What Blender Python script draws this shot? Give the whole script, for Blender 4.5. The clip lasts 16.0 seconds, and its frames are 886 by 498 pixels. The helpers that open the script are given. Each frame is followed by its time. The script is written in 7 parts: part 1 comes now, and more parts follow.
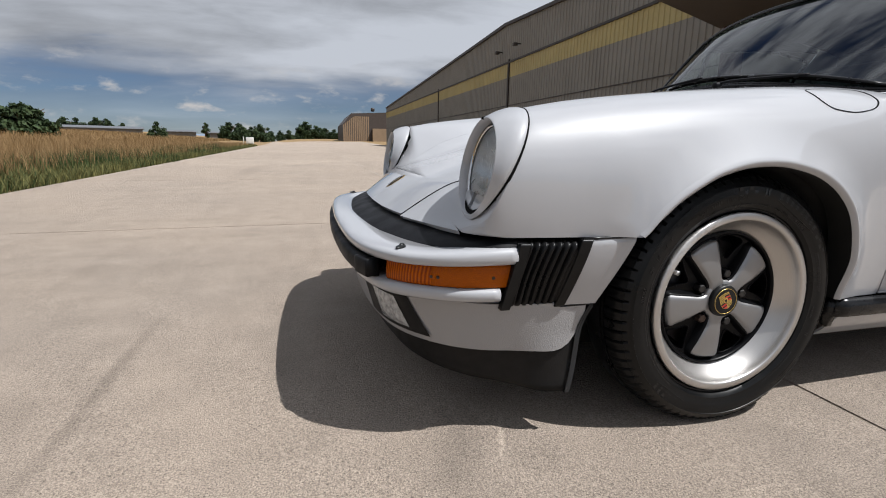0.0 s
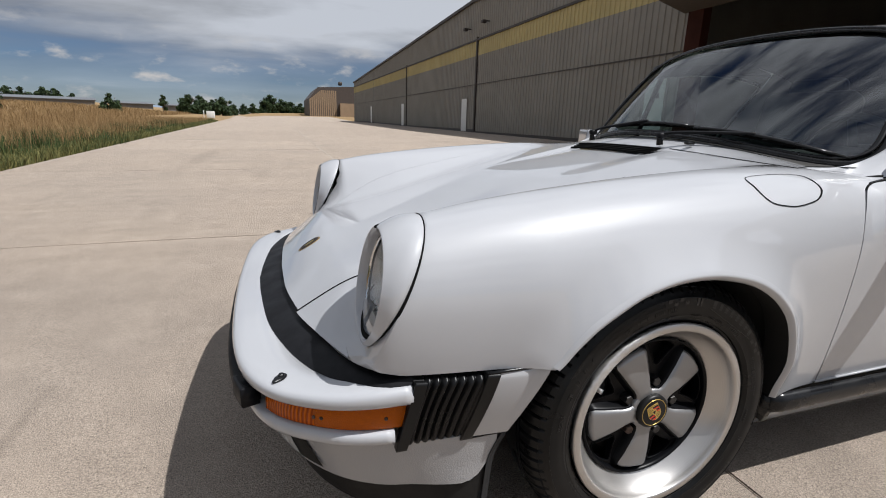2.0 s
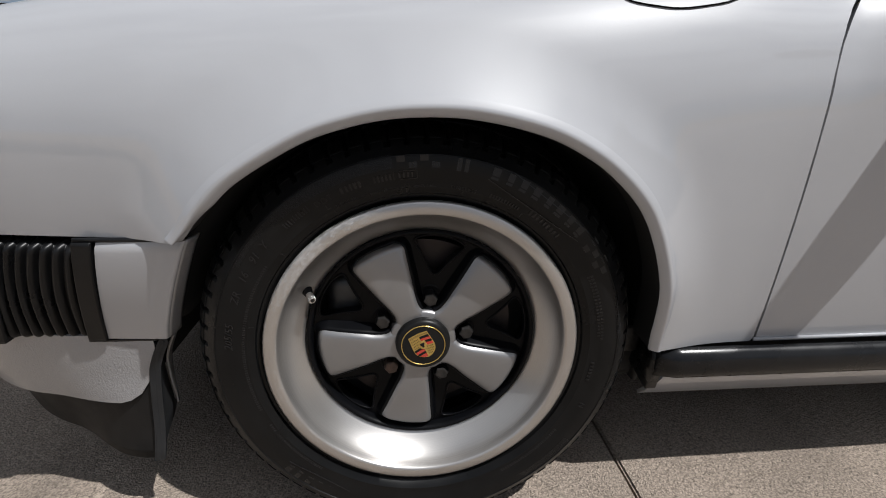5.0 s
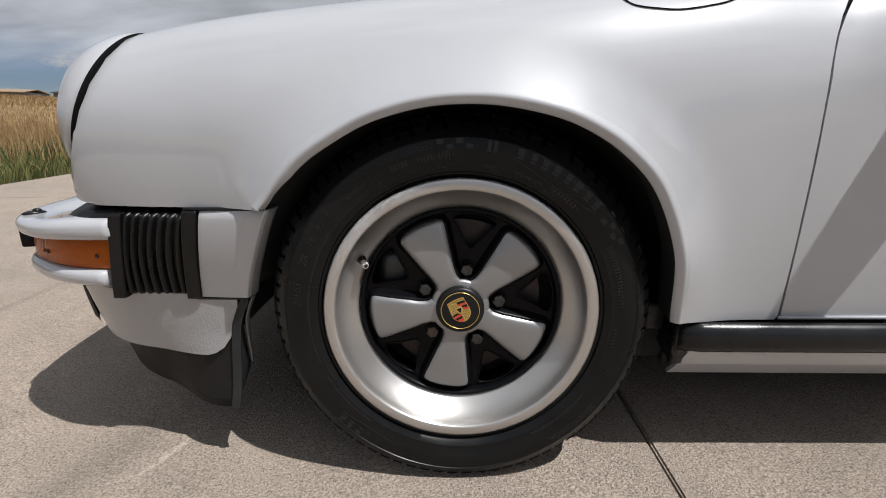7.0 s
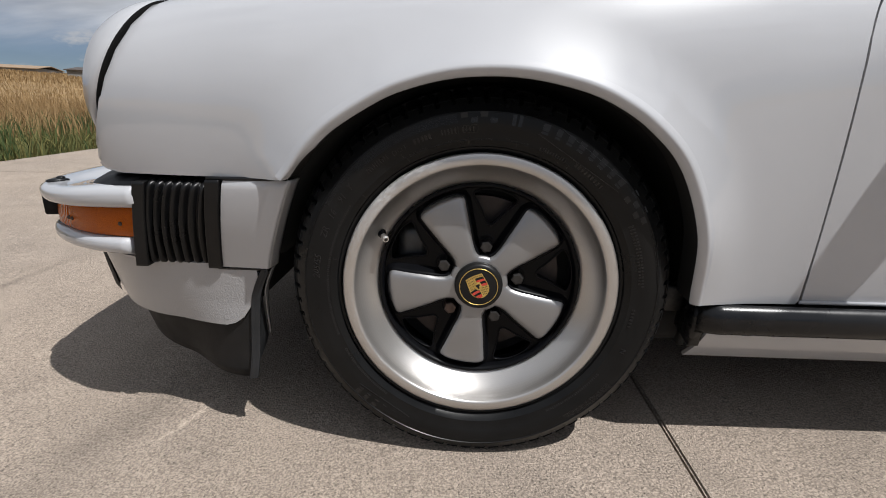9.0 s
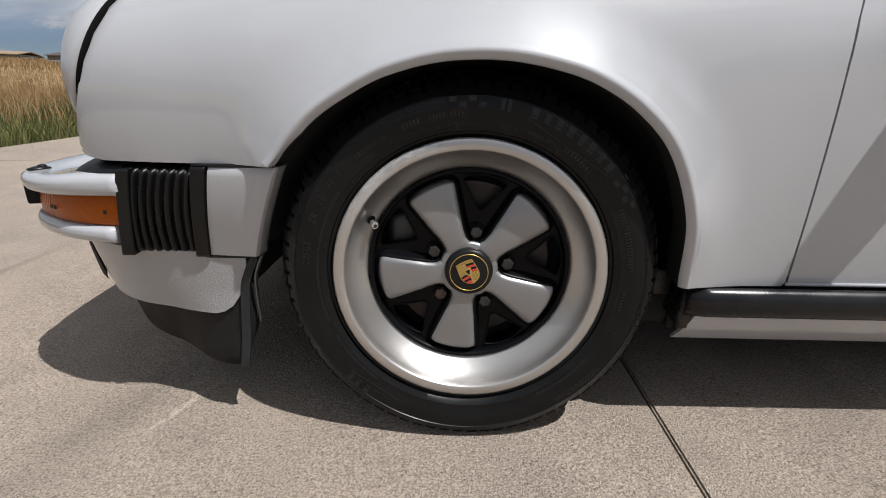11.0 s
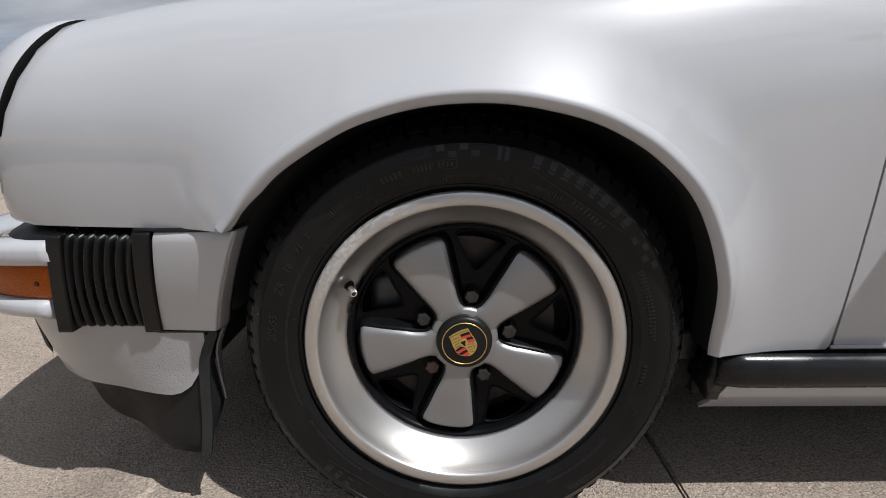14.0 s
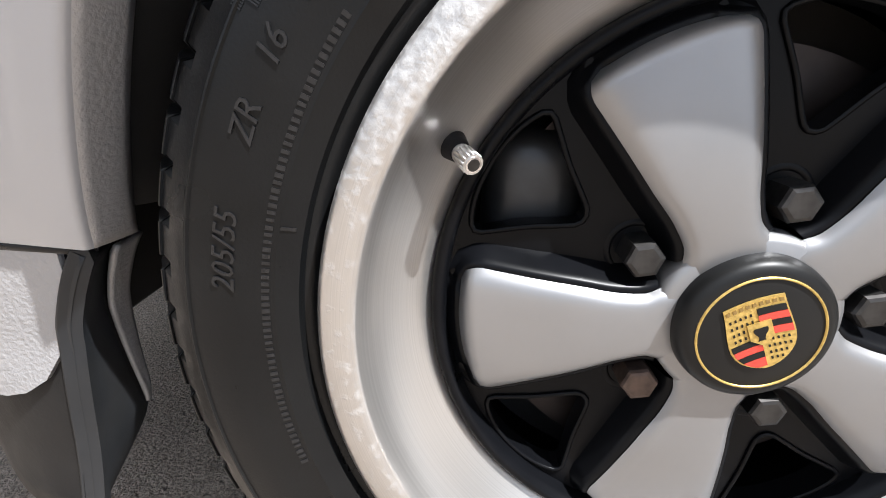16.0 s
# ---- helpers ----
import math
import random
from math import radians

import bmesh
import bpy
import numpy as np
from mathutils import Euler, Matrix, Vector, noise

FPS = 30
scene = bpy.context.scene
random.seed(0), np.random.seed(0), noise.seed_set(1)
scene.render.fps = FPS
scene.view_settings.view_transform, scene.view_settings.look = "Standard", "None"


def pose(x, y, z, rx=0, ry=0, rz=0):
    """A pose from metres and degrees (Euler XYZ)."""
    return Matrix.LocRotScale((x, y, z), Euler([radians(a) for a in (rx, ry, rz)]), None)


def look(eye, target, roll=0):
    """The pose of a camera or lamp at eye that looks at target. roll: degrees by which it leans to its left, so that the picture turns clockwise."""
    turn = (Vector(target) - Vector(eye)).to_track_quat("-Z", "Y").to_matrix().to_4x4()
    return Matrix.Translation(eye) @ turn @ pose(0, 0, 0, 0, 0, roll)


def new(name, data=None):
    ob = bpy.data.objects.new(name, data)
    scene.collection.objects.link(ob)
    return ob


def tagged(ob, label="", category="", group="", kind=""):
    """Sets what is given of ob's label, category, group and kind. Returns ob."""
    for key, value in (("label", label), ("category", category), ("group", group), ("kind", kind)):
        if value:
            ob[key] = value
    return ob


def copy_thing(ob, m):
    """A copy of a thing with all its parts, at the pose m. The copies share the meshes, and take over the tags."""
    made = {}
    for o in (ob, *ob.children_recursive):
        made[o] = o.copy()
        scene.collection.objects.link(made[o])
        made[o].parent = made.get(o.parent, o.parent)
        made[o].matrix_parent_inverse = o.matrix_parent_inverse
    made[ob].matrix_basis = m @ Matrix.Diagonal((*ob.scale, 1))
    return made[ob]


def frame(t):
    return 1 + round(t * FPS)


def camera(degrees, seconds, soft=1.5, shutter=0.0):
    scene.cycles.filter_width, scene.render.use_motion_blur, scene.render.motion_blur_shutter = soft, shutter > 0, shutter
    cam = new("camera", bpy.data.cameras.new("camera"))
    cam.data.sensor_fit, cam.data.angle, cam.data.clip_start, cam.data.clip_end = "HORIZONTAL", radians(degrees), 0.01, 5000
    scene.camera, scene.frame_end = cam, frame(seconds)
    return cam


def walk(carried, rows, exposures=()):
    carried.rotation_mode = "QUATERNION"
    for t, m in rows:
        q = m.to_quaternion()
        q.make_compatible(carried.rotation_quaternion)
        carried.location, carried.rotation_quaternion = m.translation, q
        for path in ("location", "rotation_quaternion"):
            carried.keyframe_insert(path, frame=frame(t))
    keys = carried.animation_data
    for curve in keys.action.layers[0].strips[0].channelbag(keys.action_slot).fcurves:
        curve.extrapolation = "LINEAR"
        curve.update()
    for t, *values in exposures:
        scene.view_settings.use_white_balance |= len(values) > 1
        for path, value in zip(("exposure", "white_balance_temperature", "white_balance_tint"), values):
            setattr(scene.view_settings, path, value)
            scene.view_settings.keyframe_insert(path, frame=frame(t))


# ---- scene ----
cam = camera(85.2, 16.0, 1.0)
PATH = [
    (0, (-0.957, -1.631, 0.659), (-0.442, 0.255, 0.24), 1.0),
    (0.5, (-0.928, -1.581, 0.672), (-0.382, 0.293, 0.234), 1.1),
    (1, (-0.93, -1.524, 0.807), (-0.346, 0.332, 0.344), 1.2),
    (1.5, (-0.877, -1.473, 0.9), (-0.247, 0.361, 0.41), 1.4),
    (2, (-0.756, -1.469, 0.909), (-0.129, 0.36, 0.399), 1.7),
    (2.5, (-0.523, -1.539, 0.941), (0.065, 0.298, 0.412), 1.9),
    (3, (-0.31, -1.589, 0.967), (0.18, 0.263, 0.395), 2.0),
    (3.5, (-0.136, -1.471, 0.912), (0.237, 0.4, 0.312), 1.7),
    (4, (-0.056, -1.395, 0.883), (0.265, 0.488, 0.292), 1.5),
    (4.5, (-0.039, -1.321, 0.688), (0.229, 0.571, 0.097), 1.1),
    (4.7, (-0.042, -1.327, 0.673), (0.197, 0.54, -0.004), 1.4),
    (6.8, (-0.015, -1.472, 0.607), (-0.021, 0.461, 0.096), -0.1),
    (7, (-0.016, -1.474, 0.607), (-0.048, 0.457, 0.086), -0.1),
    (7.5, (-0.022, -1.469, 0.597), (-0.064, 0.454, 0.047), 0.3),
    (8, (-0.023, -1.476, 0.594), (-0.087, 0.439, 0.02), 0.6),
    (8.2, (-0.028, -1.479, 0.59), (-0.099, 0.436, 0.017), 0.8),
    (10.5, (-0.038, -1.479, 0.59), (-0.08, 0.424, -0.024), 1.7),
    (11, (-0.032, -1.477, 0.589), (-0.061, 0.42, -0.041), 0.8),
    (11.5, (-0.029, -1.478, 0.59), (-0.048, 0.423, -0.031), 0.3),
    (12, (-0.026, -1.485, 0.598), (-0.043, 0.422, -0.003), 0.0),
    (12.5, (-0.022, -1.493, 0.599), (-0.056, 0.418, 0.012), -0.3),
    (13, (-0.021, -1.497, 0.6), (-0.076, 0.418, 0.024), -0.7),
    (13.5, (-0.026, -1.47, 0.626), (-0.083, 0.449, 0.067), -0.9),
    (14, (-0.026, -1.354, 0.616), (-0.037, 0.571, 0.074), -0.4),
    (14.5, (-0.043, -1.180, 0.586), (0.064, 0.705, -0.043), 2.4),
    (15, (-0.058, -1.040, 0.547), (-0.053, 0.839, -0.109), 2.4),
    (15.3, (-0.100, -1.006, 0.525), (-0.107, 0.878, -0.116), 2.5),
    (15.7, (-0.138, -0.973, 0.478), (-0.181, 0.900, -0.192), 2.8),
    (16, (-0.155, -0.956, 0.421), (-0.222, 0.904, -0.282), 3.0),
]
EXPOSURES = [(0, 0.24, 6380, 10), (2, 0.22, 6380, 10), (3.5, 0.22, 6380, 10), (4, 0.14, 6350, 10), (4.5, -0.08, 6400, 10), (4.7, -0.06, 6400, 10), (7, 0.22, 6450, 10), (13.5, 0.2, 6450, 10), (14, 0.15, 6350, 10), (14.5, 0.17, 6330, 10), (15, 0.86, 6230, 10), (15.5, 1.38, 6240, 10), (16, 1.5, 6230, 10)]
walk(cam, [(t, look(eye, target, roll)) for t, eye, target, roll in PATH], EXPOSURES)

# ---- light ----
SUN_DIR = Vector((0.465, -0.34, 1.0)).normalized()
SUN_EL = math.asin(SUN_DIR.z)
SUN_AZ = math.atan2(SUN_DIR.x, SUN_DIR.y)

world = bpy.data.worlds.new("sky")
scene.world = world
world.use_nodes = True
wn, wl = world.node_tree.nodes, world.node_tree.links
wn.clear()


def wnode(kind, **kw):
    n = wn.new(kind)
    for k, v in kw.items():
        n.inputs[k].default_value = v
    return n


w_out = wn.new("ShaderNodeOutputWorld")
w_bg = wn.new("ShaderNodeBackground")
w_bg.inputs["Strength"].default_value = 0.0258
w_sky = wn.new("ShaderNodeTexSky")
w_sky.sky_type = "NISHITA"
w_sky.sun_disc = False
w_sky.sun_elevation = SUN_EL
w_sky.sun_rotation = SUN_AZ
w_sky.altitude = 1500
w_sky.dust_density = 0.6
w_tc = wn.new("ShaderNodeTexCoord")
w_sep = wn.new("ShaderNodeSeparateXYZ")
wl.new(w_tc.outputs["Generated"], w_sep.inputs[0])
# clouds lie on a flat layer: the direction is laid out on a plane above the ground
w_add = wn.new("ShaderNodeMath")
w_add.operation = "ADD"
w_add.inputs[1].default_value = 0.20
w_max = wn.new("ShaderNodeMath")
w_max.operation = "MAXIMUM"
w_max.inputs[1].default_value = 0.0
wl.new(w_sep.outputs["Z"], w_max.inputs[0])
wl.new(w_max.outputs[0], w_add.inputs[0])
w_dx = wn.new("ShaderNodeMath")
w_dx.operation = "DIVIDE"
w_dy = wn.new("ShaderNodeMath")
w_dy.operation = "DIVIDE"
wl.new(w_sep.outputs["X"], w_dx.inputs[0])
wl.new(w_sep.outputs["Y"], w_dy.inputs[0])
wl.new(w_add.outputs[0], w_dx.inputs[1])
wl.new(w_add.outputs[0], w_dy.inputs[1])
w_xyz = wn.new("ShaderNodeCombineXYZ")
wl.new(w_dx.outputs[0], w_xyz.inputs[0])
wl.new(w_dy.outputs[0], w_xyz.inputs[1])
w_map = wn.new("ShaderNodeMapping")
w_map.inputs["Scale"].default_value = (0.55, 0.95, 1.0)
w_map.inputs["Location"].default_value = (3.1, 2.75, 0.4)
wl.new(w_xyz.outputs[0], w_map.inputs[0])
w_n1 = wnode("ShaderNodeTexNoise", Scale=1.5, Detail=8.0, Roughness=0.56, Distortion=0.3)
w_n2 = wnode("ShaderNodeTexNoise", Scale=1.5, Detail=6.0, Roughness=0.52, Distortion=0.15)
wl.new(w_map.outputs[0], w_n1.inputs["Vector"])
wl.new(w_map.outputs[0], w_n2.inputs["Vector"])
w_cov = wn.new("ShaderNodeMapRange")
w_cov.interpolation_type = "SMOOTHSTEP"
w_cov.inputs["From Min"].default_value = 0.42
w_cov.inputs["From Max"].default_value = 0.63
w_thin = wn.new("ShaderNodeMath")
w_thin.operation = "MULTIPLY_ADD"
w_thin.inputs[1].default_value = -0.12
w_thin.inputs[2].default_value = 0.24
wl.new(w_max.outputs[0], w_thin.inputs[0])
w_sum = wn.new("ShaderNodeMath")
w_sum.operation = "ADD"
wl.new(w_n1.outputs["Fac"], w_sum.inputs[0])
wl.new(w_thin.outputs[0], w_sum.inputs[1])
w_map4 = wn.new("ShaderNodeMapping")
w_map4.inputs["Rotation"].default_value = (0, 0, radians(28))
w_map4.inputs["Scale"].default_value = (2.8, 6.0, 1.0)
wl.new(w_xyz.outputs[0], w_map4.inputs[0])
w_n4 = wnode("ShaderNodeTexNoise", Scale=1.0, Detail=9.0, Roughness=0.62, Distortion=0.7)
wl.new(w_map4.outputs[0], w_n4.inputs["Vector"])
w_wisp = wn.new("ShaderNodeMath")
w_wisp.operation = "MULTIPLY_ADD"
w_fade = wn.new("ShaderNodeMapRange")
w_fade.inputs["From Min"].default_value = 0.15
w_fade.inputs["From Max"].default_value = 0.55
w_fade.inputs["To Min"].default_value = 0.06
w_fade.inputs["To Max"].default_value = 0.62
wl.new(w_sep.outputs["Z"], w_fade.inputs["Value"])
wl.new(w_fade.outputs[0], w_wisp.inputs[1])
wl.new(w_n4.outputs["Fac"], w_wisp.inputs[0])
w_off = wn.new("ShaderNodeMath")
w_off.operation = "MULTIPLY_ADD"
w_off.inputs[1].default_value = -0.5
wl.new(w_fade.outputs[0], w_off.inputs[0])
wl.new(w_sum.outputs[0], w_off.inputs[2])
wl.new(w_off.outputs[0], w_wisp.inputs[2])
wl.new(w_wisp.outputs[0], w_cov.inputs["Value"])
# brightness inside the cloud sheet
w_shade = wn.new("ShaderNodeMapRange")
w_shade.inputs["From Min"].default_value = 0.36
w_shade.inputs["From Max"].default_value = 0.62
w_shade.inputs["To Min"].default_value = 6.4
w_shade.inputs["To Max"].default_value = 14.5
w_blend = wn.new("ShaderNodeMix")
wl.new(w_fade.outputs[0], w_blend.inputs["Factor"])
wl.new(w_n2.outputs["Fac"], w_blend.inputs["A"])
wl.new(w_n4.outputs["Fac"], w_blend.inputs["B"])
wl.new(w_blend.outputs["Result"], w_shade.inputs["Value"])
w_cloud = wn.new("ShaderNodeMix")
w_cloud.data_type = "RGBA"
w_cloud.blend_type = "MULTIPLY"
w_cloud.inputs["Factor"].default_value = 1.0
w_cloud.inputs["A"].default_value = (0.87, 0.915, 1.0, 1)
w_lift = wn.new("ShaderNodeMath")
w_lift.operation = "MULTIPLY_ADD"
w_lift.inputs[1].default_value = 0.0
w_lift.inputs[2].default_value = 1.42
wl.new(w_max.outputs[0], w_lift.inputs[0])
w_bright = wn.new("ShaderNodeMath")
w_bright.operation = "MULTIPLY"
wl.new(w_shade.outputs[0], w_bright.inputs[0])
wl.new(w_lift.outputs[0], w_bright.inputs[1])
w_sund = wn.new("ShaderNodeVectorMath")
w_sund.operation = "DOT_PRODUCT"
w_sund.inputs[1].default_value = SUN_DIR
wl.new(w_tc.outputs["Generated"], w_sund.inputs[0])
w_glow = wn.new("ShaderNodeMapRange")
w_glow.interpolation_type = "SMOOTHSTEP"
w_glow.inputs["From Min"].default_value = 0.25
w_glow.inputs["From Max"].default_value = 1.0
w_glow.inputs["To Min"].default_value = 1.0
w_glow.inputs["To Max"].default_value = 1.7
wl.new(w_sund.outputs["Value"], w_glow.inputs["Value"])
w_lit = wn.new("ShaderNodeMath")
w_lit.operation = "MULTIPLY"
wl.new(w_bright.outputs[0], w_lit.inputs[0])
wl.new(w_glow.outputs[0], w_lit.inputs[1])
wl.new(w_lit.outputs[0], w_cloud.inputs["B"])
# small heaped clouds low over the horizon
w_map2 = wn.new("ShaderNodeMapping")
w_map2.inputs["Scale"].default_value = (15.0, 15.0, 36.0)
w_map2.inputs["Location"].default_value = (0.3, 0.9, 0.62)
wl.new(w_tc.outputs["Generated"], w_map2.inputs[0])
w_n3 = wnode("ShaderNodeTexNoise", Scale=1.0, Detail=7.0, Roughness=0.55)
wl.new(w_map2.outputs[0], w_n3.inputs["Vector"])
w_puff = wn.new("ShaderNodeMapRange")
w_puff.interpolation_type = "SMOOTHSTEP"
w_puff.inputs["From Min"].default_value = 0.53
w_puff.inputs["From Max"].default_value = 0.76
wl.new(w_n3.outputs["Fac"], w_puff.inputs["Value"])
w_low = wn.new("ShaderNodeMapRange")
w_low.inputs["From Min"].default_value = 0.10
w_low.inputs["From Max"].default_value = 0.16
w_low.inputs["To Min"].default_value = 1.0
w_low.inputs["To Max"].default_value = 0.0
wl.new(w_sep.outputs["Z"], w_low.inputs["Value"])
w_puffs = wn.new("ShaderNodeMath")
w_puffs.operation = "MULTIPLY"
wl.new(w_puff.outputs[0], w_puffs.inputs[0])
wl.new(w_low.outputs[0], w_puffs.inputs[1])
# the sheet breaks up towards the horizon
w_high = wn.new("ShaderNodeMapRange")
w_high.interpolation_type = "SMOOTHSTEP"
w_high.inputs["From Min"].default_value = 0.06
w_high.inputs["From Max"].default_value = 0.16
w_high.inputs["To Min"].default_value = 0.2
w_high.inputs["To Max"].default_value = 1.0
w_rag = wn.new("ShaderNodeMath")
w_rag.operation = "MULTIPLY_ADD"
w_rag.inputs[1].default_value = 0.22
wl.new(w_n1.outputs["Fac"], w_rag.inputs[0])
w_edge = wn.new("ShaderNodeMath")
w_edge.operation = "SUBTRACT"
w_edge.inputs[1].default_value = 0.11
wl.new(w_sep.outputs["Z"], w_edge.inputs[0])
wl.new(w_edge.outputs[0], w_rag.inputs[2])
wl.new(w_rag.outputs[0], w_high.inputs["Value"])
w_cov2 = wn.new("ShaderNodeMath")
w_cov2.operation = "MULTIPLY"
wl.new(w_cov.outputs[0], w_cov2.inputs[0])
wl.new(w_high.outputs[0], w_cov2.inputs[1])
w_mixa = wn.new("ShaderNodeMix")
w_mixa.data_type = "RGBA"
wl.new(w_cov2.outputs[0], w_mixa.inputs["Factor"])
w_tint = wn.new("ShaderNodeMix")
w_tint.data_type = "RGBA"
w_tint.blend_type = "MULTIPLY"
w_tint.inputs["Factor"].default_value = 1.0
w_tint.inputs["B"].default_value = (1.14, 1.32, 1.66, 1)
wl.new(w_sky.outputs[0], w_tint.inputs["A"])
wl.new(w_tint.outputs["Result"], w_mixa.inputs["A"])
wl.new(w_cloud.outputs["Result"], w_mixa.inputs["B"])
w_mixb = wn.new("ShaderNodeMix")
w_mixb.data_type = "RGBA"
wl.new(w_puffs.outputs[0], w_mixb.inputs["Factor"])
wl.new(w_mixa.outputs["Result"], w_mixb.inputs["A"])
w_mixb.inputs["B"].default_value = (18.0, 17.5, 17.2, 1)
wl.new(w_mixb.outputs["Result"], w_bg.inputs["Color"])
wl.new(w_bg.outputs[0], w_out.inputs[0])

sun = new("sun", bpy.data.lights.new("sun", "SUN"))
sun.data.energy = 5.0
sun.data.angle = radians(0.53)
sun.data.color = (1.0, 0.985, 0.96)
sun.matrix_world = look(SUN_DIR * 50, (0, 0, 0))

# ---- materials ----


def material(name, color, rough=0.5, metal=0.0, coat=0.0, coat_rough=0.03, spec=0.5, noise_scale=0, noise_amount=0.0, bump=0.0, bump_scale=0,
             dirt=0.0, dirt_scale=3.0, rough_vary=0.0, detail=6.0):
    """A node material: base colour with fine grain, larger stains, uneven gloss and fine relief."""
    m = bpy.data.materials.new(name)
    m.use_nodes = True
    n, l = m.node_tree.nodes, m.node_tree.links
    b = n["Principled BSDF"]
    b.inputs["Base Color"].default_value = (*color, 1)
    b.inputs["Roughness"].default_value = rough
    b.inputs["Metallic"].default_value = metal
    b.inputs["Coat Weight"].default_value = coat
    b.inputs["Coat Roughness"].default_value = coat_rough
    b.inputs["Coat IOR"].default_value = 1.62
    b.inputs["Specular IOR Level"].default_value = spec
    tc = n.new("ShaderNodeTexCoord")
    last = None
    if noise_amount:
        t = n.new("ShaderNodeTexNoise")
        t.inputs["Scale"].default_value = noise_scale
        t.inputs["Detail"].default_value = detail
        l.new(tc.outputs["Object"], t.inputs["Vector"])
        r = n.new("ShaderNodeMapRange")
        r.inputs["From Min"].default_value = 0.3
        r.inputs["From Max"].default_value = 0.7
        r.inputs["To Min"].default_value = 1 - noise_amount
        r.inputs["To Max"].default_value = 1 + noise_amount
        l.new(t.outputs["Fac"], r.inputs["Value"])
        mx = n.new("ShaderNodeMix")
        mx.data_type, mx.blend_type = "RGBA", "MULTIPLY"
        mx.inputs["Factor"].default_value = 1
        mx.inputs["A"].default_value = (*color, 1)
        l.new(r.outputs[0], mx.inputs["B"])
        last = mx.outputs["Result"]
    if dirt:
        t = n.new("ShaderNodeTexNoise")
        t.inputs["Scale"].default_value = dirt_scale
        t.inputs["Detail"].default_value = 5
        l.new(tc.outputs["Object"], t.inputs["Vector"])
        r = n.new("ShaderNodeMapRange")
        r.inputs["From Min"].default_value = 0.4
        r.inputs["From Max"].default_value = 0.75
        r.inputs["To Max"].default_value = dirt
        l.new(t.outputs["Fac"], r.inputs["Value"])
        mx = n.new("ShaderNodeMix")
        mx.data_type = "RGBA"
        l.new(r.outputs[0], mx.inputs["Factor"])
        if last:
            l.new(last, mx.inputs["A"])
        else:
            mx.inputs["A"].default_value = (*color, 1)
        mx.inputs["B"].default_value = (color[0] * 0.55 + 0.03, color[1] * 0.52 + 0.025, color[2] * 0.47 + 0.02, 1)
        last = mx.outputs["Result"]
    if last:
        l.new(last, b.inputs["Base Color"])
    if rough_vary:
        t = n.new("ShaderNodeTexNoise")
        t.inputs["Scale"].default_value = 14
        t.inputs["Detail"].default_value = 6
        l.new(tc.outputs["Object"], t.inputs["Vector"])
        r = n.new("ShaderNodeMapRange")
        r.inputs["From Min"].default_value = 0.3
        r.inputs["From Max"].default_value = 0.7
        r.inputs["To Min"].default_value = max(rough - rough_vary, 0.02)
        r.inputs["To Max"].default_value = rough + rough_vary
        l.new(t.outputs["Fac"], r.inputs["Value"])
        l.new(r.outputs[0], b.inputs["Roughness"])
    if bump:
        t = n.new("ShaderNodeTexNoise")
        t.inputs["Scale"].default_value = bump_scale
        t.inputs["Detail"].default_value = 5
        l.new(tc.outputs["Object"], t.inputs["Vector"])
        bp = n.new("ShaderNodeBump")
        bp.inputs["Strength"].default_value = 1.0
        bp.inputs["Distance"].default_value = bump
        l.new(t.outputs["Fac"], bp.inputs["Height"])
        l.new(bp.outputs[0], b.inputs["Normal"])
    return m


def glass_material(name, tint, gloss=1.5):
    m = bpy.data.materials.new(name)
    m.use_nodes = True
    n, l = m.node_tree.nodes, m.node_tree.links
    n.remove(n["Principled BSDF"])
    tr, gl, mix, fr = n.new("ShaderNodeBsdfTransparent"), n.new("ShaderNodeBsdfGlossy"), n.new("ShaderNodeMixShader"), n.new("ShaderNodeFresnel")
    tr.inputs["Color"].default_value = (*tint, 1)
    gl.inputs["Roughness"].default_value = 0.015
    fr.inputs["IOR"].default_value = gloss
    l.new(fr.outputs[0], mix.inputs[0])
    l.new(tr.outputs[0], mix.inputs[1])
    l.new(gl.outputs[0], mix.inputs[2])
    l.new(mix.outputs[0], n["Material Output"].inputs["Surface"])
    return m


M_PAINT = material("white paint", (0.372, 0.377, 0.395), 0.42, spec=0.3, coat=1.0, coat_rough=0.02, noise_scale=2.5, noise_amount=0.02, bump=0.00004, bump_scale=350)
M_PAINT_TEX = material("textured white paint", (0.2871, 0.2836, 0.2871), 0.38, coat=0.5, coat_rough=0.12, noise_scale=3, noise_amount=0.03, bump=0.0009, bump_scale=330)
M_RUBBER = material("black rubber", (0.0068, 0.007, 0.0084), 0.55, spec=0.16, noise_scale=60, noise_amount=0.25, rough_vary=0.12, bump=0.00015, bump_scale=500)
M_TRIM = material("black trim", (0.0048, 0.005, 0.0058), 0.28, spec=0.36, noise_scale=40, noise_amount=0.2, rough_vary=0.1, bump=0.0001, bump_scale=400)
M_SPOILER = material("matt black plastic", (0.008, 0.008, 0.0084), 0.6, spec=0.2, noise_scale=45, noise_amount=0.25, rough_vary=0.1, bump=0.0003, bump_scale=300, dirt=0.25, dirt_scale=9)
M_EDGING = material("grey-black rubber edging", (0.016, 0.0176, 0.02), 0.5, spec=0.3, noise_scale=30, noise_amount=0.2, rough_vary=0.1, dirt=0.3, dirt_scale=14)
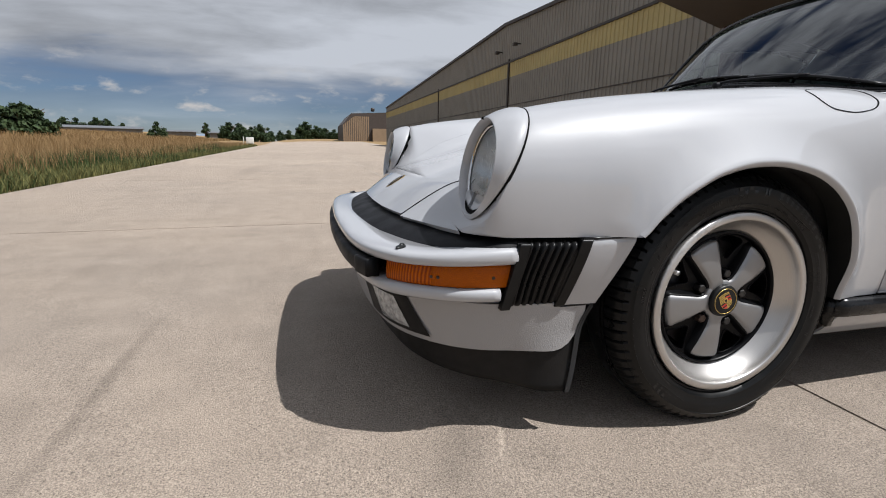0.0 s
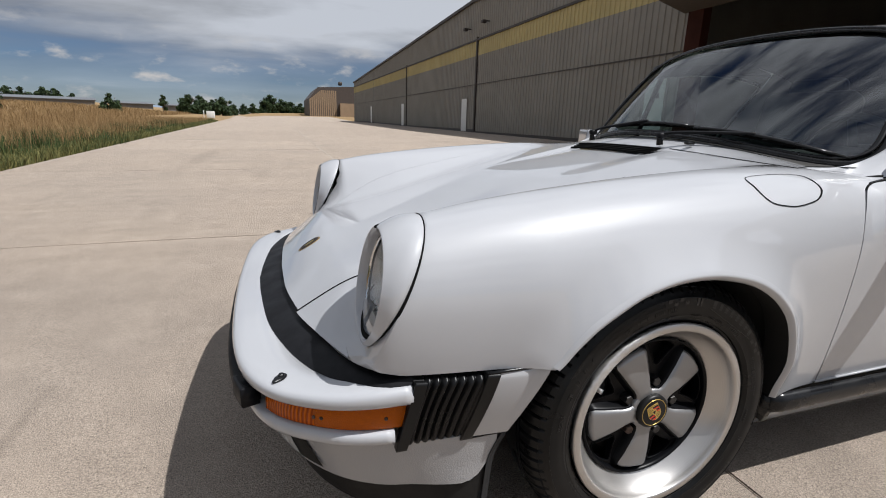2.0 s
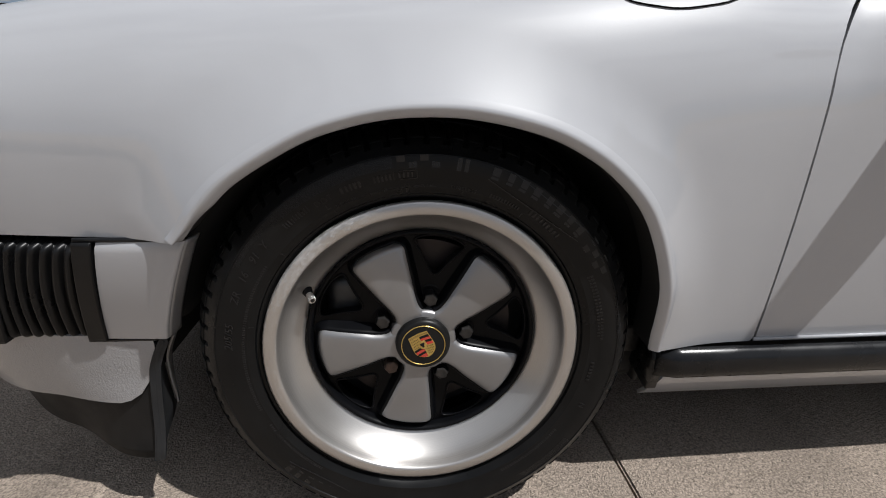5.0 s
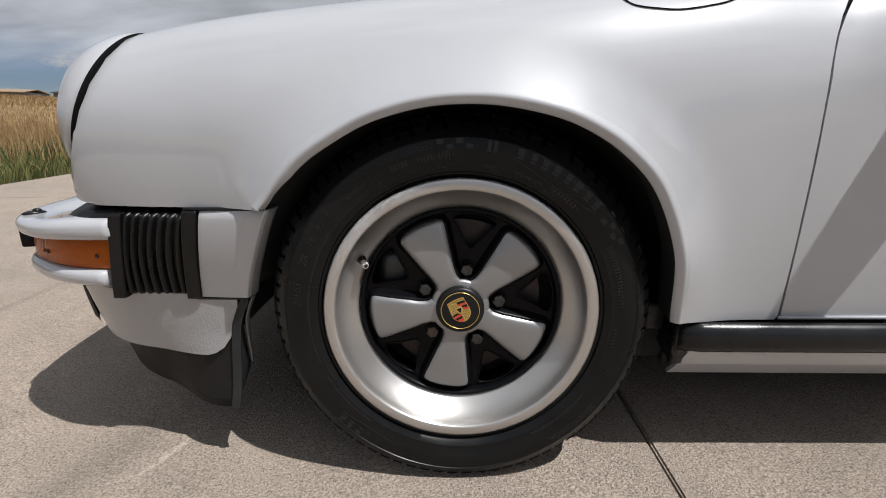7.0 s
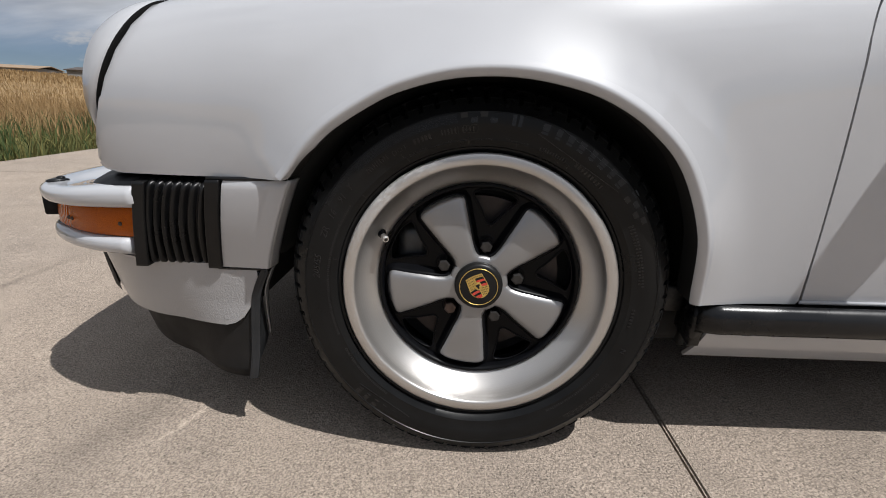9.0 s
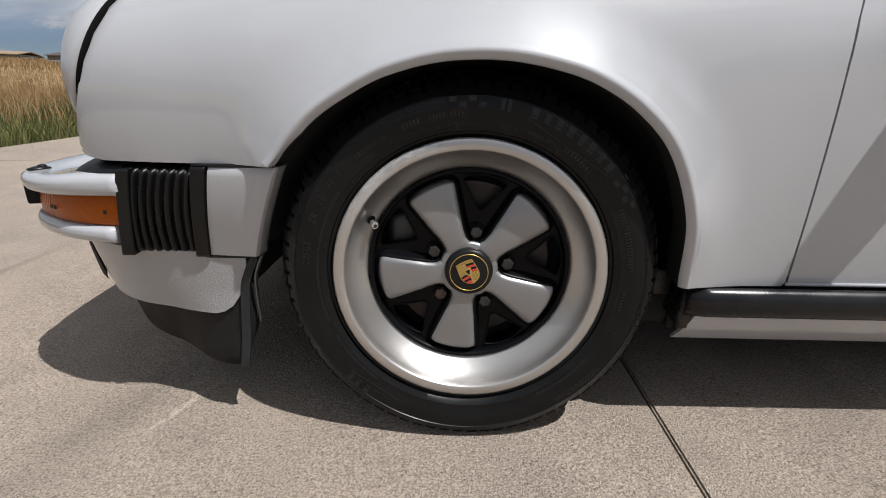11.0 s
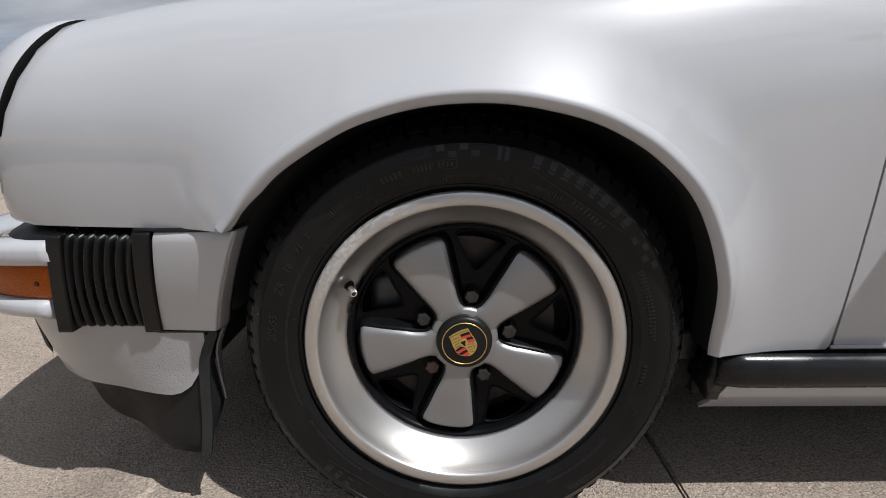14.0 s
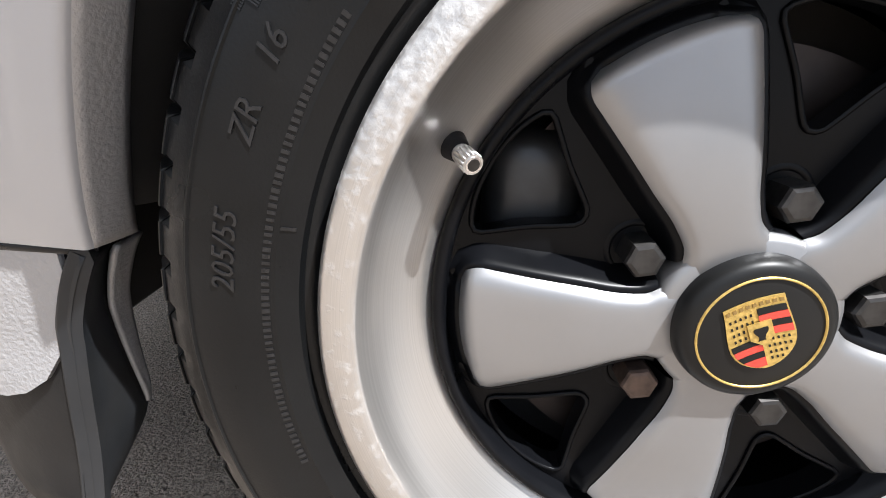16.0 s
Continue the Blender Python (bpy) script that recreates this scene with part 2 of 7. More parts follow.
M_TYRE = material("tyre rubber", (0.0042, 0.0045, 0.0049), 0.34, spec=0.22, noise_scale=25, noise_amount=0.25, rough_vary=0.1, dirt=0.08, dirt_scale=7, bump=0.00012, bump_scale=700)
# lighter than the tyre: glints on the raised edges painted in, besides wear
M_LETTER = material("worn raised tyre lettering with lightened glints", (0.0088, 0.0088, 0.0096), 0.30, spec=0.4, noise_scale=300, noise_amount=0.4, rough_vary=0.1)
M_FOLD = material("black rubber folds", (0.0052, 0.0053, 0.0058), 0.36, spec=0.25, noise_scale=40, noise_amount=0.25, rough_vary=0.1, bump=0.0001, bump_scale=400)
M_DARK = material("underbody black", (0.0056, 0.0056, 0.0056), 0.8, noise_scale=14, noise_amount=0.4)
M_SEAM = material("seam black", (0.005, 0.005, 0.005), 0.85, spec=0.08)
M_PETAL = material("anodised satin alloy", (0.2784, 0.2767, 0.2801), 0.40, metal=0.75, noise_scale=12, noise_amount=0.05, rough_vary=0.07)
M_WHEELBLACK = material("satin black wheel paint", (0.003, 0.0032, 0.004), 0.32, spec=0.12, noise_scale=50, noise_amount=0.15, rough_vary=0.08)
M_NUT = material("dark steel", (0.0435, 0.0426, 0.0426), 0.42, metal=0.8, noise_scale=120, noise_amount=0.4, rough_vary=0.15, dirt=0.3, dirt_scale=60)
M_RUSTNUT = material("worn brown steel", (0.075, 0.052, 0.042), 0.5, metal=0.6, noise_scale=120, noise_amount=0.4, rough_vary=0.15)
M_FOGLENS = material("ribbed lamp glass", (0.34, 0.35, 0.36), 0.22, metal=0.35, noise_scale=90, noise_amount=0.35, bump=0.0012, bump_scale=180)
M_CHROME = material("chrome", (0.75, 0.75, 0.76), 0.08, metal=1.0, rough_vary=0.04)
M_ALU = material("knurled aluminium", (0.6, 0.6, 0.6), 0.35, metal=1.0, noise_scale=200, noise_amount=0.2)
M_BRASS = material("dull brass", (0.30, 0.20, 0.07), 0.4, metal=0.7)
M_GOLD = material("gold enamel", (0.5742, 0.4002, 0.1218), 0.32, metal=0.7, noise_scale=400, noise_amount=0.25, bump=0.0002, bump_scale=900)
M_RED = material("red enamel", (0.45, 0.035, 0.02), 0.25, coat=0.6)
M_BLACKENAMEL = material("black enamel", (0.007, 0.007, 0.007), 0.4, spec=0.25)
M_DISC = material("brake iron", (0.05, 0.042, 0.04), 0.45, metal=0.7, noise_scale=30, noise_amount=0.3)
M_CALIPER = material("grey cast brake", (0.045, 0.047, 0.05), 0.38, metal=0.5, noise_scale=40, noise_amount=0.3)
M_LEATHER = material("dark leather", (0.034, 0.033, 0.033), 0.5, noise_scale=60, noise_amount=0.25, bump=0.0004, bump_scale=240)
M_GLASS = glass_material("tinted window glass", (0.60, 0.77, 0.74), 2.35)
M_SIDEGLASS = glass_material("tinted door glass", (0.78, 0.86, 0.85), 1.8)

# ---- shaping helpers ----


def part(name, bm, mat, parent=None, label="", smooth=True):
    """Links a bmesh as one mesh object under a thing or a part."""
    me = bpy.data.meshes.new(name)
    bm.normal_update()
    bm.to_mesh(me)
    bm.free()
    for p in me.polygons:
        p.use_smooth = smooth
    me.materials.append(mat)
    ob = new(name, me)
    if parent:
        ob.parent = parent
    if label:
        ob["label"] = label
    return ob


def thing(name, label, category, group="", at=(0, 0, 0)):
    e = new(name)
    e.empty_display_size = 0.1
    e.location = at
    return tagged(e, label, category, group)


def table(rows):
    """A smooth curve through (x, value) rows."""
    xs, ys = [r[0] for r in rows], [r[1] for r in rows]
    n = len(xs)
    d = [(ys[i + 1] - ys[i]) / (xs[i + 1] - xs[i]) for i in range(n - 1)]
    m = [d[0]] + [0.0 if d[i - 1] * d[i] <= 0 else 2 * d[i - 1] * d[i] / (d[i - 1] + d[i]) for i in range(1, n - 1)] + [d[-1]]

    def f(x):
        if x <= xs[0]:
            return ys[0] + m[0] * (x - xs[0])
        if x >= xs[-1]:
            return ys[-1] + m[-1] * (x - xs[-1])
        i = max(k for k in range(n - 1) if xs[k] <= x)
        h = xs[i + 1] - xs[i]
        t = (x - xs[i]) / h
        return ((1 + 2 * t) * (1 - t) ** 2 * ys[i] + t * (1 - t) ** 2 * h * m[i] + t * t * (3 - 2 * t) * ys[i + 1] + t * t * (t - 1) * h * m[i + 1])

    return f


def clamp(x, a=0.0, b=1.0):
    return max(a, min(b, x))


def smooth01(t):
    t = clamp(t)
    return t * t * (3 - 2 * t)


def grid(nu, nv, f, closed_u=False, closed_v=False):
    bm = bmesh.new()
    vs = [[bm.verts.new(f(i / (nu if closed_u else nu - 1), j / (nv if closed_v else nv - 1))) for j in range(nv)] for i in range(nu)]
    for i in range(nu if closed_u else nu - 1):
        for j in range(nv if closed_v else nv - 1):
            a, b, c, d = vs[i][j], vs[(i + 1) % nu][j], vs[(i + 1) % nu][(j + 1) % nv], vs[i][(j + 1) % nv]
            bm.faces.new((a, b, c, d))
    return bm


def hem(bm, depth=0.008):
    """Folds the free edges of a panel inwards, so that it shows its thickness at the gaps."""
    bm.normal_update()
    free = [e for e in bm.edges if e.is_boundary]
    inward = {v: v.co - v.normal * depth for e in free for v in e.verts}
    made = bmesh.ops.extrude_edge_only(bm, edges=free)
    old = {tuple(round(c, 6) for c in v.co): p for v, p in inward.items()}
    for g in made["geom"]:
        if isinstance(g, bmesh.types.BMVert):
            g.co = old[tuple(round(c, 6) for c in g.co)]
    for e in free:
        e.smooth = False
    return bm


def outward(bm, centre=(0.6, 0, 0.35)):
    """Turns the faces of an open panel away from the middle of the car."""
    bm.normal_update()
    c = Vector(centre)
    if sum((f.calc_center_median() - c).dot(f.normal) * f.calc_area() for f in bm.faces) < 0:
        flip(bm)
        bm.normal_update()
    return bm


def thicken(bm, t):
    bm.normal_update()
    bmesh.ops.solidify(bm, geom=bm.faces[:], thickness=t)
    return bm


def flip(bm):
    bmesh.ops.reverse_faces(bm, faces=bm.faces[:])
    return bm


def frames_along(path, closed=False, up=Vector((0, 0, 1))):
    out = []
    n = len(path)
    for i in range(n):
        a = path[(i - 1) % n] if closed or i > 0 else path[0]
        b = path[(i + 1) % n] if closed or i < n - 1 else path[-1]
        t = (b - a).normalized()
        s = t.cross(up)
        s = s.normalized() if s.length > 1e-6 else Vector((1, 0, 0))
        out.append((t, s, s.cross(t).normalized()))
    return out


def sweep(path, profile, closed=False, up=Vector((0, 0, 1)), caps=True, closed_profile=True):
    """A profile of (side, up) pairs carried along a path of points."""
    bm = bmesh.new()
    path = [Vector(p) for p in path]
    rings = []
    for p, (t, s, u) in zip(path, frames_along(path, closed, up)):
        rings.append([bm.verts.new(p + s * a + u * b) for a, b in profile])
    n, k = len(rings), len(profile)
    for i in range(n if closed else n - 1):
        for j in range(k if closed_profile else k - 1):
            bm.faces.new((rings[i][j], rings[(i + 1) % n][j], rings[(i + 1) % n][(j + 1) % k], rings[i][(j + 1) % k]))
    if caps and not closed and closed_profile:
        bm.faces.new(rings[0])
        bm.faces.new(rings[-1][::-1])
    bmesh.ops.recalc_face_normals(bm, faces=bm.faces[:])
    return bm


def round_profile(w, h, k=10):
    return [(w * math.cos(2 * math.pi * i / k), h * math.sin(2 * math.pi * i / k)) for i in range(k)]


def resample(points, n, closed=False):
    pts = [Vector(p) for p in points]
    if closed:
        pts.append(pts[0])
    ls = [0.0]
    for a, b in zip(pts, pts[1:]):
        ls.append(ls[-1] + (b - a).length)
    out = []
    count = n if closed else n - 1
    for i in range(n):
        d = ls[-1] * i / count
        k = min(max(j for j in range(len(ls) - 1) if ls[j] <= d + 1e-9), len(pts) - 2)
        h = ls[k + 1] - ls[k]
        out.append(pts[k].lerp(pts[k + 1], (d - ls[k]) / h if h > 1e-9 else 0))
    return out


def curve_through(points, n, closed=False):
    """A smooth (Catmull-Rom) curve through points."""
    p = [Vector(q) for q in points]
    m = len(p)
    raw = []
    for i in range(m if closed else m - 1):
        a = p[(i - 1) % m] if closed or i > 0 else p[0] * 2 - p[1]
        b, c = p[i], p[(i + 1) % m]
        d = p[(i + 2) % m] if closed or i < m - 2 else p[-1] * 2 - p[-2]
        for k in range(16):
            t = k / 16
            raw.append(0.5 * ((2 * b) + (c - a) * t + (2 * a - 5 * b + 4 * c - d) * t * t + (3 * b - a - 3 * c + d) * t ** 3))
    if not closed:
        raw.append(p[-1])
    return resample(raw, n, closed)


def box(cx, cy, cz, sx, sy, sz, bevel=0.0, seg=2):
    bm = bmesh.new()
    bmesh.ops.create_cube(bm, size=1)
    for v in bm.verts:
        v.co = Vector((cx + v.co.x * sx, cy + v.co.y * sy, cz + v.co.z * sz))
    if bevel:
        bmesh.ops.bevel(bm, geom=bm.edges[:], offset=bevel, segments=seg, affect="EDGES", profile=0.5)
    return bm


def revolve(profile, n, axis="Y", centre=(0, 0, 0), a0=0.0, a1=2 * math.pi):
    """Turns a profile of (radius, along) pairs about an axis along Y through the centre."""
    full = abs(a1 - a0 - 2 * math.pi) < 1e-6
    bm = bmesh.new()
    c = Vector(centre)
    rows = []
    for i in range(n if full else n + 1):
        a = a0 + (a1 - a0) * i / n
        rows.append([bm.verts.new(c + Vector((r * math.cos(a), y, r * math.sin(a)))) for r, y in profile])
    for i in range(n):
        p, q = rows[i], rows[(i + 1) % len(rows)]
        for j in range(len(profile) - 1):
            bm.faces.new((p[j], q[j], q[j + 1], p[j + 1]))
    bmesh.ops.remove_doubles(bm, verts=bm.verts[:], dist=1e-6)
    bmesh.ops.recalc_face_normals(bm, faces=bm.faces[:])
    return bm


# ---- the car's skin: x runs from the nose to the tail, a is the distance from its middle plane ----
CREST_Z = table([(-0.515, 0.742), (-0.4, 0.763), (-0.2, 0.788), (0.0, 0.807), (0.22, 0.822), (0.36, 0.8265), (0.45, 0.825), (0.54, 0.818), (0.62, 0.813), (0.7, 0.811), (1.2, 0.813)])
CREST_A = table([(-0.7, 0.622), (-0.515, 0.62), (-0.2, 0.607), (0.1, 0.597), (0.45, 0.60), (0.7, 0.628), (1.2, 0.64)])
WIDTH = table([(-0.72, 0.655), (-0.66, 0.69), (-0.60, 0.735), (-0.54, 0.7465), (-0.42, 0.760), (-0.3, 0.774), (-0.15, 0.780), (0.0, 0.782), (0.18, 0.779), (0.36, 0.768),
               (0.53, 0.755), (0.8, 0.752), (1.3, 0.755), (1.8, 0.79), (2.25, 0.82), (2.9, 0.76)])
FULLNESS = table([(-0.6, 2.0), (-0.3, 2.1), (0.0, 2.4), (0.22, 2.8), (0.42, 3.6), (0.54, 4.0), (0.61, 6.5), (0.68, 11.0), (1.2, 11.0)])
HOOD_Z = table([(-0.85, 0.512), (-0.678, 0.553), (-0.5, 0.604), (-0.2, 0.69), (0.0, 0.742), (0.2, 0.788), (0.42, 0.836), (0.6, 0.872)])
FRONT_X = table([(0.0, -0.768), (0.2, -0.762), (0.385, -0.737), (0.5, -0.704), (0.6, -0.669), (0.66, -0.643), (0.70, -0.610), (0.725, -0.575)])
FRONT_A = table([(-0.675, 0.600), (-0.66, 0.632), (-0.645, 0.660), (-0.625, 0.688), (-0.60, 0.712), (-0.575, 0.728), (-0.54, 0.745), (-0.52, 0.752)])
GAP_A = table([(-0.74, 0.385), (-0.6, 0.425), (-0.4, 0.462), (-0.1, 0.495), (0.2, 0.53), (0.46, 0.56)])


def crest_z(x):
    if x < -0.623:
        return 0.512 - (-0.623 - x) * 0.35
    if x < -0.515:
        return 0.512 + (x + 0.623) / 0.108 * 0.23
    return CREST_Z(x)


def top_z(x, a):
    """Height of the hood and of the inner half of the wing."""
    a = abs(a)
    yc = CREST_A(x)
    h = HOOD_Z(x) - 0.045 * a * a
    z0 = 0.36 + 0.10 * clamp((x + 0.3) / 0.6) + 0.068 * (1 - smooth01((x + 0.66) / 0.30))
    k = smooth01((a - z0) / (yc - z0))
    z = h + (crest_z(x) - h) * k
    m = 1 - smooth01((a - 0.40) / 0.15)
    r = clamp((x - FRONT_X(a)) / (0.10 + 0.04 * m))
    return 0.478 + (z - 0.478) * (1 - (1 - r) ** (2.4 - 0.4 * m))


def arch_distance(x, z):
    """How far a place on the side lies outside the edge of the wheel opening."""
    best = 9.0
    for (ax, az), (bx, bz) in zip(ARCH, ARCH[1:]):
        ex, ez = bx - ax, bz - az
        t = clamp(((x - ax) * ex + (z - az) * ez) / (ex * ex + ez * ez))
        best = min(best, (ax + ex * t - x) ** 2 + (az + ez * t - z) ** 2)
    return math.sqrt(best)


WIDE_Z = table([(-0.62, 0.60), (-0.5, 0.585), (-0.3, 0.572), (0.0, 0.565), (0.3, 0.545), (0.53, 0.53), (1.2, 0.53)])
LEAN = table([(-0.7, 0.0), (0.2, 0.0), (0.5, 0.10), (1.0, 0.10), (1.6, 0.05), (2.9, 0.0)])
TUCK = table([(-0.6, 0.9), (-0.3, 0.65), (0.0, 0.5), (0.36, 0.33), (0.53, 0.40), (1.2, 0.40)])


def side_a(x, z):
    """Half width of the side at a height."""
    zc, yc, w, zm = CREST_Z(x), CREST_A(x), WIDTH(x), WIDE_Z(x)
    t = clamp((zc - z) / (zc - zm))
    g = max(1 - (1 - t) ** FULLNESS(x), 0.0) ** (1 / 2.05)
    a = yc + (w - yc) * g
    if z < zm:
        a -= TUCK(x) * (zm - z) ** 2 * (1 - 6 * LEAN(x))
    return a - LEAN(x) * (max(0.0, 0.68 - z) ** 1.25 - 0.03)


ARCH = [(p.x, p.z) for p in curve_through([(-0.2885, 0, 0.4755), (-0.2765, 0, 0.489), (-0.252, 0, 0.522), (-0.216, 0, 0.556), (-0.148, 0, 0.597), (-0.100, 0, 0.615), (-0.052, 0, 0.626), (-0.005, 0, 0.630),
                                           (0.042, 0, 0.629), (0.089, 0, 0.622), (0.137, 0, 0.610), (0.177, 0, 0.593), (0.219, 0, 0.567), (0.264, 0, 0.526), (0.294, 0, 0.479), (0.319, 0, 0.419),
                                           (0.332, 0, 0.365), (0.346, 0, 0.286)], 90)]
ARCH = [(x + 0.007 * x / math.hypot(x, z - 0.30), z + 0.007 * max(0.0, z - 0.30) / math.hypot(x, z - 0.30)) for x, z in ARCH]


def flare(x, z):
    d = arch_distance(x, z)
    return 0.025 * max(0.0, 1 - d / 0.088) ** 2 * (0.3 + 0.7 * smooth01((z - 0.285) / 0.13))


def skin(x, z):
    return side_a(x, z) + flare(x, z)


def mirror_y(bm):
    for v in bm.verts:
        v.co.y = -v.co.y
    return flip(bm)


car = thing("car", "white classic sports coupe parked on the concrete, black trim", "car")

# front wing: its free lower edge runs over the bumper, round the wheel opening, along the sill and up the door gap
WING_EDGE = ([(-0.648, 0.477), (-0.63, 0.4765), (-0.60, 0.4765), (-0.55, 0.4765), (-0.45, 0.477), (-0.37, 0.478)] + ARCH[:] + [(0.40, 0.284), (0.46, 0.283), (0.505, 0.282), (0.5305, 0.2815), (0.529, 0.30), (0.5245, 0.38), (0.520, 0.46), (0.5155, 0.56), (0.5125, 0.63),
             (0.5125, 0.68), (0.5175, 0.715), (0.5285, 0.745), (0.5415, 0.7665), (0.560, 0.7865), (0.591, 0.7985), (0.637, 0.8045), (0.69, 0.8065)])
_edge = resample([(x, 0, z) for x, z in WING_EDGE], 170)


def wing_top(s):
    # matches places along the crest to places along the lower edge
    keys = table([(0.0, -0.652), (0.03, -0.623), (0.075, -0.513), (0.18, -0.36), (0.33, -0.13), (0.42, 0.06), (0.48, 0.20), (0.54, 0.32), (0.60, 0.395), (0.64, 0.43), (0.71, 0.462), (0.80, 0.474), (0.893, 0.49), (0.95, 0.55), (1.0, 0.69)])
    return keys(s)


def wing_bm():
    n_s, n_in, n_out = 170, 12, 26

    def f(u, v):
        i = round(u * (n_s - 1))
        e = _edge[i]
        xt = wing_top(u)
        j = round(v * (n_in + n_out - 1))
        if j < n_in:
            k = j / n_in
            a0 = GAP_A(min(xt, 0.46)) + 0.0018 + max(0.0, xt - 0.46) * 0.2
            a = a0 + (CREST_A(xt) - a0) * k
            return Vector((xt, -a, top_z(xt, a)))
        k = (j - n_in) / (n_out - 1)
        q = 1 - math.cos(k * math.pi / 2)
        zt = crest_z(xt)
        if xt < -0.5:
            zt = min(zt, top_z(xt, CREST_A(xt)))
        z = zt + (e.z - zt) * q
        x = xt + (e.x - xt) * q
        zz = min(z, CREST_Z(x))
        a = skin(x, zz)
        if x < -0.52:
            # the nose turns in below the lamp
            a = min(a, FRONT_A(x) + (-0.6 + 3.6 * smooth01((x + 0.569 - (z - 0.6265) * 0.47 + 0.006) / 0.034)) * max(0.0, z - 0.477))
        return Vector((x, -a, z))

    bm = grid(n_s, n_in + n_out, f)
    # nose corner in front of the lamp, down to the bumper

    def corner(u, v):
        a0, a1 = 0.3885 + (0.6385 - 0.3885) * v, GAP_A(-0.652) + 0.0018
        a1 += (0.6385 - a1) * v
        x0 = FRONT_X(a0)
        x = x0 + (-0.652 - x0) * u
        a = a0 + (a1 - a0) * u
        return Vector((x, -a, top_z(x, a)))

    extra = grid(44, 48, corner)
    me = bpy.data.meshes.new("corner")
    extra.to_mesh(me)
    extra.free()
    bm.from_mesh(me)
    bpy.data.meshes.remove(me)
    bmesh.ops.recalc_face_normals(bm, faces=bm.faces[:])
    # opening for the headlamp
    c, ax = Vector((-0.569, -0.622, 0.6265)), Vector((-math.cos(radians(25.2)), 0, math.sin(radians(25.2))))

    def in_lamp(f):
        d = f.calc_center_median() - c
        h = d.dot(ax)
        return abs(h) < 0.05 and (d - ax * h).length < 0.099

    bmesh.ops.delete(bm, geom=[f for f in bm.faces if in_lamp(f)], context="FACES")
    return hem(outward(bm, (0, 0, 0.4)), 0.010)


part("front_wing", wing_bm(), M_PAINT, car)
part("front_wing", mirror_y(wing_bm()), M_PAINT, car)

# rolled edge of the wheel opening: a narrow painted lip, and the dark underside behind it
for side in (-1, 1):
    for nm, prof, mt in (("arch_lip", [(0.012, -0.0045), (0.005, 0.0004), (0.002, 0.0016), (-0.001, 0.0014), (-0.005, -0.0010), (-0.0095, -0.0052), (-0.0105, -0.0075)], M_PAINT),
                         ("arch_flange", [(-0.0105, -0.0075), (-0.0085, -0.012), (-0.004, -0.070)], M_DARK)):
        bm = bmesh.new()
        rows = []
        for k, (x, z) in enumerate(ARCH):
            r = math.hypot(x, z - 0.30)
            tip = min(1.0, k / 7)
            out = Vector((x / r, 0, (z - 0.30) / r))
            p = Vector((x, side * (skin(x, z) - 0.001), z))
            rows.append([bm.verts.new(p + out * (d if d > 0 else d * tip) + Vector((0, side * h, 0))) for d, h in prof])
        for p, q in zip(rows, rows[1:]):
            for j in range(len(prof) - 1):
                bm.faces.new((p[j], q[j], q[j + 1], p[j + 1]))
        bmesh.ops.recalc_face_normals(bm, faces=bm.faces[:])
        part(nm, bm, mt, car)

# hood with its rear edge at the cowl and an opening for the air vent


def vent_dip(x, a):
    """The hood falls away in a wedge that leads to the air vent."""
    return 0.012 * smooth01((x + 0.04) / 0.42) * smooth01((a + 0.235) / 0.13) * (1 - smooth01((a - 0.278) / 0.016))


def hood_f(u, v):
    s = v * 2 - 1
    xr = 0.425 + 0.032 * abs(s) ** 2
    g = GAP_A(-0.72)
    xf0 = FRONT_X(abs(s) * g) + 0.004
    x = xf0 + (xr - xf0) * (u ** 1.25)
    a = s * (GAP_A(min(x, 0.46)) - (0.0018 if s < 0 else -0.0014))
    z = top_z(x, a)
    z -= vent_dip(x, a)
    # shallow raised middle
    z += 0.006 * smooth01((x - 0.05) / 0.3) * math.exp(-((a / 0.3) ** 4))
    return Vector((x, a, z))


part("hood", hem(outward(grid(100, 121, hood_f)), 0.010), M_PAINT, car)

# nose panel strip between hood corners and lamps is part of the wings; below lie the dark seams


def seam_strip(points, width, name="seam"):
    """A dark channel that lies just under a gap between panels."""
    return sweep(points, [(-width, -0.003), (width, -0.003), (width, -0.012), (-width, -0.012)])


for side in (-1, 1):
    pts = []
    for i in range(200):
        x = -0.735 + (0.46 + 0.735) * (i / 199) ** 1.6
        a = GAP_A(x)
        pts.append((x, side * a, top_z(x, a) - 0.006))
    part("seam", seam_strip([q for q in pts if q[0] > (-0.60 if side < 0 else 0.1)], 0.006), M_SEAM, car)
    if side < 0:
        line = []
        for i in range(120):
            x = -0.735 + 1.19 * i / 119
            a = GAP_A(x)
            nrm = Vector((-(top_z(x + 0.004, a) - top_z(x - 0.004, a)) / 0.008, (top_z(x, a + 0.004) - top_z(x, a - 0.004)) / 0.008, 1)).normalized()
            line.append(Vector((x, -a, top_z(x, a))) + nrm * (0.0009 if x < -0.3 else 0.0004))
        part("panel_line", sweep(line, round_profile(0.0013, 0.0013, 6)), M_SEAM, car)
    # dark backing behind the door gap
    run = _edge[108:170]

    def back_f(u, v):
        i = min(int(u * (len(run) - 1)), len(run) - 2)
        k = u * (len(run) - 1) - i
        p = run[i].lerp(run[i + 1], k)
        t = (run[i + 1] - run[i]).normalized()
        q = p + Vector((-t.z, 0, t.x)) * (v - 0.5) * -0.014
        return Vector((q.x, side * (skin(q.x, min(q.z, 0.8065)) - 0.009), q.z))

    part("seam", grid(80, 3, back_f), M_SEAM, car)
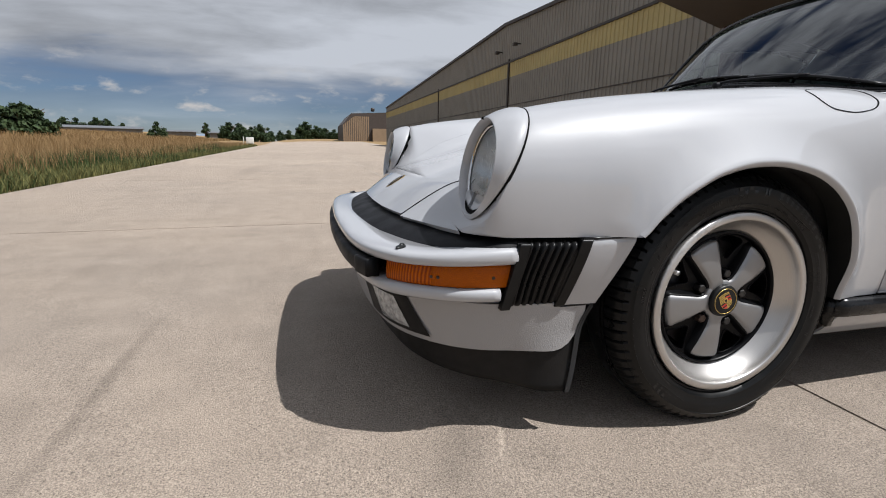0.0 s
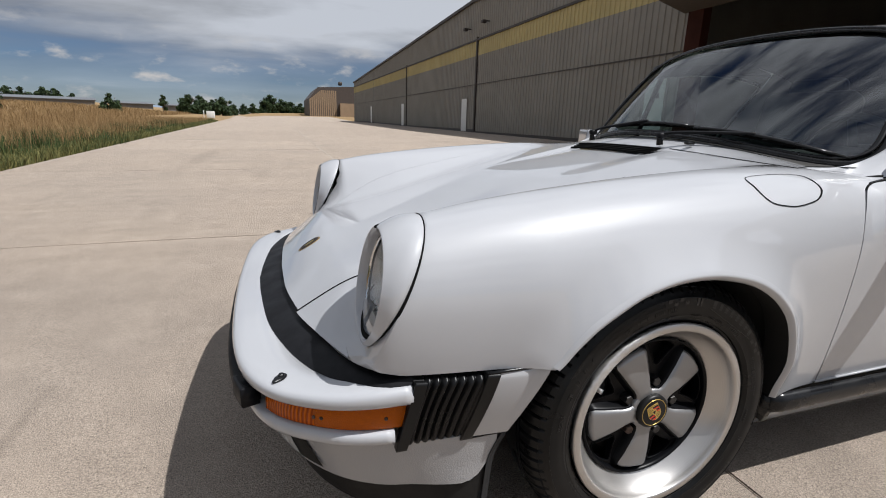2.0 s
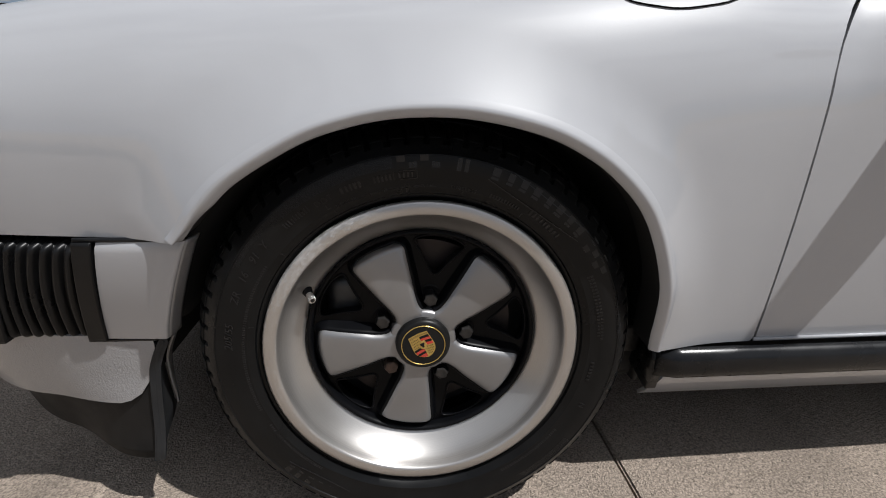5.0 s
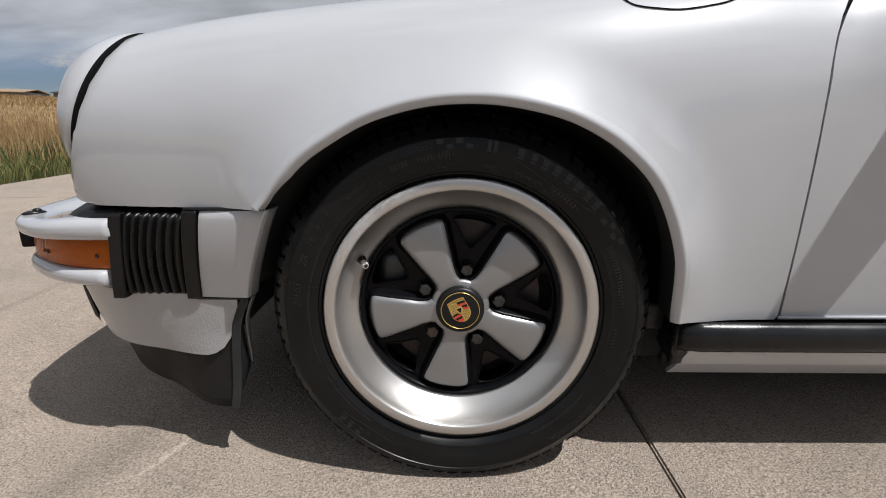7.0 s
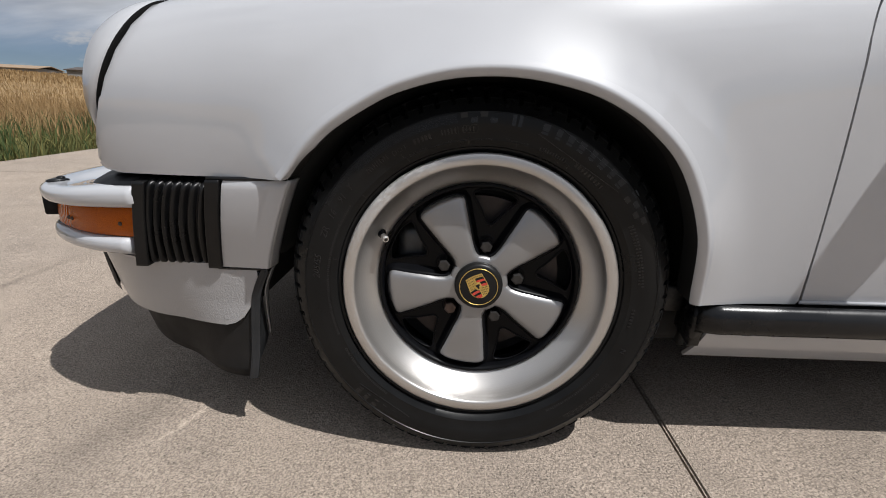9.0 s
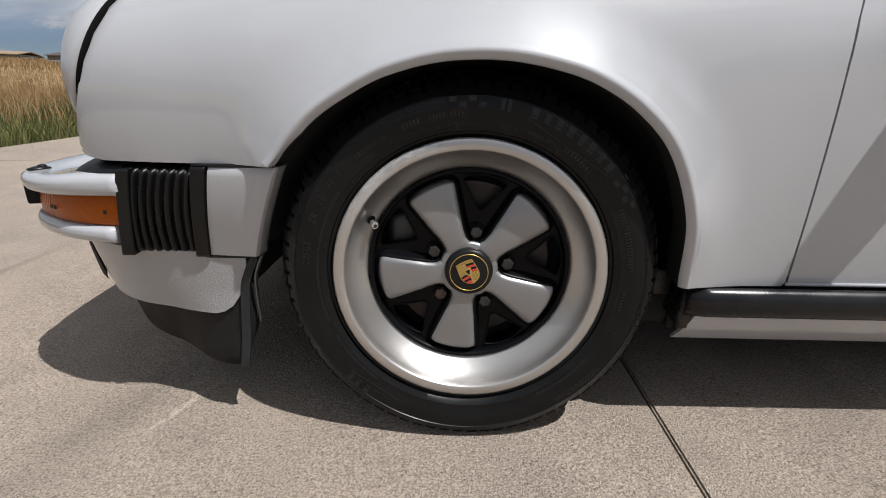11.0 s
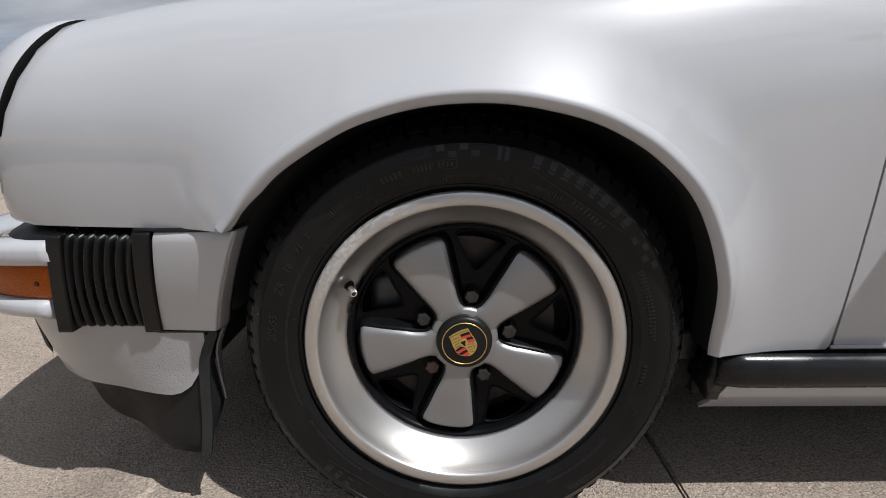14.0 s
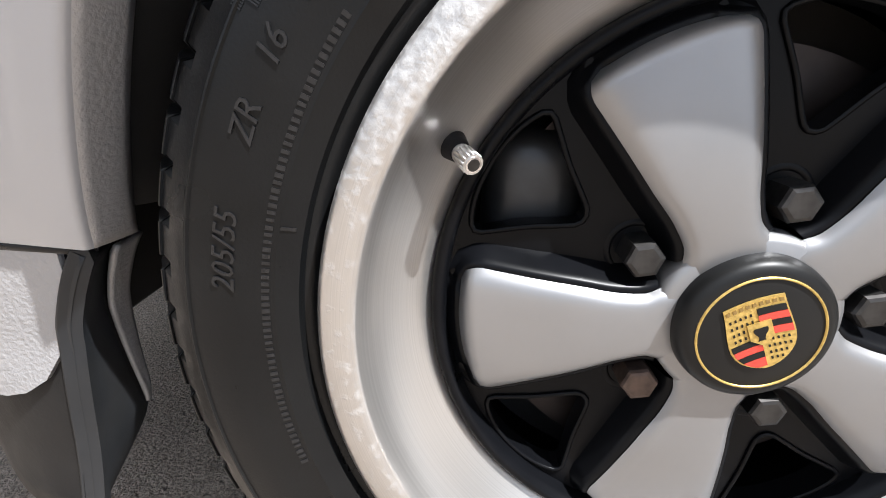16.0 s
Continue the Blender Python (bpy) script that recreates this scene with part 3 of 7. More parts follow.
part("seam", seam_strip([(0.43 + 0.032 * (s / 0.56) ** 2, s, top_z(0.43, s) - 0.004) for s in [-0.56 + 1.12 * i / 40 for i in range(41)]], 0.008), M_SEAM, car)

# fuel flap outline and flap
FLAP = curve_through([(0.2165, 0, 0.671), (0.2185, 0, 0.695), (0.2225, 0, 0.7107), (0.232, 0, 0.7225), (0.2465, 0, 0.729), (0.277, 0, 0.733), (0.3065, 0, 0.7345), (0.346, 0, 0.7315), (0.374, 0, 0.727), (0.393, 0, 0.7192), (0.406, 0, 0.708), (0.4065, 0, 0.695), (0.398, 0, 0.679), (0.380, 0, 0.668), (0.34, 0, 0.662), (0.28, 0, 0.660), (0.235, 0, 0.6625)], 120, closed=True)


def skin_point(x, a, lift=0.0):
    """A place on the left wing above its widest line, by its distance from the middle plane."""
    yc = CREST_A(x)
    if a <= yc:
        return Vector((x, -a, top_z(x, a) + lift))
    lo, hi = 0.5, crest_z(x)
    for _ in range(40):
        mid = (lo + hi) / 2
        if skin(x, mid) > a:
            lo = mid
        else:
            hi = mid
    return Vector((x, -a, lo + lift))


bm = sweep([skin_point(p.x, p.z, 0.0006) for p in FLAP], round_profile(0.0022, 0.0010, 8), closed=True)
# the gap closes towards the flap's hinge side
for i, v in enumerate(bm.verts):
    c = skin_point(FLAP[i // 8].x, FLAP[i // 8].z, 0.0006)
    v.co = c + (v.co - c) * (0.32 + 0.68 * smooth01((FLAP[i // 8].z - 0.664) / 0.02))
part("fuel_flap_seam", bm, M_SEAM, car)

# doors
DOOR_FRONT = table([(0.284, 0.5345), (0.38, 0.528), (0.46, 0.5235), (0.56, 0.519), (0.63, 0.516), (0.68, 0.516), (0.715, 0.521), (0.743, 0.5325), (0.763, 0.5455), (0.783, 0.564), (0.795, 0.593), (0.8005, 0.638), (0.8022, 0.68)])


def door_f(u, v):
    z = 0.286 + (0.8022 - 0.286) * (1 - (1 - v) ** 2.2)
    x0 = DOOR_FRONT(z)
    x = x0 + (1.62 - x0) * u ** 1.6
    return Vector((x, -side_a(x, z), z))


for side in (-1, 1):
    bm = grid(60, 70, door_f)
    if side > 0:
        mirror_y(bm)
    bm = hem(outward(bm), 0.012)
    part("door", bm, M_PAINT, car)
    # bright strip along the door's foot
    bm = sweep([(x, side * (side_a(x, 0.29) + 0.001), 0.2865) for x in (0.53, 0.8, 1.1, 1.62)], round_profile(0.003, 0.0035, 8))
    part("door_edge", bm, M_PAINT, car)

# rear quarters, tail and roof close the body behind the doors


def rear_f(u, v):
    x = 1.62 + (3.35 - 1.62) * u
    k = math.cos(v * math.pi / 2)
    zt = 0.84 - 0.10 * smooth01((x - 2.2) / 1.15)
    z = 0.24 + (zt - 0.24) * v
    w = WIDTH(min(x, 2.9)) * (1 - 0.75 * clamp((x - 2.7) / 0.65) ** 3)
    a = w * (1 - 0.16 * v ** 4)
    r = math.hypot(x - 2.272, z - 0.30)
    if r < 0.33:
        d = Vector((x - 2.272, z - 0.30)).normalized() * 0.33 if r > 1e-4 else Vector((0, 0.33))
        x, z = 2.272 + d.x, 0.30 + d.y
    return Vector((x, -a, z))


for side in (-1, 1):
    bm = grid(60, 24, rear_f)
    if side > 0:
        mirror_y(bm)
    part("rear_wing", bm, M_PAINT, car)


def deck_f(u, v):
    x = 1.62 + (3.35 - 1.62) * u
    s = v * 2 - 1
    w = WIDTH(min(x, 2.9)) * (1 - 0.75 * clamp((x - 2.7) / 0.65) ** 3) * 0.84
    zt = 0.84 - 0.10 * smooth01((x - 2.2) / 1.15)
    return Vector((x, s * w, zt + 0.03 * (1 - s * s)))


part("engine_lid", grid(30, 20, deck_f), M_PAINT, car)
part("tail_panel", box(3.3, 0, 0.45, 0.12, 0.9, 0.4, 0.05, 3), M_PAINT, car)
part("rear_bumper", box(3.38, 0, 0.45, 0.16, 1.3, 0.12, 0.04, 3), M_PAINT, car)

# cowl panel between hood and windscreen


def ws_bottom(u):
    return Vector((0.510 + 0.211 * abs(u) ** 2.2, 0.6424 * u, 0.8829 - 0.1043 * abs(u) ** 2.2))


def ws_top(u):
    return Vector((0.9223 + 0.0889 * u * u, 0.5439 * u, 1.2361 - 0.0381 * abs(u) ** 2.5))


def ws_point(u, v, lift=0.0):
    p = ws_bottom(u).lerp(ws_top(u), v)
    n = Vector((-0.7, 0.3 * u, 0.7))
    return p + n * (0.0155 * 4 * v * (1 - v) + lift)


def ws_edge(k, grow=0.0):
    """Round the windscreen's rounded outline; k runs from 0 to 1."""
    th = 2 * math.pi * k
    n = 6.9
    c, s = math.cos(th), math.sin(th)
    r = (abs(c) ** n + abs(s) ** n) ** (-1 / n)
    return r * c * (0.955 + grow), 0.5 + r * s * (0.47 + grow * 0.9)


def cowl_f(u, v):
    s = v * 2 - 1
    a = s * 0.565
    front = Vector((0.429 + 0.032 * s * s, a, top_z(0.43 + 0.03 * s * s, a)))
    back = ws_point(a / 0.6424, 0.01) + Vector((0.01, 0, -0.008))
    p = front.lerp(back, u)
    p.z += 0.006 * math.sin(math.pi * u)
    return p


part("cowl_panel", hem(outward(grid(14, 41, cowl_f)), 0.008), M_PAINT, car)


def shoulder_f(side):
    # skin between the wing's rear end, the windscreen's lower corner and the pillar foot
    def f(u, v):
        th = radians(-47.5 + 42 * u)
        inner = ws_point(*ws_edge(th / (2 * math.pi), 0.035), -0.006)
        x = 0.456 + (0.80 - 0.456) * u
        outer = Vector((x, CREST_A(x), crest_z(x) + 0.0006))
        if x > 0.60:
            k = smooth01((x - 0.60) / 0.10)
            outer = outer.lerp(Vector((x, 0.696, 0.8075)), k)
        p = inner.lerp(outer, v)
        p.z += 0.003 * math.sin(math.pi * v)
        p.y *= side
        return p

    return f


for side in (-1, 1):
    bm = grid(26, 10, shoulder_f(side))
    bmesh.ops.recalc_face_normals(bm, faces=bm.faces[:])
    if sum(f.normal.z for f in bm.faces) < 0:
        flip(bm)
    part("scuttle_corner", bm, M_PAINT, car)

# windscreen
bm = bmesh.new()
rings, K = 10, 96
mid = bm.verts.new(ws_point(0, 0.5))
rows = []
for r in range(1, rings + 1):
    row = []
    for i in range(K):
        u, v = ws_edge(i / K)
        row.append(bm.verts.new(ws_point(u * r / rings, 0.5 + (v - 0.5) * r / rings)))
    rows.append(row)
for i in range(K):
    bm.faces.new((mid, rows[0][i], rows[0][(i + 1) % K]))
    for r in range(rings - 1):
        bm.faces.new((rows[r][i], rows[r + 1][i], rows[r + 1][(i + 1) % K], rows[r][(i + 1) % K]))
bmesh.ops.recalc_face_normals(bm, faces=bm.faces[:])
if sum(f.normal.z for f in bm.faces) < 0:
    flip(bm)
windscreen = part("windscreen", bm, M_GLASS, car, "tinted windscreen glass")
windscreen.visible_shadow = False
edge = [ws_point(*ws_edge(i / 140, 0.022), 0.004) for i in range(140)]
part("windscreen_seal", sweep(edge, round_profile(0.011, 0.008, 10), closed=True), M_TRIM, car)
edge = [ws_point(*ws_edge(i / 140, 0.0), 0.005) for i in range(140)]
part("windscreen_seal", sweep(edge, round_profile(0.008, 0.005, 8), closed=True), M_TRIM, car)

# white frame round the screen


def ws_frame_f(u, v):
    k = u
    e0 = ws_edge(k, 0.03)
    p = ws_point(e0[0], e0[1], 0.0)
    e1 = ws_edge(k, 0.10)
    q = ws_point(e1[0], e1[1], -0.012)
    out = (q - p)
    if out.length > 1e-6:
        out = out.normalized()
    w = 0.046
    r = p + out * (w * v) + Vector((0.25, 0, -0.18)) * (0.05 * v * v)
    return r


bm = bmesh.new()
N = 140
rows = []
for i in range(N):
    k = i / N
    if ws_edge(k)[1] < 0.06 and abs(ws_edge(k)[0]) < 0.93:
        rows.append(None)
        continue
    rows.append([bm.verts.new(ws_frame_f(k, j / 6)) for j in range(7)])
for i in range(N):
    p, q = rows[i], rows[(i + 1) % N]
    if p and q:
        for j in range(6):
            bm.faces.new((p[j], q[j], q[j + 1], p[j + 1]))
bmesh.ops.recalc_face_normals(bm, faces=bm.faces[:])
part("windscreen_frame", bm, M_PAINT, car)


def roof_f(u, v):
    s = v * 2 - 1
    t = ws_top(s)
    x = t.x + 0.010 + (2.55 - t.x) * u
    drop = 0.42 * clamp((x - 1.35) / 1.2) ** 2.0
    z0 = t.z + 0.003
    rise = 0.075 * math.sin(min(1.0, u / 0.5) * math.pi / 2)
    w = 0.5439 + 0.03 * min(1.0, u / 0.12) - 0.03 * u
    tuck = 0.024 * smooth01((abs(s) - 0.80) / 0.20) * (1 - smooth01(u / 0.05))
    return Vector((x, s * w, z0 + rise - drop - tuck - 0.03 * abs(s) ** 3 * u))


part("roof", thicken(outward(grid(40, 31, roof_f)), 0.012), M_PAINT, car)

bm = grid(30, 21, lambda u, v: roof_f(0.03 + 0.95 * u, 0.03 + 0.94 * v) - Vector((0, 0, 0.024)))
part("headliner", bm, M_DARK, car)

# side glass, its black frame and the pillars
FRONT_LINE = table([(0.80, 0.728), (0.83, 0.750), (0.907, 0.816), (0.948, 0.851), (1.023, 0.915), (1.108, 0.974), (1.151, 0.998)])
for side in (-1, 1):
    def sg(x, z):
        k = (z - 0.815) / 0.38
        return Vector((x, side * (0.675 - 0.115 * k), z))
    outline = [(0.763, 0.828), (0.80, 0.876), (0.863, 0.948), (0.927, 1.023), (0.987, 1.108), (1.008, 1.138), (1.05, 1.157), (1.35, 1.182), (1.50, 1.176), (1.725, 1.145), (1.55, 0.83)]
    pts = curve_through([sg(x, z) for x, z in outline[:8]], 40) + [sg(*o) for o in outline[8:]]
    bm = bmesh.new()
    bm.faces.new([bm.verts.new(p) for p in pts])
    bmesh.ops.triangulate(bm, faces=bm.faces[:])
    bm.normal_update()
    if bm.faces[:][0].normal.y > 0:
        flip(bm)
    g = part("side_window", bm, M_SIDEGLASS, car, "tinted door window", smooth=False)
    g.visible_shadow = False
    part("window_frame", sweep(resample(pts, 70, True), round_profile(0.010, 0.012, 8), closed=True, up=Vector((0, 1, 0))), M_TRIM, car)
    part("vent_window_bar", sweep([sg(1.02, 0.825) + Vector((0, side * 0.004, 0)), sg(1.06, 1.155) + Vector((0, side * 0.004, 0))], [(-0.011, -0.006), (0.011, -0.006), (0.011, 0.006), (-0.011, 0.006)], up=Vector((0, 1, 0))), M_TRIM, car)
    part("belt_seal", sweep([sg(x, 0.823) + Vector((0, side * 0.010, 0)) for x in (0.76, 1.0, 1.3, 1.62)], round_profile(0.010, 0.007, 8)), M_TRIM, car)
    # shoulder of the door below its glass
    bm = grid(20, 5, lambda u, v: Vector((0.70 + 0.92 * u, side * side_a(0.70 + 0.92 * u, 0.8022), 0.8025)).lerp(sg(0.70 + 0.92 * u, 0.826), v))
    bmesh.ops.recalc_face_normals(bm, faces=bm.faces[:])
    part("door_shoulder", bm, M_PAINT, car)
    # pillar between screen and door glass
    def pf(u, v):
        k = u
        a = ws_point(1.0 * side, 0.05 + 0.95 * k, 0.0)
        zb = 0.806 + 0.345 * k
        b = sg(FRONT_LINE(zb), zb)
        b.y += side * 0.010
        p = a.lerp(b, v)
        p.y += side * 0.012 * math.sin(math.pi * v)
        p.x -= 0.004 * math.sin(math.pi * v)
        return p
    bm = grid(20, 8, pf)
    bmesh.ops.recalc_face_normals(bm, faces=bm.faces[:])
    part("windscreen_pillar", bm, M_PAINT, car)
    # roof rail over the door glass
    def rf(u, v):
        x = 0.995 + (1.75 - 0.995) * u
        s = (x - 0.94) / 0.8
        z = 1.15 + 0.045 * math.sin(clamp(s) * math.pi * 0.6)
        a = sg(x, z - 0.005)
        b = Vector((x, side * 0.545, z + 0.045))
        p = a.lerp(b, v)
        p += Vector((0, side * 0.012, 0.008)) * math.sin(math.pi * v)
        return p
    bm = grid(16, 8, rf)
    bmesh.ops.recalc_face_normals(bm, faces=bm.faces[:])
    part("roof_rail", bm, M_PAINT, car)
    bm = grid(12, 4, lambda u, v: rf(u, v) - Vector((0, side * 0.012, 0.004)))
    part("rail_trim", bm, M_DARK, car)
    # quarter panel behind the door glass
    bm = bmesh.new()
    bm.faces.new([bm.verts.new(v) for v in [Vector((1.55, side * 0.682, 0.825)), Vector((1.735, side * 0.570, 1.15)), Vector((1.76, side * 0.548, 1.21)), Vector((2.1, side * 0.53, 1.17)), Vector((2.6, side * 0.55, 0.82))]])
    bmesh.ops.recalc_face_normals(bm, faces=bm.faces[:])
    part("quarter_panel", thicken(bm, 0.01), M_PAINT, car)

# ---- headlamps ----


def circle3(c, r_side, r_up, tilt, n, a0=0.0):
    """Points of an ellipse whose plane leans back by tilt degrees; it faces the nose."""
    up = Vector((math.sin(radians(tilt)), 0, math.cos(radians(tilt))))
    sd = Vector((0, 1, 0))
    return [Vector(c) + sd * (r_side * math.cos(a0 + 2 * math.pi * i / n)) + up * (r_up * math.sin(a0 + 2 * math.pi * i / n)) for i in range(n)]


def ring_loft(loops, close_last=False):
    bm = bmesh.new()
    rows = [[bm.verts.new(p) for p in lp] for lp in loops]
    n = len(rows[0])
    for p, q in zip(rows, rows[1:]):
        for i in range(n):
            bm.faces.new((p[i], p[(i + 1) % n], q[(i + 1) % n], q[i]))
    if close_last:
        bm.faces.new(rows[-1])
    bmesh.ops.recalc_face_normals(bm, faces=bm.faces[:])
    return bm


def headlamp(side):
    y = side * 0.622
    n = 72
    lamp = new("headlamp")
    lamp.parent = car
    seam_c, seam_t = Vector((-0.569, y, 0.6265)), 25.2
    face_c, face_t = Vector((-0.6090, y, 0.6150)), 10.0
    ax = Vector((-math.cos(radians(10)), 0, math.sin(radians(10))))
    loops = []
    for k in range(13):
        t = k / 12
        c = seam_c.lerp(face_c, t)
        tilt = seam_t + (face_t - seam_t) * t
        bulge = 0.0045 * math.sin(math.pi * t ** 0.8)
        rs = 0.1205 + (0.108 - 0.1205) * t ** 1.6 + bulge
        ru = 0.1275 + (0.109 - 0.1275) * t ** 1.4 + bulge
        loops.append(circle3(c, rs, ru, tilt, n))
    for d, r in ((0.0015, 0.1072), (0.0022, 0.1060), (0.0010, 0.1045), (-0.009, 0.1012), (-0.020, 0.0995), (-0.030, 0.0985)):
        loops.append(circle3(face_c + ax * d, r, r, face_t, n))
    part("lamp_ring", ring_loft(loops), M_PAINT, lamp, "white painted headlamp ring")
    back = [circle3(seam_c + Vector((0.004, 0, -0.0015)), 0.1225 + d, 0.129 + d, seam_t - 1.7, n) for d in (-0.012, 0.0)] + [circle3(seam_c + Vector((-0.001, 0, 0)), 0.1225, 0.129, seam_t, n),
           circle3(seam_c + Vector((-0.001, 0, 0)), 0.108, 0.115, seam_t, n)]
    part("lamp_gasket", ring_loft(back), M_SEAM, lamp)
    part("lamp_seal", ring_loft([circle3(face_c + ax * -0.023, 0.0995, 0.0995, face_t, n), circle3(face_c + ax * -0.017, 0.0970, 0.0970, face_t, n), circle3(face_c + ax * -0.020, 0.0945, 0.0945, face_t, n)]), M_TRIM, lamp)
    part("lamp_trim", ring_loft([circle3(face_c + ax * -0.0185, 0.0950, 0.0950, face_t, n), circle3(face_c + ax * -0.0155, 0.0930, 0.0930, face_t, n), circle3(face_c + ax * -0.020, 0.0905, 0.0905, face_t, n)]), M_CHROME, lamp)
    lens = []
    for k in range(9):
        r = 0.0915 * (1 - k / 8) + 0.0005
        lens.append(circle3(face_c + ax * (-0.019 + 0.015 * (1 - (r / 0.0915) ** 2)), r, r, face_t, n))
    g = part("lens", ring_loft(lens, True), M_LAMPLENS, lamp, "clear ribbed lamp lens")
    g.visible_shadow = False
    bowl = []
    for k in range(9):
        r = 0.0875 * (1 - k / 8) + 0.004
        bowl.append(circle3(face_c + ax * (-0.024 - 0.05 * (1 - (r / 0.0915) ** 2)), r, r, face_t, n))
    part("reflector", ring_loft(bowl, True), M_REFLECTOR, lamp)
    # adjuster screw cover on top of the ring
    dot = bmesh.new()
    bmesh.ops.create_uvsphere(dot, u_segments=12, v_segments=8, radius=1)
    p = Vector((-0.5885, y - side * 0.015, 0.7224))
    for v in dot.verts:
        v.co = p + Vector((v.co.x * 0.008, v.co.y * 0.006, v.co.z * 0.0035 + v.co.x * 0.0015 - 0.0025))
    part("screw_cover", dot, M_SEAM, lamp)
    return lamp


def lamp_lens_material():
    m = glass_material("ribbed lamp glass", (0.9, 0.91, 0.91), 1.45)
    n, l = m.node_tree.nodes, m.node_tree.links
    tc = n.new("ShaderNodeTexCoord")
    w = n.new("ShaderNodeTexWave")
    w.bands_direction = "Y"
    w.inputs["Scale"].default_value = 42
    w.inputs["Distortion"].default_value = 3.0
    w.inputs["Detail Scale"].default_value = 2.0
    l.new(tc.outputs["Object"], w.inputs["Vector"])
    bp = n.new("ShaderNodeBump")
    bp.inputs["Distance"].default_value = 0.004
    l.new(w.outputs["Fac"], bp.inputs["Height"])
    for q in n:
        if q.bl_idname in ("ShaderNodeBsdfGlossy", "ShaderNodeFresnel"):
            l.new(bp.outputs[0], q.inputs["Normal"])
    return m


M_LAMPLENS = lamp_lens_material()
M_REFLECTOR = material("lamp reflector", (0.80, 0.82, 0.84), 0.34, metal=0.9, noise_scale=45, noise_amount=0.15, rough_vary=0.1, bump=0.002, bump_scale=38)
for side in (-1, 1):
    headlamp(side)

# ---- front bumper ----
BUMP = [(0.0, -0.890), (0.2, -0.886), (0.38, -0.876), (0.50, -0.859), (0.585, -0.832), (0.645, -0.793), (0.69, -0.737), (0.722, -0.678), (0.739, -0.615), (0.744, -0.553)]
_half = curve_through([(x, -a, 0) for a, x in BUMP], 60)
_half = [Vector((p.x, p.y, 0)) for p in _half]
BUMP_PATH = [Vector((p.x, -p.y, 0)) for p in reversed(_half[1:])] + _half


def bump_frames(path):
    out = []
    n = len(path)
    for i, p in enumerate(path):
        t = (path[min(i + 1, n - 1)] - path[max(i - 1, 0)]).normalized()
        inward = Vector((t.y, -t.x, 0))
        if inward.dot(Vector((0.2, 0, 0)) - p) < 0:
            inward = -inward
        out.append((p, inward))
    return out


def bump_z(x, z):
    """The bumper's real height: its upper lip droops towards the nose."""
    t = smooth01((-0.56 - x) / 0.22)
    lo = 0.335 + (z - 0.327) * 1.05
    u0, u1 = 0.4190 - 0.0070 * t, 0.4570 - 0.0160 * t
    if z <= 0.3575:
        return lo
    if z >= 0.4205:
        return u0 + (z - 0.4205) / 0.0465 * (u1 - u0)
    return 0.367 + (z - 0.3575) / 0.063 * (u0 - 0.367)


def bump_sweep(profile, path=BUMP_PATH, cap=True, closed=True):
    """A profile of (inset, height) pairs carried along the bumper's outline."""
    bm = bmesh.new()
    rows = [[bm.verts.new(Vector((p.x + w.x * d, p.y + w.y * d, bump_z(p.x, z)))) for d, z in profile] for p, w in bump_frames(path)]
    k = len(profile)
    for a, b in zip(rows, rows[1:]):
        for j in range(k if closed else k - 1):
            bm.faces.new((a[j], b[j], b[(j + 1) % k], a[(j + 1) % k]))
    if cap and closed:
        bm.faces.new(rows[0])
        bm.faces.new(rows[-1][::-1])
    bmesh.ops.recalc_face_normals(bm, faces=bm.faces[:])
    return bm


bumper = new("front_bumper")
bumper.parent = car
part("upper_lip", bump_sweep([(0.050, 0.462), (0.128, 0.4600), (0.128, 0.4685), (0.050, 0.4690), (0.030, 0.4684), (0.0165, 0.4666), (0.008, 0.4632), (0.0025, 0.4575), (0.0, 0.449), (0.0005, 0.434), (0.004, 0.4255), (0.010, 0.4215), (0.03, 0.4205), (0.05, 0.425)]), M_PAINT, bumper)
part("lower_lip", bump_sweep([(0.045, 0.3575), (0.019, 0.3568), (0.013, 0.3540), (0.010, 0.348), (0.010, 0.340), (0.013, 0.3335), (0.021, 0.329), (0.044, 0.327), (0.065, 0.329), (0.065, 0.3575)], resample([p for p in BUMP_PATH if p.x < -0.577], 110)), M_PAINT, bumper)
part("bumper_core", bump_sweep([(0.044, 0.424), (0.044, 0.358), (0.064, 0.358), (0.064, 0.424)]), M_TRIM, bumper)


def sub_path(path, lo, hi, n=40):
    """The stretch of the outline between two distances from the middle plane, on the left."""
    return resample([p for p in path if lo <= -p.y <= hi], n)


# rubber strip across the bumper's face with its thicker end block
part("rubber_strip", bump_sweep([(0.028, 0.4175), (-0.003, 0.4160), (-0.009, 0.411), (-0.011, 0.400), (-0.011, 0.372), (-0.008, 0.363), (-0.002, 0.3585), (0.028, 0.358)],
                                resample([p for p in BUMP_PATH if abs(p.y) <= 0.565], 70)), M_RUBBER, bumper)
for side in (-1, 1):
    pth = [Vector((p.x, p.y * -side, 0)) for p in sub_path(_half, 0.515, 0.592, 10)]
    part("end_block", bump_sweep([(0.02, 0.4165), (-0.011, 0.4150), (-0.0135, 0.412), (-0.0135, 0.363), (-0.011, 0.3590), (0.02, 0.3580)], pth), M_RUBBER, bumper)

# amber lamps: turn signal at the front, side marker round the corner


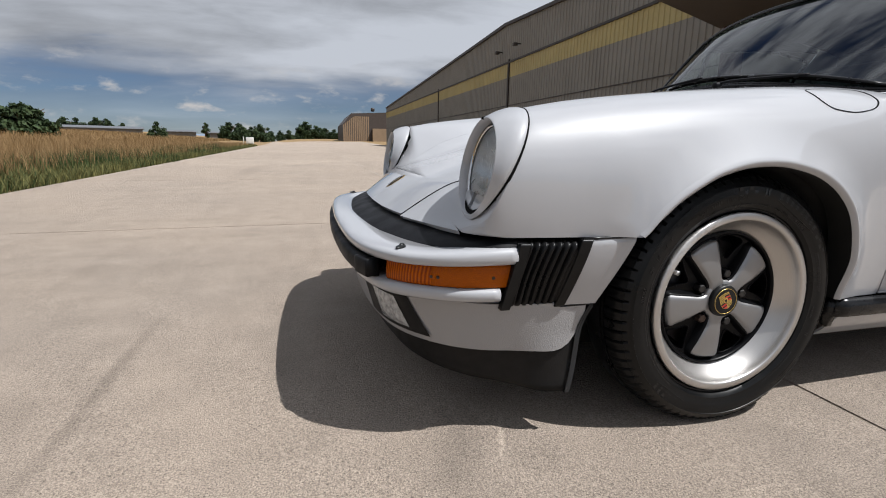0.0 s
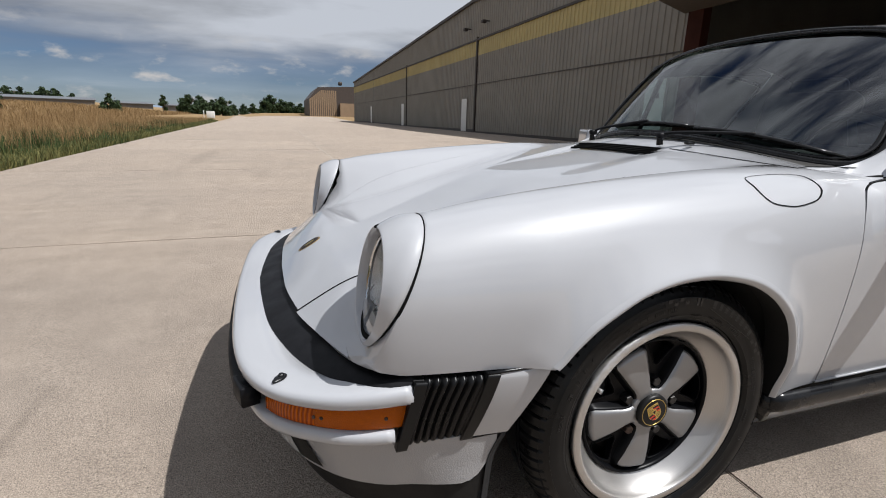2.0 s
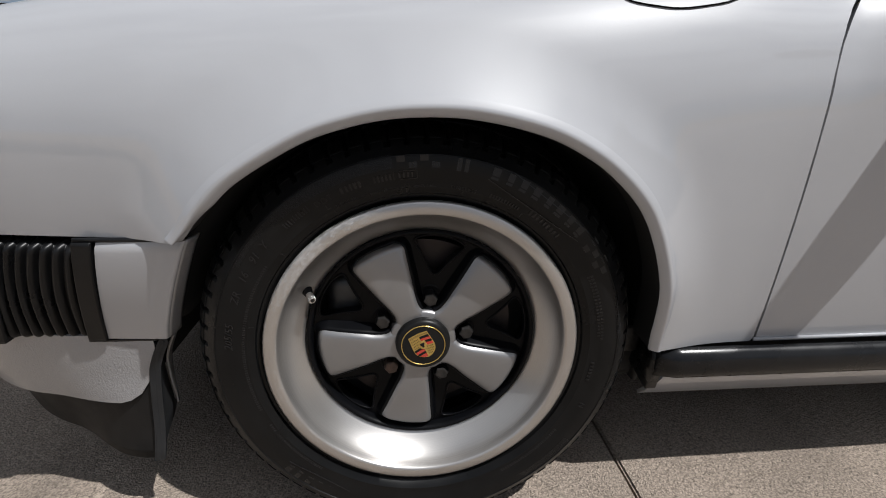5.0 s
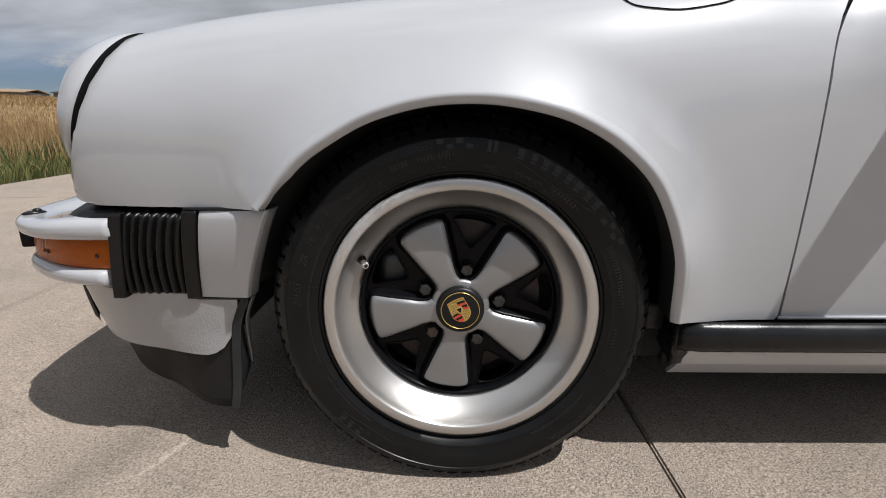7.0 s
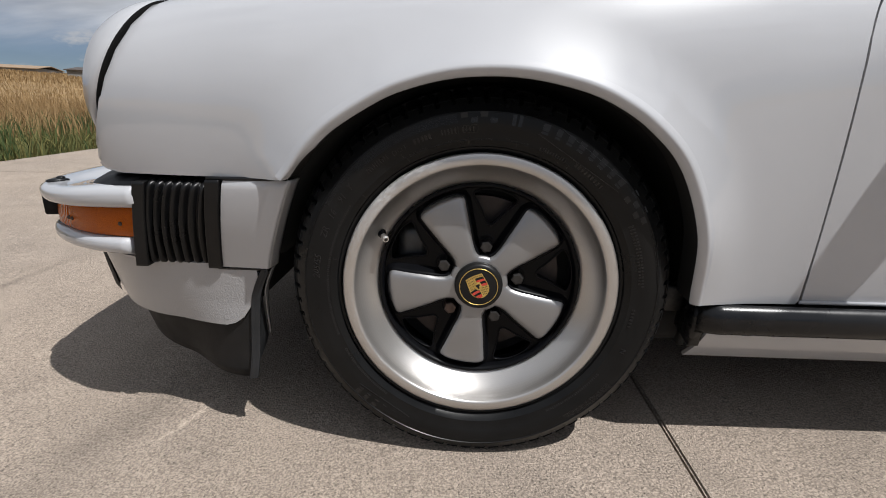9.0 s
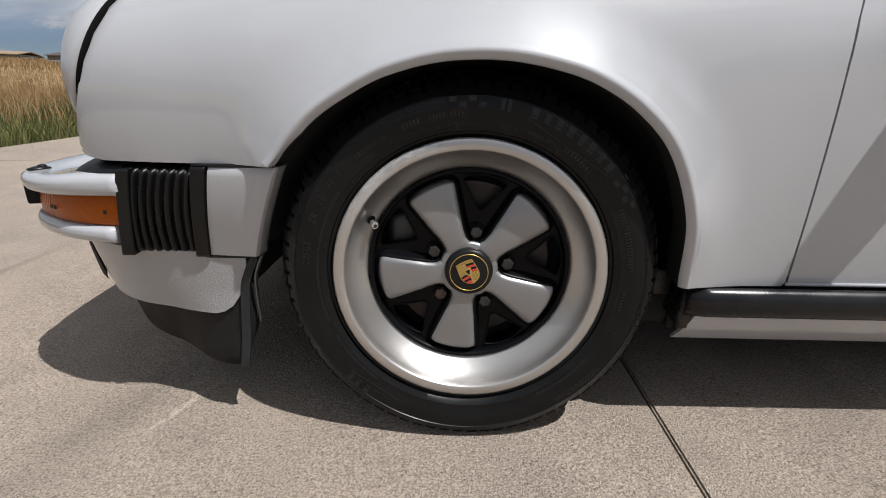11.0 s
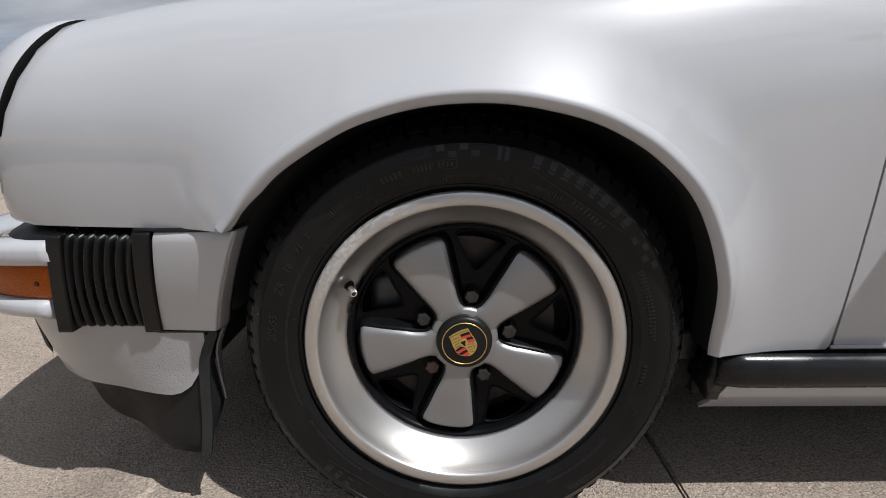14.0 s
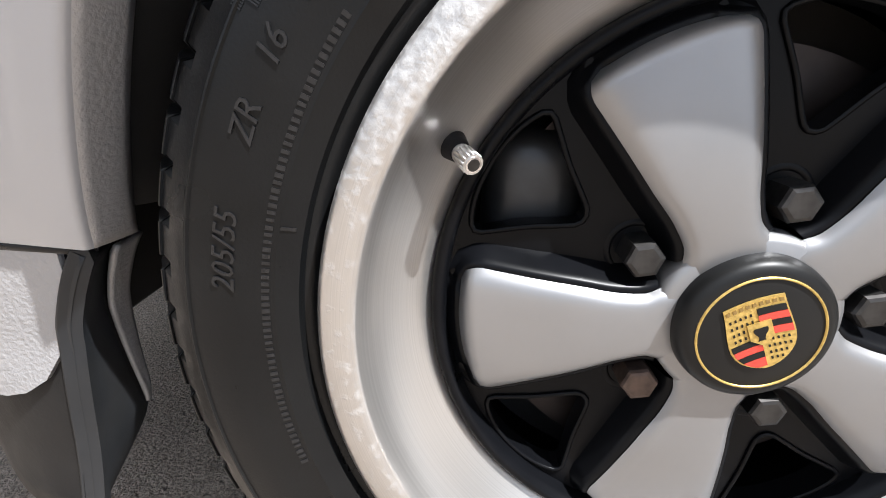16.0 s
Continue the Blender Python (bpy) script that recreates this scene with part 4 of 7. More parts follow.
def amber_material(name, honey):
    m = bpy.data.materials.new(name)
    m.use_nodes = True
    n, l = m.node_tree.nodes, m.node_tree.links
    b = n["Principled BSDF"]
    b.inputs["Roughness"].default_value = 0.14
    b.inputs["Coat Weight"].default_value = 0.0
    b.inputs["Specular IOR Level"].default_value = 0.16
    tc = n.new("ShaderNodeTexCoord")
    if honey:
        t = n.new("ShaderNodeTexVoronoi")
        t.inputs["Scale"].default_value = 520
        fac = t.outputs["Distance"]
        l.new(tc.outputs["Object"], t.inputs["Vector"])
        depth = 0.0005
    else:
        t = n.new("ShaderNodeTexWave")
        t.bands_direction = "Y"
        t.inputs["Scale"].default_value = 62
        l.new(tc.outputs["Object"], t.inputs["Vector"])
        fac = t.outputs["Fac"]
        depth = 0.0012
    ramp = n.new("ShaderNodeValToRGB")
    ramp.color_ramp.elements[0].color = (0.24, 0.043, 0.0005, 1) if honey else (0.22, 0.034, 0.0005, 1)
    ramp.color_ramp.elements[1].color = (0.46, 0.105, 0.0012, 1) if honey else (0.50, 0.105, 0.0012, 1)
    l.new(fac, ramp.inputs[0])
    l.new(ramp.outputs[0], b.inputs["Base Color"])
    bp = n.new("ShaderNodeBump")
    bp.inputs["Distance"].default_value = depth
    l.new(fac, bp.inputs["Height"])
    l.new(bp.outputs[0], b.inputs["Normal"])
    return m


M_AMBER = amber_material("amber ribbed lens", False)
M_AMBER2 = amber_material("amber honeycomb lens", True)
LENS_PROF = [(0.045, 0.4205), (0.0245, 0.4195), (0.022, 0.415), (0.020, 0.39), (0.0195, 0.363), (0.022, 0.3585), (0.045, 0.3575)]
for side in (-1, 1):
    sig = new("indicator")
    sig.parent = bumper
    for lo, hi, mt, nm in ((0.594, 0.6966, M_AMBER, "signal_lens"), (0.6920, 0.7460, M_AMBER2, "marker_lens")):
        pth = [Vector((p.x, p.y * -side, 0)) for p in sub_path(_half, lo, hi, 26)]
        part(nm, bump_sweep(LENS_PROF, pth), mt, sig, "amber plastic lamp lens")
    fr = bump_frames(_half)
    for aa, zz in ((0.6895, 0.388), (0.7035, 0.388), (0.7405, 0.39)):
        p, w = min(fr, key=lambda q: abs(-q[0].y - aa))
        s = bmesh.new()
        bmesh.ops.create_uvsphere(s, u_segments=10, v_segments=6, radius=0.0038)
        c = Vector((p.x + w.x * 0.0205, (p.y + w.y * 0.0205) * -side, zz))
        for v in s.verts:
            v.co = v.co + c
        part("screw", s, M_RUSTNUT, sig)

# washer jets on the bumper's top
for side in (-1, 1):
    jet = new("lamp_washer")
    jet.parent = bumper
    ang = radians(-50) * side
    for nm, (bx, bz), (rx, ry, rz) in (("jet_base", (0.0, 0.0045), (0.0185, 0.0095, 0.0045)), ("nozzle", (0.005, 0.0085), (0.0075, 0.0062, 0.0040))):
        dome = bmesh.new()
        bmesh.ops.create_uvsphere(dome, u_segments=20, v_segments=12, radius=1)
        for v in dome.verts:
            taper = 1 - 0.35 * max(0.0, -v.co.x)
            v.co = Matrix.Rotation(ang, 3, "Z") @ Vector((bx + v.co.x * rx, v.co.y * ry * taper, bz + v.co.z * rz)) + Vector((-0.7765, side * 0.620, 0.4385))
        part(nm, dome, M_TRIM, jet)

# rubber filler between bumper and body


FILL = curve_through([(x, -a, 0) for a, x in ((0.0, -0.828), (0.15, -0.820), (0.35, -0.799), (0.49, -0.764), (0.582, -0.728), (0.645, -0.690), (0.685, -0.657), (0.712, -0.630), (0.7255, -0.600), (0.7305, -0.568), (0.7315, -0.549))], 60)
FILL_PATH = [Vector((p.x, -p.y, 0)) for p in reversed(FILL[1:])] + FILL


def filler_f(u, v):
    p = FILL_PATH[round(v * (len(FILL_PATH) - 1))]
    outer = Vector((p.x, p.y, bump_z(p.x - 0.045, 0.4690) + 0.0010))
    inner = Vector((FRONT_X(min(abs(p.y), 0.722)) + 0.03, p.y * 0.975, 0.4755))
    q = outer.lerp(inner, u)
    q.z += 0.004 * math.sin(math.pi * min(1, u * 1.3))
    return q


bm = grid(8, len(FILL_PATH), filler_f)
bmesh.ops.recalc_face_normals(bm, faces=bm.faces[:])
if sum(f.normal.z for f in bm.faces) < 0:
    flip(bm)
hem(bm, 0.006)
part("bumper_filler", bm, M_RUBBER, car, "black rubber filler strip")

# ---- bellows between bumper and wing ----
for side in (-1, 1):
    bel = new("bumper_bellows")
    bel.parent = car

    def bel_side(u, v):
        """A place on the smooth side of the bumper's end, from the front flange to the rear one."""
        xl, xr = -0.5800 + 0.0300 * v, -0.4315 + 0.0335 * v
        a = 0.7415 + 0.025 * u - (0.020 + 0.024 * u) * (1 - v) ** 1.5
        return xl + (xr - xl) * u, a

    def bel_sheet(u, v):
        x, a = bel_side(u, v)
        ph = clamp((u - 0.13) / 0.72)
        edge = min(v, 1 - v)
        fold = smooth01(edge / 0.055)
        wave = 0.0
        if 0.13 < u < 0.85:
            wave = 0.011 * (abs(math.sin(math.pi * 7 * ph)) ** 0.9 - 0.8) * (0.35 + 0.65 * fold)
        a += wave - 0.020 * (1 - fold) - 0.0025
        return Vector((x - 0.008 * math.sin(math.pi * v) * math.sin(math.pi * u), side * a, 0.3180 + 0.1520 * v))

    bm = grid(150, 26, bel_sheet)
    bmesh.ops.recalc_face_normals(bm, faces=bm.faces[:])
    if sum(f.normal.y for f in bm.faces) * side < 0:
        flip(bm)
    part("folds", bm, M_FOLD, bel)
    for u0, u1 in ((0.0, 0.135), (0.845, 0.995)):

        def flange_f(u, v, u0=u0, u1=u1):
            uu = u0 + (u1 - u0) * clamp((u - 0.12) / 0.76)
            vv = clamp((v - 0.06) / 0.88)
            x, a = bel_side(uu, vv)
            e = min(u, 1 - u) / 0.12
            ev = min(v, 1 - v) / 0.06
            a += 0.0035 - 0.018 * (1 - min(1.0, e)) - 0.018 * (1 - min(1.0, ev))
            return Vector((x, side * a, 0.318 + (0.147 if u0 < 0.5 else 0.156) * vv))

        bm = grid(26, 34, flange_f)
        bmesh.ops.recalc_face_normals(bm, faces=bm.faces[:])
        if sum(f.normal.y for f in bm.faces) * side < 0:
            flip(bm)
        part("end_flange", bm, M_FOLD, bel)

    # painted end piece behind the bellows
    def end_f(u, v):
        z = 0.3200 + 0.1550 * v
        xl, xr = -0.4315 + 0.0365 * v, -0.352 + 0.061 * v ** 1.1
        roll = clamp((u - 0.80) / 0.20)
        w = u / 0.80 * 0.95 if u < 0.80 else 0.95 + 0.05 * math.sin(roll * math.pi / 2)
        x = xl + (xr - xl) * w
        a = 0.7655 + 0.006 * u - 0.044 * (1 - v) ** 1.5 - 0.006 * (1 - math.cos(roll * math.pi / 2))
        # a shallow crease that runs down the end piece
        a -= 0.0012 * math.exp(-((u - 0.62 + 0.10 * (1 - v)) / 0.035) ** 2) * smooth01((v - 0.18) / 0.35) * (1 - smooth01((v - 0.86) / 0.12))
        tip = clamp((v - 0.93) / 0.07)
        a -= 0.004 * tip * tip
        return Vector((x, side * a, z))

    bm = grid(28, 22, end_f)
    bmesh.ops.recalc_face_normals(bm, faces=bm.faces[:])
    if sum(f.normal.y for f in bm.faces) * side < 0:
        flip(bm)
    part("bumper_end", hem(bm, 0.006), M_PAINT, car)
    bm = grid(6, 22, lambda u, v: end_f(1.0, v) + Vector((0.0006 + 0.004 * math.sin(u * 1.5), side * (-0.030 * u + 0.0006), 0)))
    bmesh.ops.recalc_face_normals(bm, faces=bm.faces[:])
    part("end_return", thicken(bm, -0.003), M_PAINT_TEX, car, "rough white stone-chip coating")
    # black gaskets above and below it
    for z, d in ((0.3175, -0.041), (0.4762, 0.001)):
        pth = [Vector((x, side * (0.758 + d + 0.003 - 0.012 * clamp((x + 0.37) / 0.02)), z)) for x in (-0.44, -0.40, -0.37, -0.358)]
        if z > 0.4:
            pth = [Vector((x, side * (0.766 - 0.003 + 0.004 * (x + 0.40)), z)) for x in (-0.42, -0.38, -0.33, -0.30)]
        part("gasket", sweep(pth, round_profile(0.003, 0.0032, 8)), M_TRIM, car)

# ---- valance and chin spoiler ----
VAL = [(0.0, -0.848), (0.2, -0.843), (0.36, -0.828), (0.47, -0.806), (0.55, -0.772), (0.615, -0.725), (0.665, -0.67), (0.702, -0.60), (0.720, -0.52), (0.727, -0.45), (0.729, -0.375)]
_vhalf = curve_through([(x, -a, 0) for a, x in VAL], 60)
VPATH = [Vector((p.x, -p.y, 0)) for p in reversed(_vhalf[1:])] + _vhalf


RIB_X = table([(0.095, -0.410), (0.127, -0.404), (0.17, -0.398), (0.22, -0.394), (0.262, -0.389), (0.285, -0.381), (0.306, -0.371), (0.318, -0.364)])


def rib(z):
    """Rear edge of valance and spoiler beside the tyre: x and half width at a height."""
    return RIB_X(clamp(z, 0.095, 0.318)), 0.7155 + 0.006 * clamp((z - 0.25) / 0.06)


def to_rib(p):
    """Draws the sides of valance and spoiler out to their rear edge."""
    x, a = rib(p.z)
    k = smooth01((p.x - (x - 0.16)) / 0.15)
    y = math.copysign(abs(p.y) + (a - abs(p.y)) * k, p.y) if k > 0 else p.y
    return Vector((min(p.x, x + 0.001), y, p.z))


def val_f(u, v):
    i = (len(VPATH) - 1) * u
    k = min(int(i), len(VPATH) - 2)
    fr_ = _vfr
    p = VPATH[k].lerp(VPATH[k + 1], i - k)
    w = fr_[k][1]
    ends = abs(u - 0.5) * 2
    # lower rear corner is rounded off
    e = clamp((ends - 0.925) / 0.065)
    zb = 0.207 + 0.075 * (1 - math.sqrt(max(0.0, 1 - e * e)))
    z = 0.3255 + (zb - 0.3255) * v
    d = 0.004 + 0.20 * (0.3255 - z) + 0.004 * v * v
    return to_rib(Vector((p.x + w.x * d, p.y + w.y * d, z)))


_vfr = bump_frames(VPATH)
bm = grid(121, 14, val_f)
bmesh.ops.recalc_face_normals(bm, faces=bm.faces[:])
if bm.faces[0].normal.y * (-1 if bm.faces[0].calc_center_median().y < 0 else 1) < 0:
    flip(bm)
part("front_valance", hem(bm, 0.01), M_PAINT_TEX, car, "white valance with stone-chip texture")


def spoiler_f(u, v):
    i = (len(VPATH) - 1) * u
    k = min(int(i), len(VPATH) - 2)
    p = VPATH[k].lerp(VPATH[k + 1], i - k)
    w = _vfr[k][1]
    ends = abs(u - 0.5) * 2
    rise = clamp((ends - 0.40) / 0.50)
    zb = 0.150 - 0.045 * rise
    zt = 0.228 + 0.085 * clamp((ends - 0.90) / 0.10) ** 1.5
    z = zt + (zb - zt) * v
    d = 0.042 + 0.026 * v
    return to_rib(Vector((p.x + w.x * d, p.y + w.y * d, z))) + Vector((0, math.copysign(0.004, -p.y), 0))


bm = grid(121, 10, spoiler_f)
bmesh.ops.recalc_face_normals(bm, faces=bm.faces[:])
part("chin_spoiler", thicken(bm, 0.006), M_SPOILER, car, "matt black plastic chin spoiler")
for side in (-1, 1):
    # the spoiler's rear end beside the tyre: a rubber flange round the edge, its rear face, and the painted return of the valance
    def band_f(u, v):
        z = 0.318 - 0.215 * v
        x, a = rib(z)
        w = 0.0145 * smooth01(v / 0.05 + 0.55)
        t = clamp((u - 0.1) / 0.9)
        return Vector((x - 0.0015 + w * t, side * (a + 0.0022 - 0.003 * t - 0.0015 * (1 - min(1.0, u / 0.1))), z))

    def back_panel(u, v):
        z = 0.314 - 0.206 * v
        x, a = rib(z)
        inner = 0.655 + 0.041 * clamp((z - 0.17) / 0.14)
        if z < 0.170:
            inner = 0.650 + (a - 0.004 - 0.650) * clamp((0.155 - z) / 0.05) ** 1.3
        a -= 0.003
        aa = a + (min(inner, a - 0.002) - a) * u
        return Vector((x + 0.008 - 0.008 * u, side * aa, z))

    def return_f(u, v):
        z = 0.314 - 0.146 * v
        x, a = rib(z)
        outer = 0.661 + 0.041 * clamp((z - 0.17) / 0.14)
        inner = 0.654 + 0.020 * clamp((z - 0.18) / 0.12)
        wob = 0.0012 * noise.noise(Vector((u * 3, z * 60, 2.0)))
        return Vector((x + 0.009 - 0.003 * u + wob, side * (outer + (inner - outer) * u + wob), z))

    for nm, f, nu, nv, mt, deep, lb in (("spoiler_flange", band_f, 12, 30, M_EDGING, 0.008, "matt black rubber edging"), ("splash_panel", back_panel, 9, 30, M_EDGING, 0.0, ""), ("valance_return", return_f, 7, 30, M_PAINT_TEX, 0.0, "rough white stone-chip coating")):
        bm = grid(nu, nv, f)
        bmesh.ops.recalc_face_normals(bm, faces=bm.faces[:])
        bm.normal_update()
        if sum(f_.normal.y * side + f_.normal.x for f_ in bm.faces) < 0:
            flip(bm)
            bm.normal_update()
        part(nm, hem(bm, deep) if deep else thicken(bm, -0.003), mt, car, lb)
    # fog lamp in a black housing
    fog = new("fog_lamp")
    fog.parent = car
    fr_ = bump_frames(curve_through([(x, -a, 0) for a, x in VAL], 700))

    def on_val(a_, z_, d_):
        p, w = min(fr_, key=lambda q: abs(-q[0].y - a_))
        dd = d_ + 0.002 + 0.20 * (0.3255 - z_)
        return Vector((p.x + w.x * dd, (p.y + w.y * dd) * -side, z_))

    def hous(u, v):
        a_ = 0.36 + (0.595 - 0.36) * u
        z_ = 0.322 - (0.322 - 0.222) * v
        a_ += 0.05 * (v - 0.5)
        e_ = min(u, 1 - u, v, 1 - v)
        return on_val(a_, z_, -0.0055 * smooth01(e_ / 0.05))

    bm = grid(20, 12, hous)
    bmesh.ops.recalc_face_normals(bm, faces=bm.faces[:])
    if sum(f.normal.x for f in bm.faces) > 0:
        flip(bm)
    part("housing", bm, M_SPOILER, fog)

    def flens(u, v):
        a_ = 0.432 + 0.106 * u + 0.037 * v
        z_ = 0.308 - 0.072 * v
        e_ = min(u, 1 - u, v, 1 - v)
        return on_val(a_, z_, -0.0075 - 0.004 * smooth01(e_ / 0.2))

    bm = grid(16, 10, flens)
    bmesh.ops.recalc_face_normals(bm, faces=bm.faces[:])
    if sum(f.normal.x for f in bm.faces) > 0:
        flip(bm)
    part("fog_lens", bm, M_FOGLENS, fog, "clear ribbed fog lamp lens")

# ---- sills ----
for side in (-1, 1):
    sill = new("sill")
    sill.parent = car
    pth = [(x, side * 0.732, 0.2565) for x in (0.368, 0.40, 0.5, 0.7, 1.0, 1.4, 1.9)]
    pth = [(0.366, side * 0.722, 0.2555)] + pth[1:]
    bm = sweep(pth, [(0.016 * math.cos(t) if math.cos(t) > 0 else 0.012 * math.cos(t), 0.0265 * math.sin(t)) for t in [2 * math.pi * i / 16 for i in range(16)]])
    part("rubber_strip", bm, M_TRIM, sill, "glossy black rubber strip")

    def rk(u, v):
        x = 0.378 + (1.9 - 0.378) * u
        z = 0.233 - 0.073 * v
        return Vector((x + 0.010 * (1 - v) * (1 - u) ** 8, side * (0.728 - 0.032 * v - 0.02 * v * v), z))

    bm = grid(24, 8, rk)
    bmesh.ops.recalc_face_normals(bm, faces=bm.faces[:])
    if sum(f.normal.y for f in bm.faces) * side < 0:
        flip(bm)
    part("rocker_panel", hem(bm, 0.006), M_PAINT, sill)
    bm = sweep([(0.374, side * 0.700, 0.281), (0.372, side * 0.698, 0.25), (0.372, side * 0.688, 0.208)], [(-0.032, -0.010), (0.032, -0.010), (0.032, 0.008), (-0.032, 0.008)], up=Vector((1, 0, 0)))
    part("end_cap", bm, M_TRIM, sill)

# ---- underbody and wheel wells ----
bm = box(1.25, 0, 0.21, 2.9, 1.26, 0.10, 0.02)
part("floor_pan", bm, M_DARK, car)
for side in (-1, 1):
    prof = [(0.405, side * 0.722), (0.375, side * 0.705), (0.366, side * 0.68), (0.365, side * 0.43)]
    bm = revolve(prof, 40, centre=(0.02, 0, 0.26), a0=radians(3), a1=radians(168))
    part("wheel_well", thicken(bm, 0.004), M_DARK, car)
    part("well_wall", box(0.02, side * 0.43, 0.37, 0.80, 0.02, 0.56, 0.004), M_DARK, car)
    part("well_end", box(0.39, side * 0.54, 0.29, 0.012, 0.20, 0.26, 0.003), M_DARK, car)
    part("well_front", box(-0.405, side * 0.555, 0.365, 0.02, 0.23, 0.25, 0.004), M_DARK, car)
part("nose_core", box(-0.56, 0, 0.36, 0.34, 1.02, 0.16, 0.02), M_DARK, car)
part("luggage_tub", box(-0.05, 0, 0.40, 0.8, 0.8, 0.3, 0.03), M_DARK, car)

# ---- wheels ----
HUB = Vector((0, 0, 0.302))


def polar(r, deg, y):
    t = radians(deg)
    return Vector((r * math.cos(t), y, r * math.sin(t)))


wheel = new("wheel")
wheel.parent = car
wheel.location = HUB

# tyre with shoulder blocks and grooves, flattened where it stands
TYRE = [(0.2155, -0.748), (0.2185, -0.766), (0.2235, -0.7745), (0.2262, -0.7765), (0.2285, -0.7765), (0.2300, -0.7805), (0.2385, -0.7850), (0.2395, -0.7857), (0.2408, -0.7855), (0.254, -0.7895), (0.266, -0.7905), (0.2782, -0.7885),
        (0.2790, -0.7895), (0.2800, -0.7892), (0.2808, -0.7878), (0.2900, -0.7825), (0.2975, -0.7755), (0.2982, -0.7765), (0.2990, -0.7762), (0.3000, -0.7735), (0.3055, -0.7650), (0.3095, -0.7560), (0.3120, -0.7450), (0.3135, -0.7300), (0.3137, -0.7285), (0.3070, -0.7270), (0.3070, -0.7190),
        (0.3138, -0.7175), (0.3145, -0.700), (0.3145, -0.6960), (0.3070, -0.6950), (0.3070, -0.6850), (0.3145, -0.6840), (0.3145, -0.66), (0.3125, -0.63), (0.307, -0.61), (0.29, -0.592), (0.26, -0.582), (0.23, -0.59), (0.2155, -0.605)]
TYRE = [(r, y + 0.027 if y < -0.70 else y) for r, y in TYRE]
n_t = 76 * 6
bm = bmesh.new()
rows = []
for i in range(n_t):
    th = 2 * math.pi * i / n_t
    k = i % 6
    row = []
    for r, y in TYRE:
        rr, yy = r, y
        if k == 0 and r > 0.2965 and y < -0.7003:
            rr = r - 0.0035
            yy = y + 0.0055
        if k == 3 and r > 0.3090 and y < -0.705:
            rr = r - 0.0025
        p = Vector((rr * math.cos(th), yy, rr * math.sin(th)))
        low = -0.302 + 0.0015
        if p.z < low:
            p.z = low
        squash = math.exp(-((p.z + 0.302) / 0.05) ** 2) * (0.006 if 0.23 < r < 0.312 else 0.0)
        p.y += -squash if y < -0.686 else squash
        row.append(bm.verts.new(p))
    rows.append(row)
for i in range(n_t):
    p, q = rows[i], rows[(i + 1) % n_t]
    for j in range(len(TYRE) - 1):
        bm.faces.new((p[j], q[j], q[j + 1], p[j + 1]))
bmesh.ops.recalc_face_normals(bm, faces=bm.faces[:])
for e in bm.edges:
    if len(e.link_faces) == 2 and e.link_faces[0].normal.angle(e.link_faces[1].normal, 0) > radians(38):
        e.smooth = False
part("tyre", bm, M_TYRE, wheel, "worn black radial tyre")

# rim: polished outer lip and dish


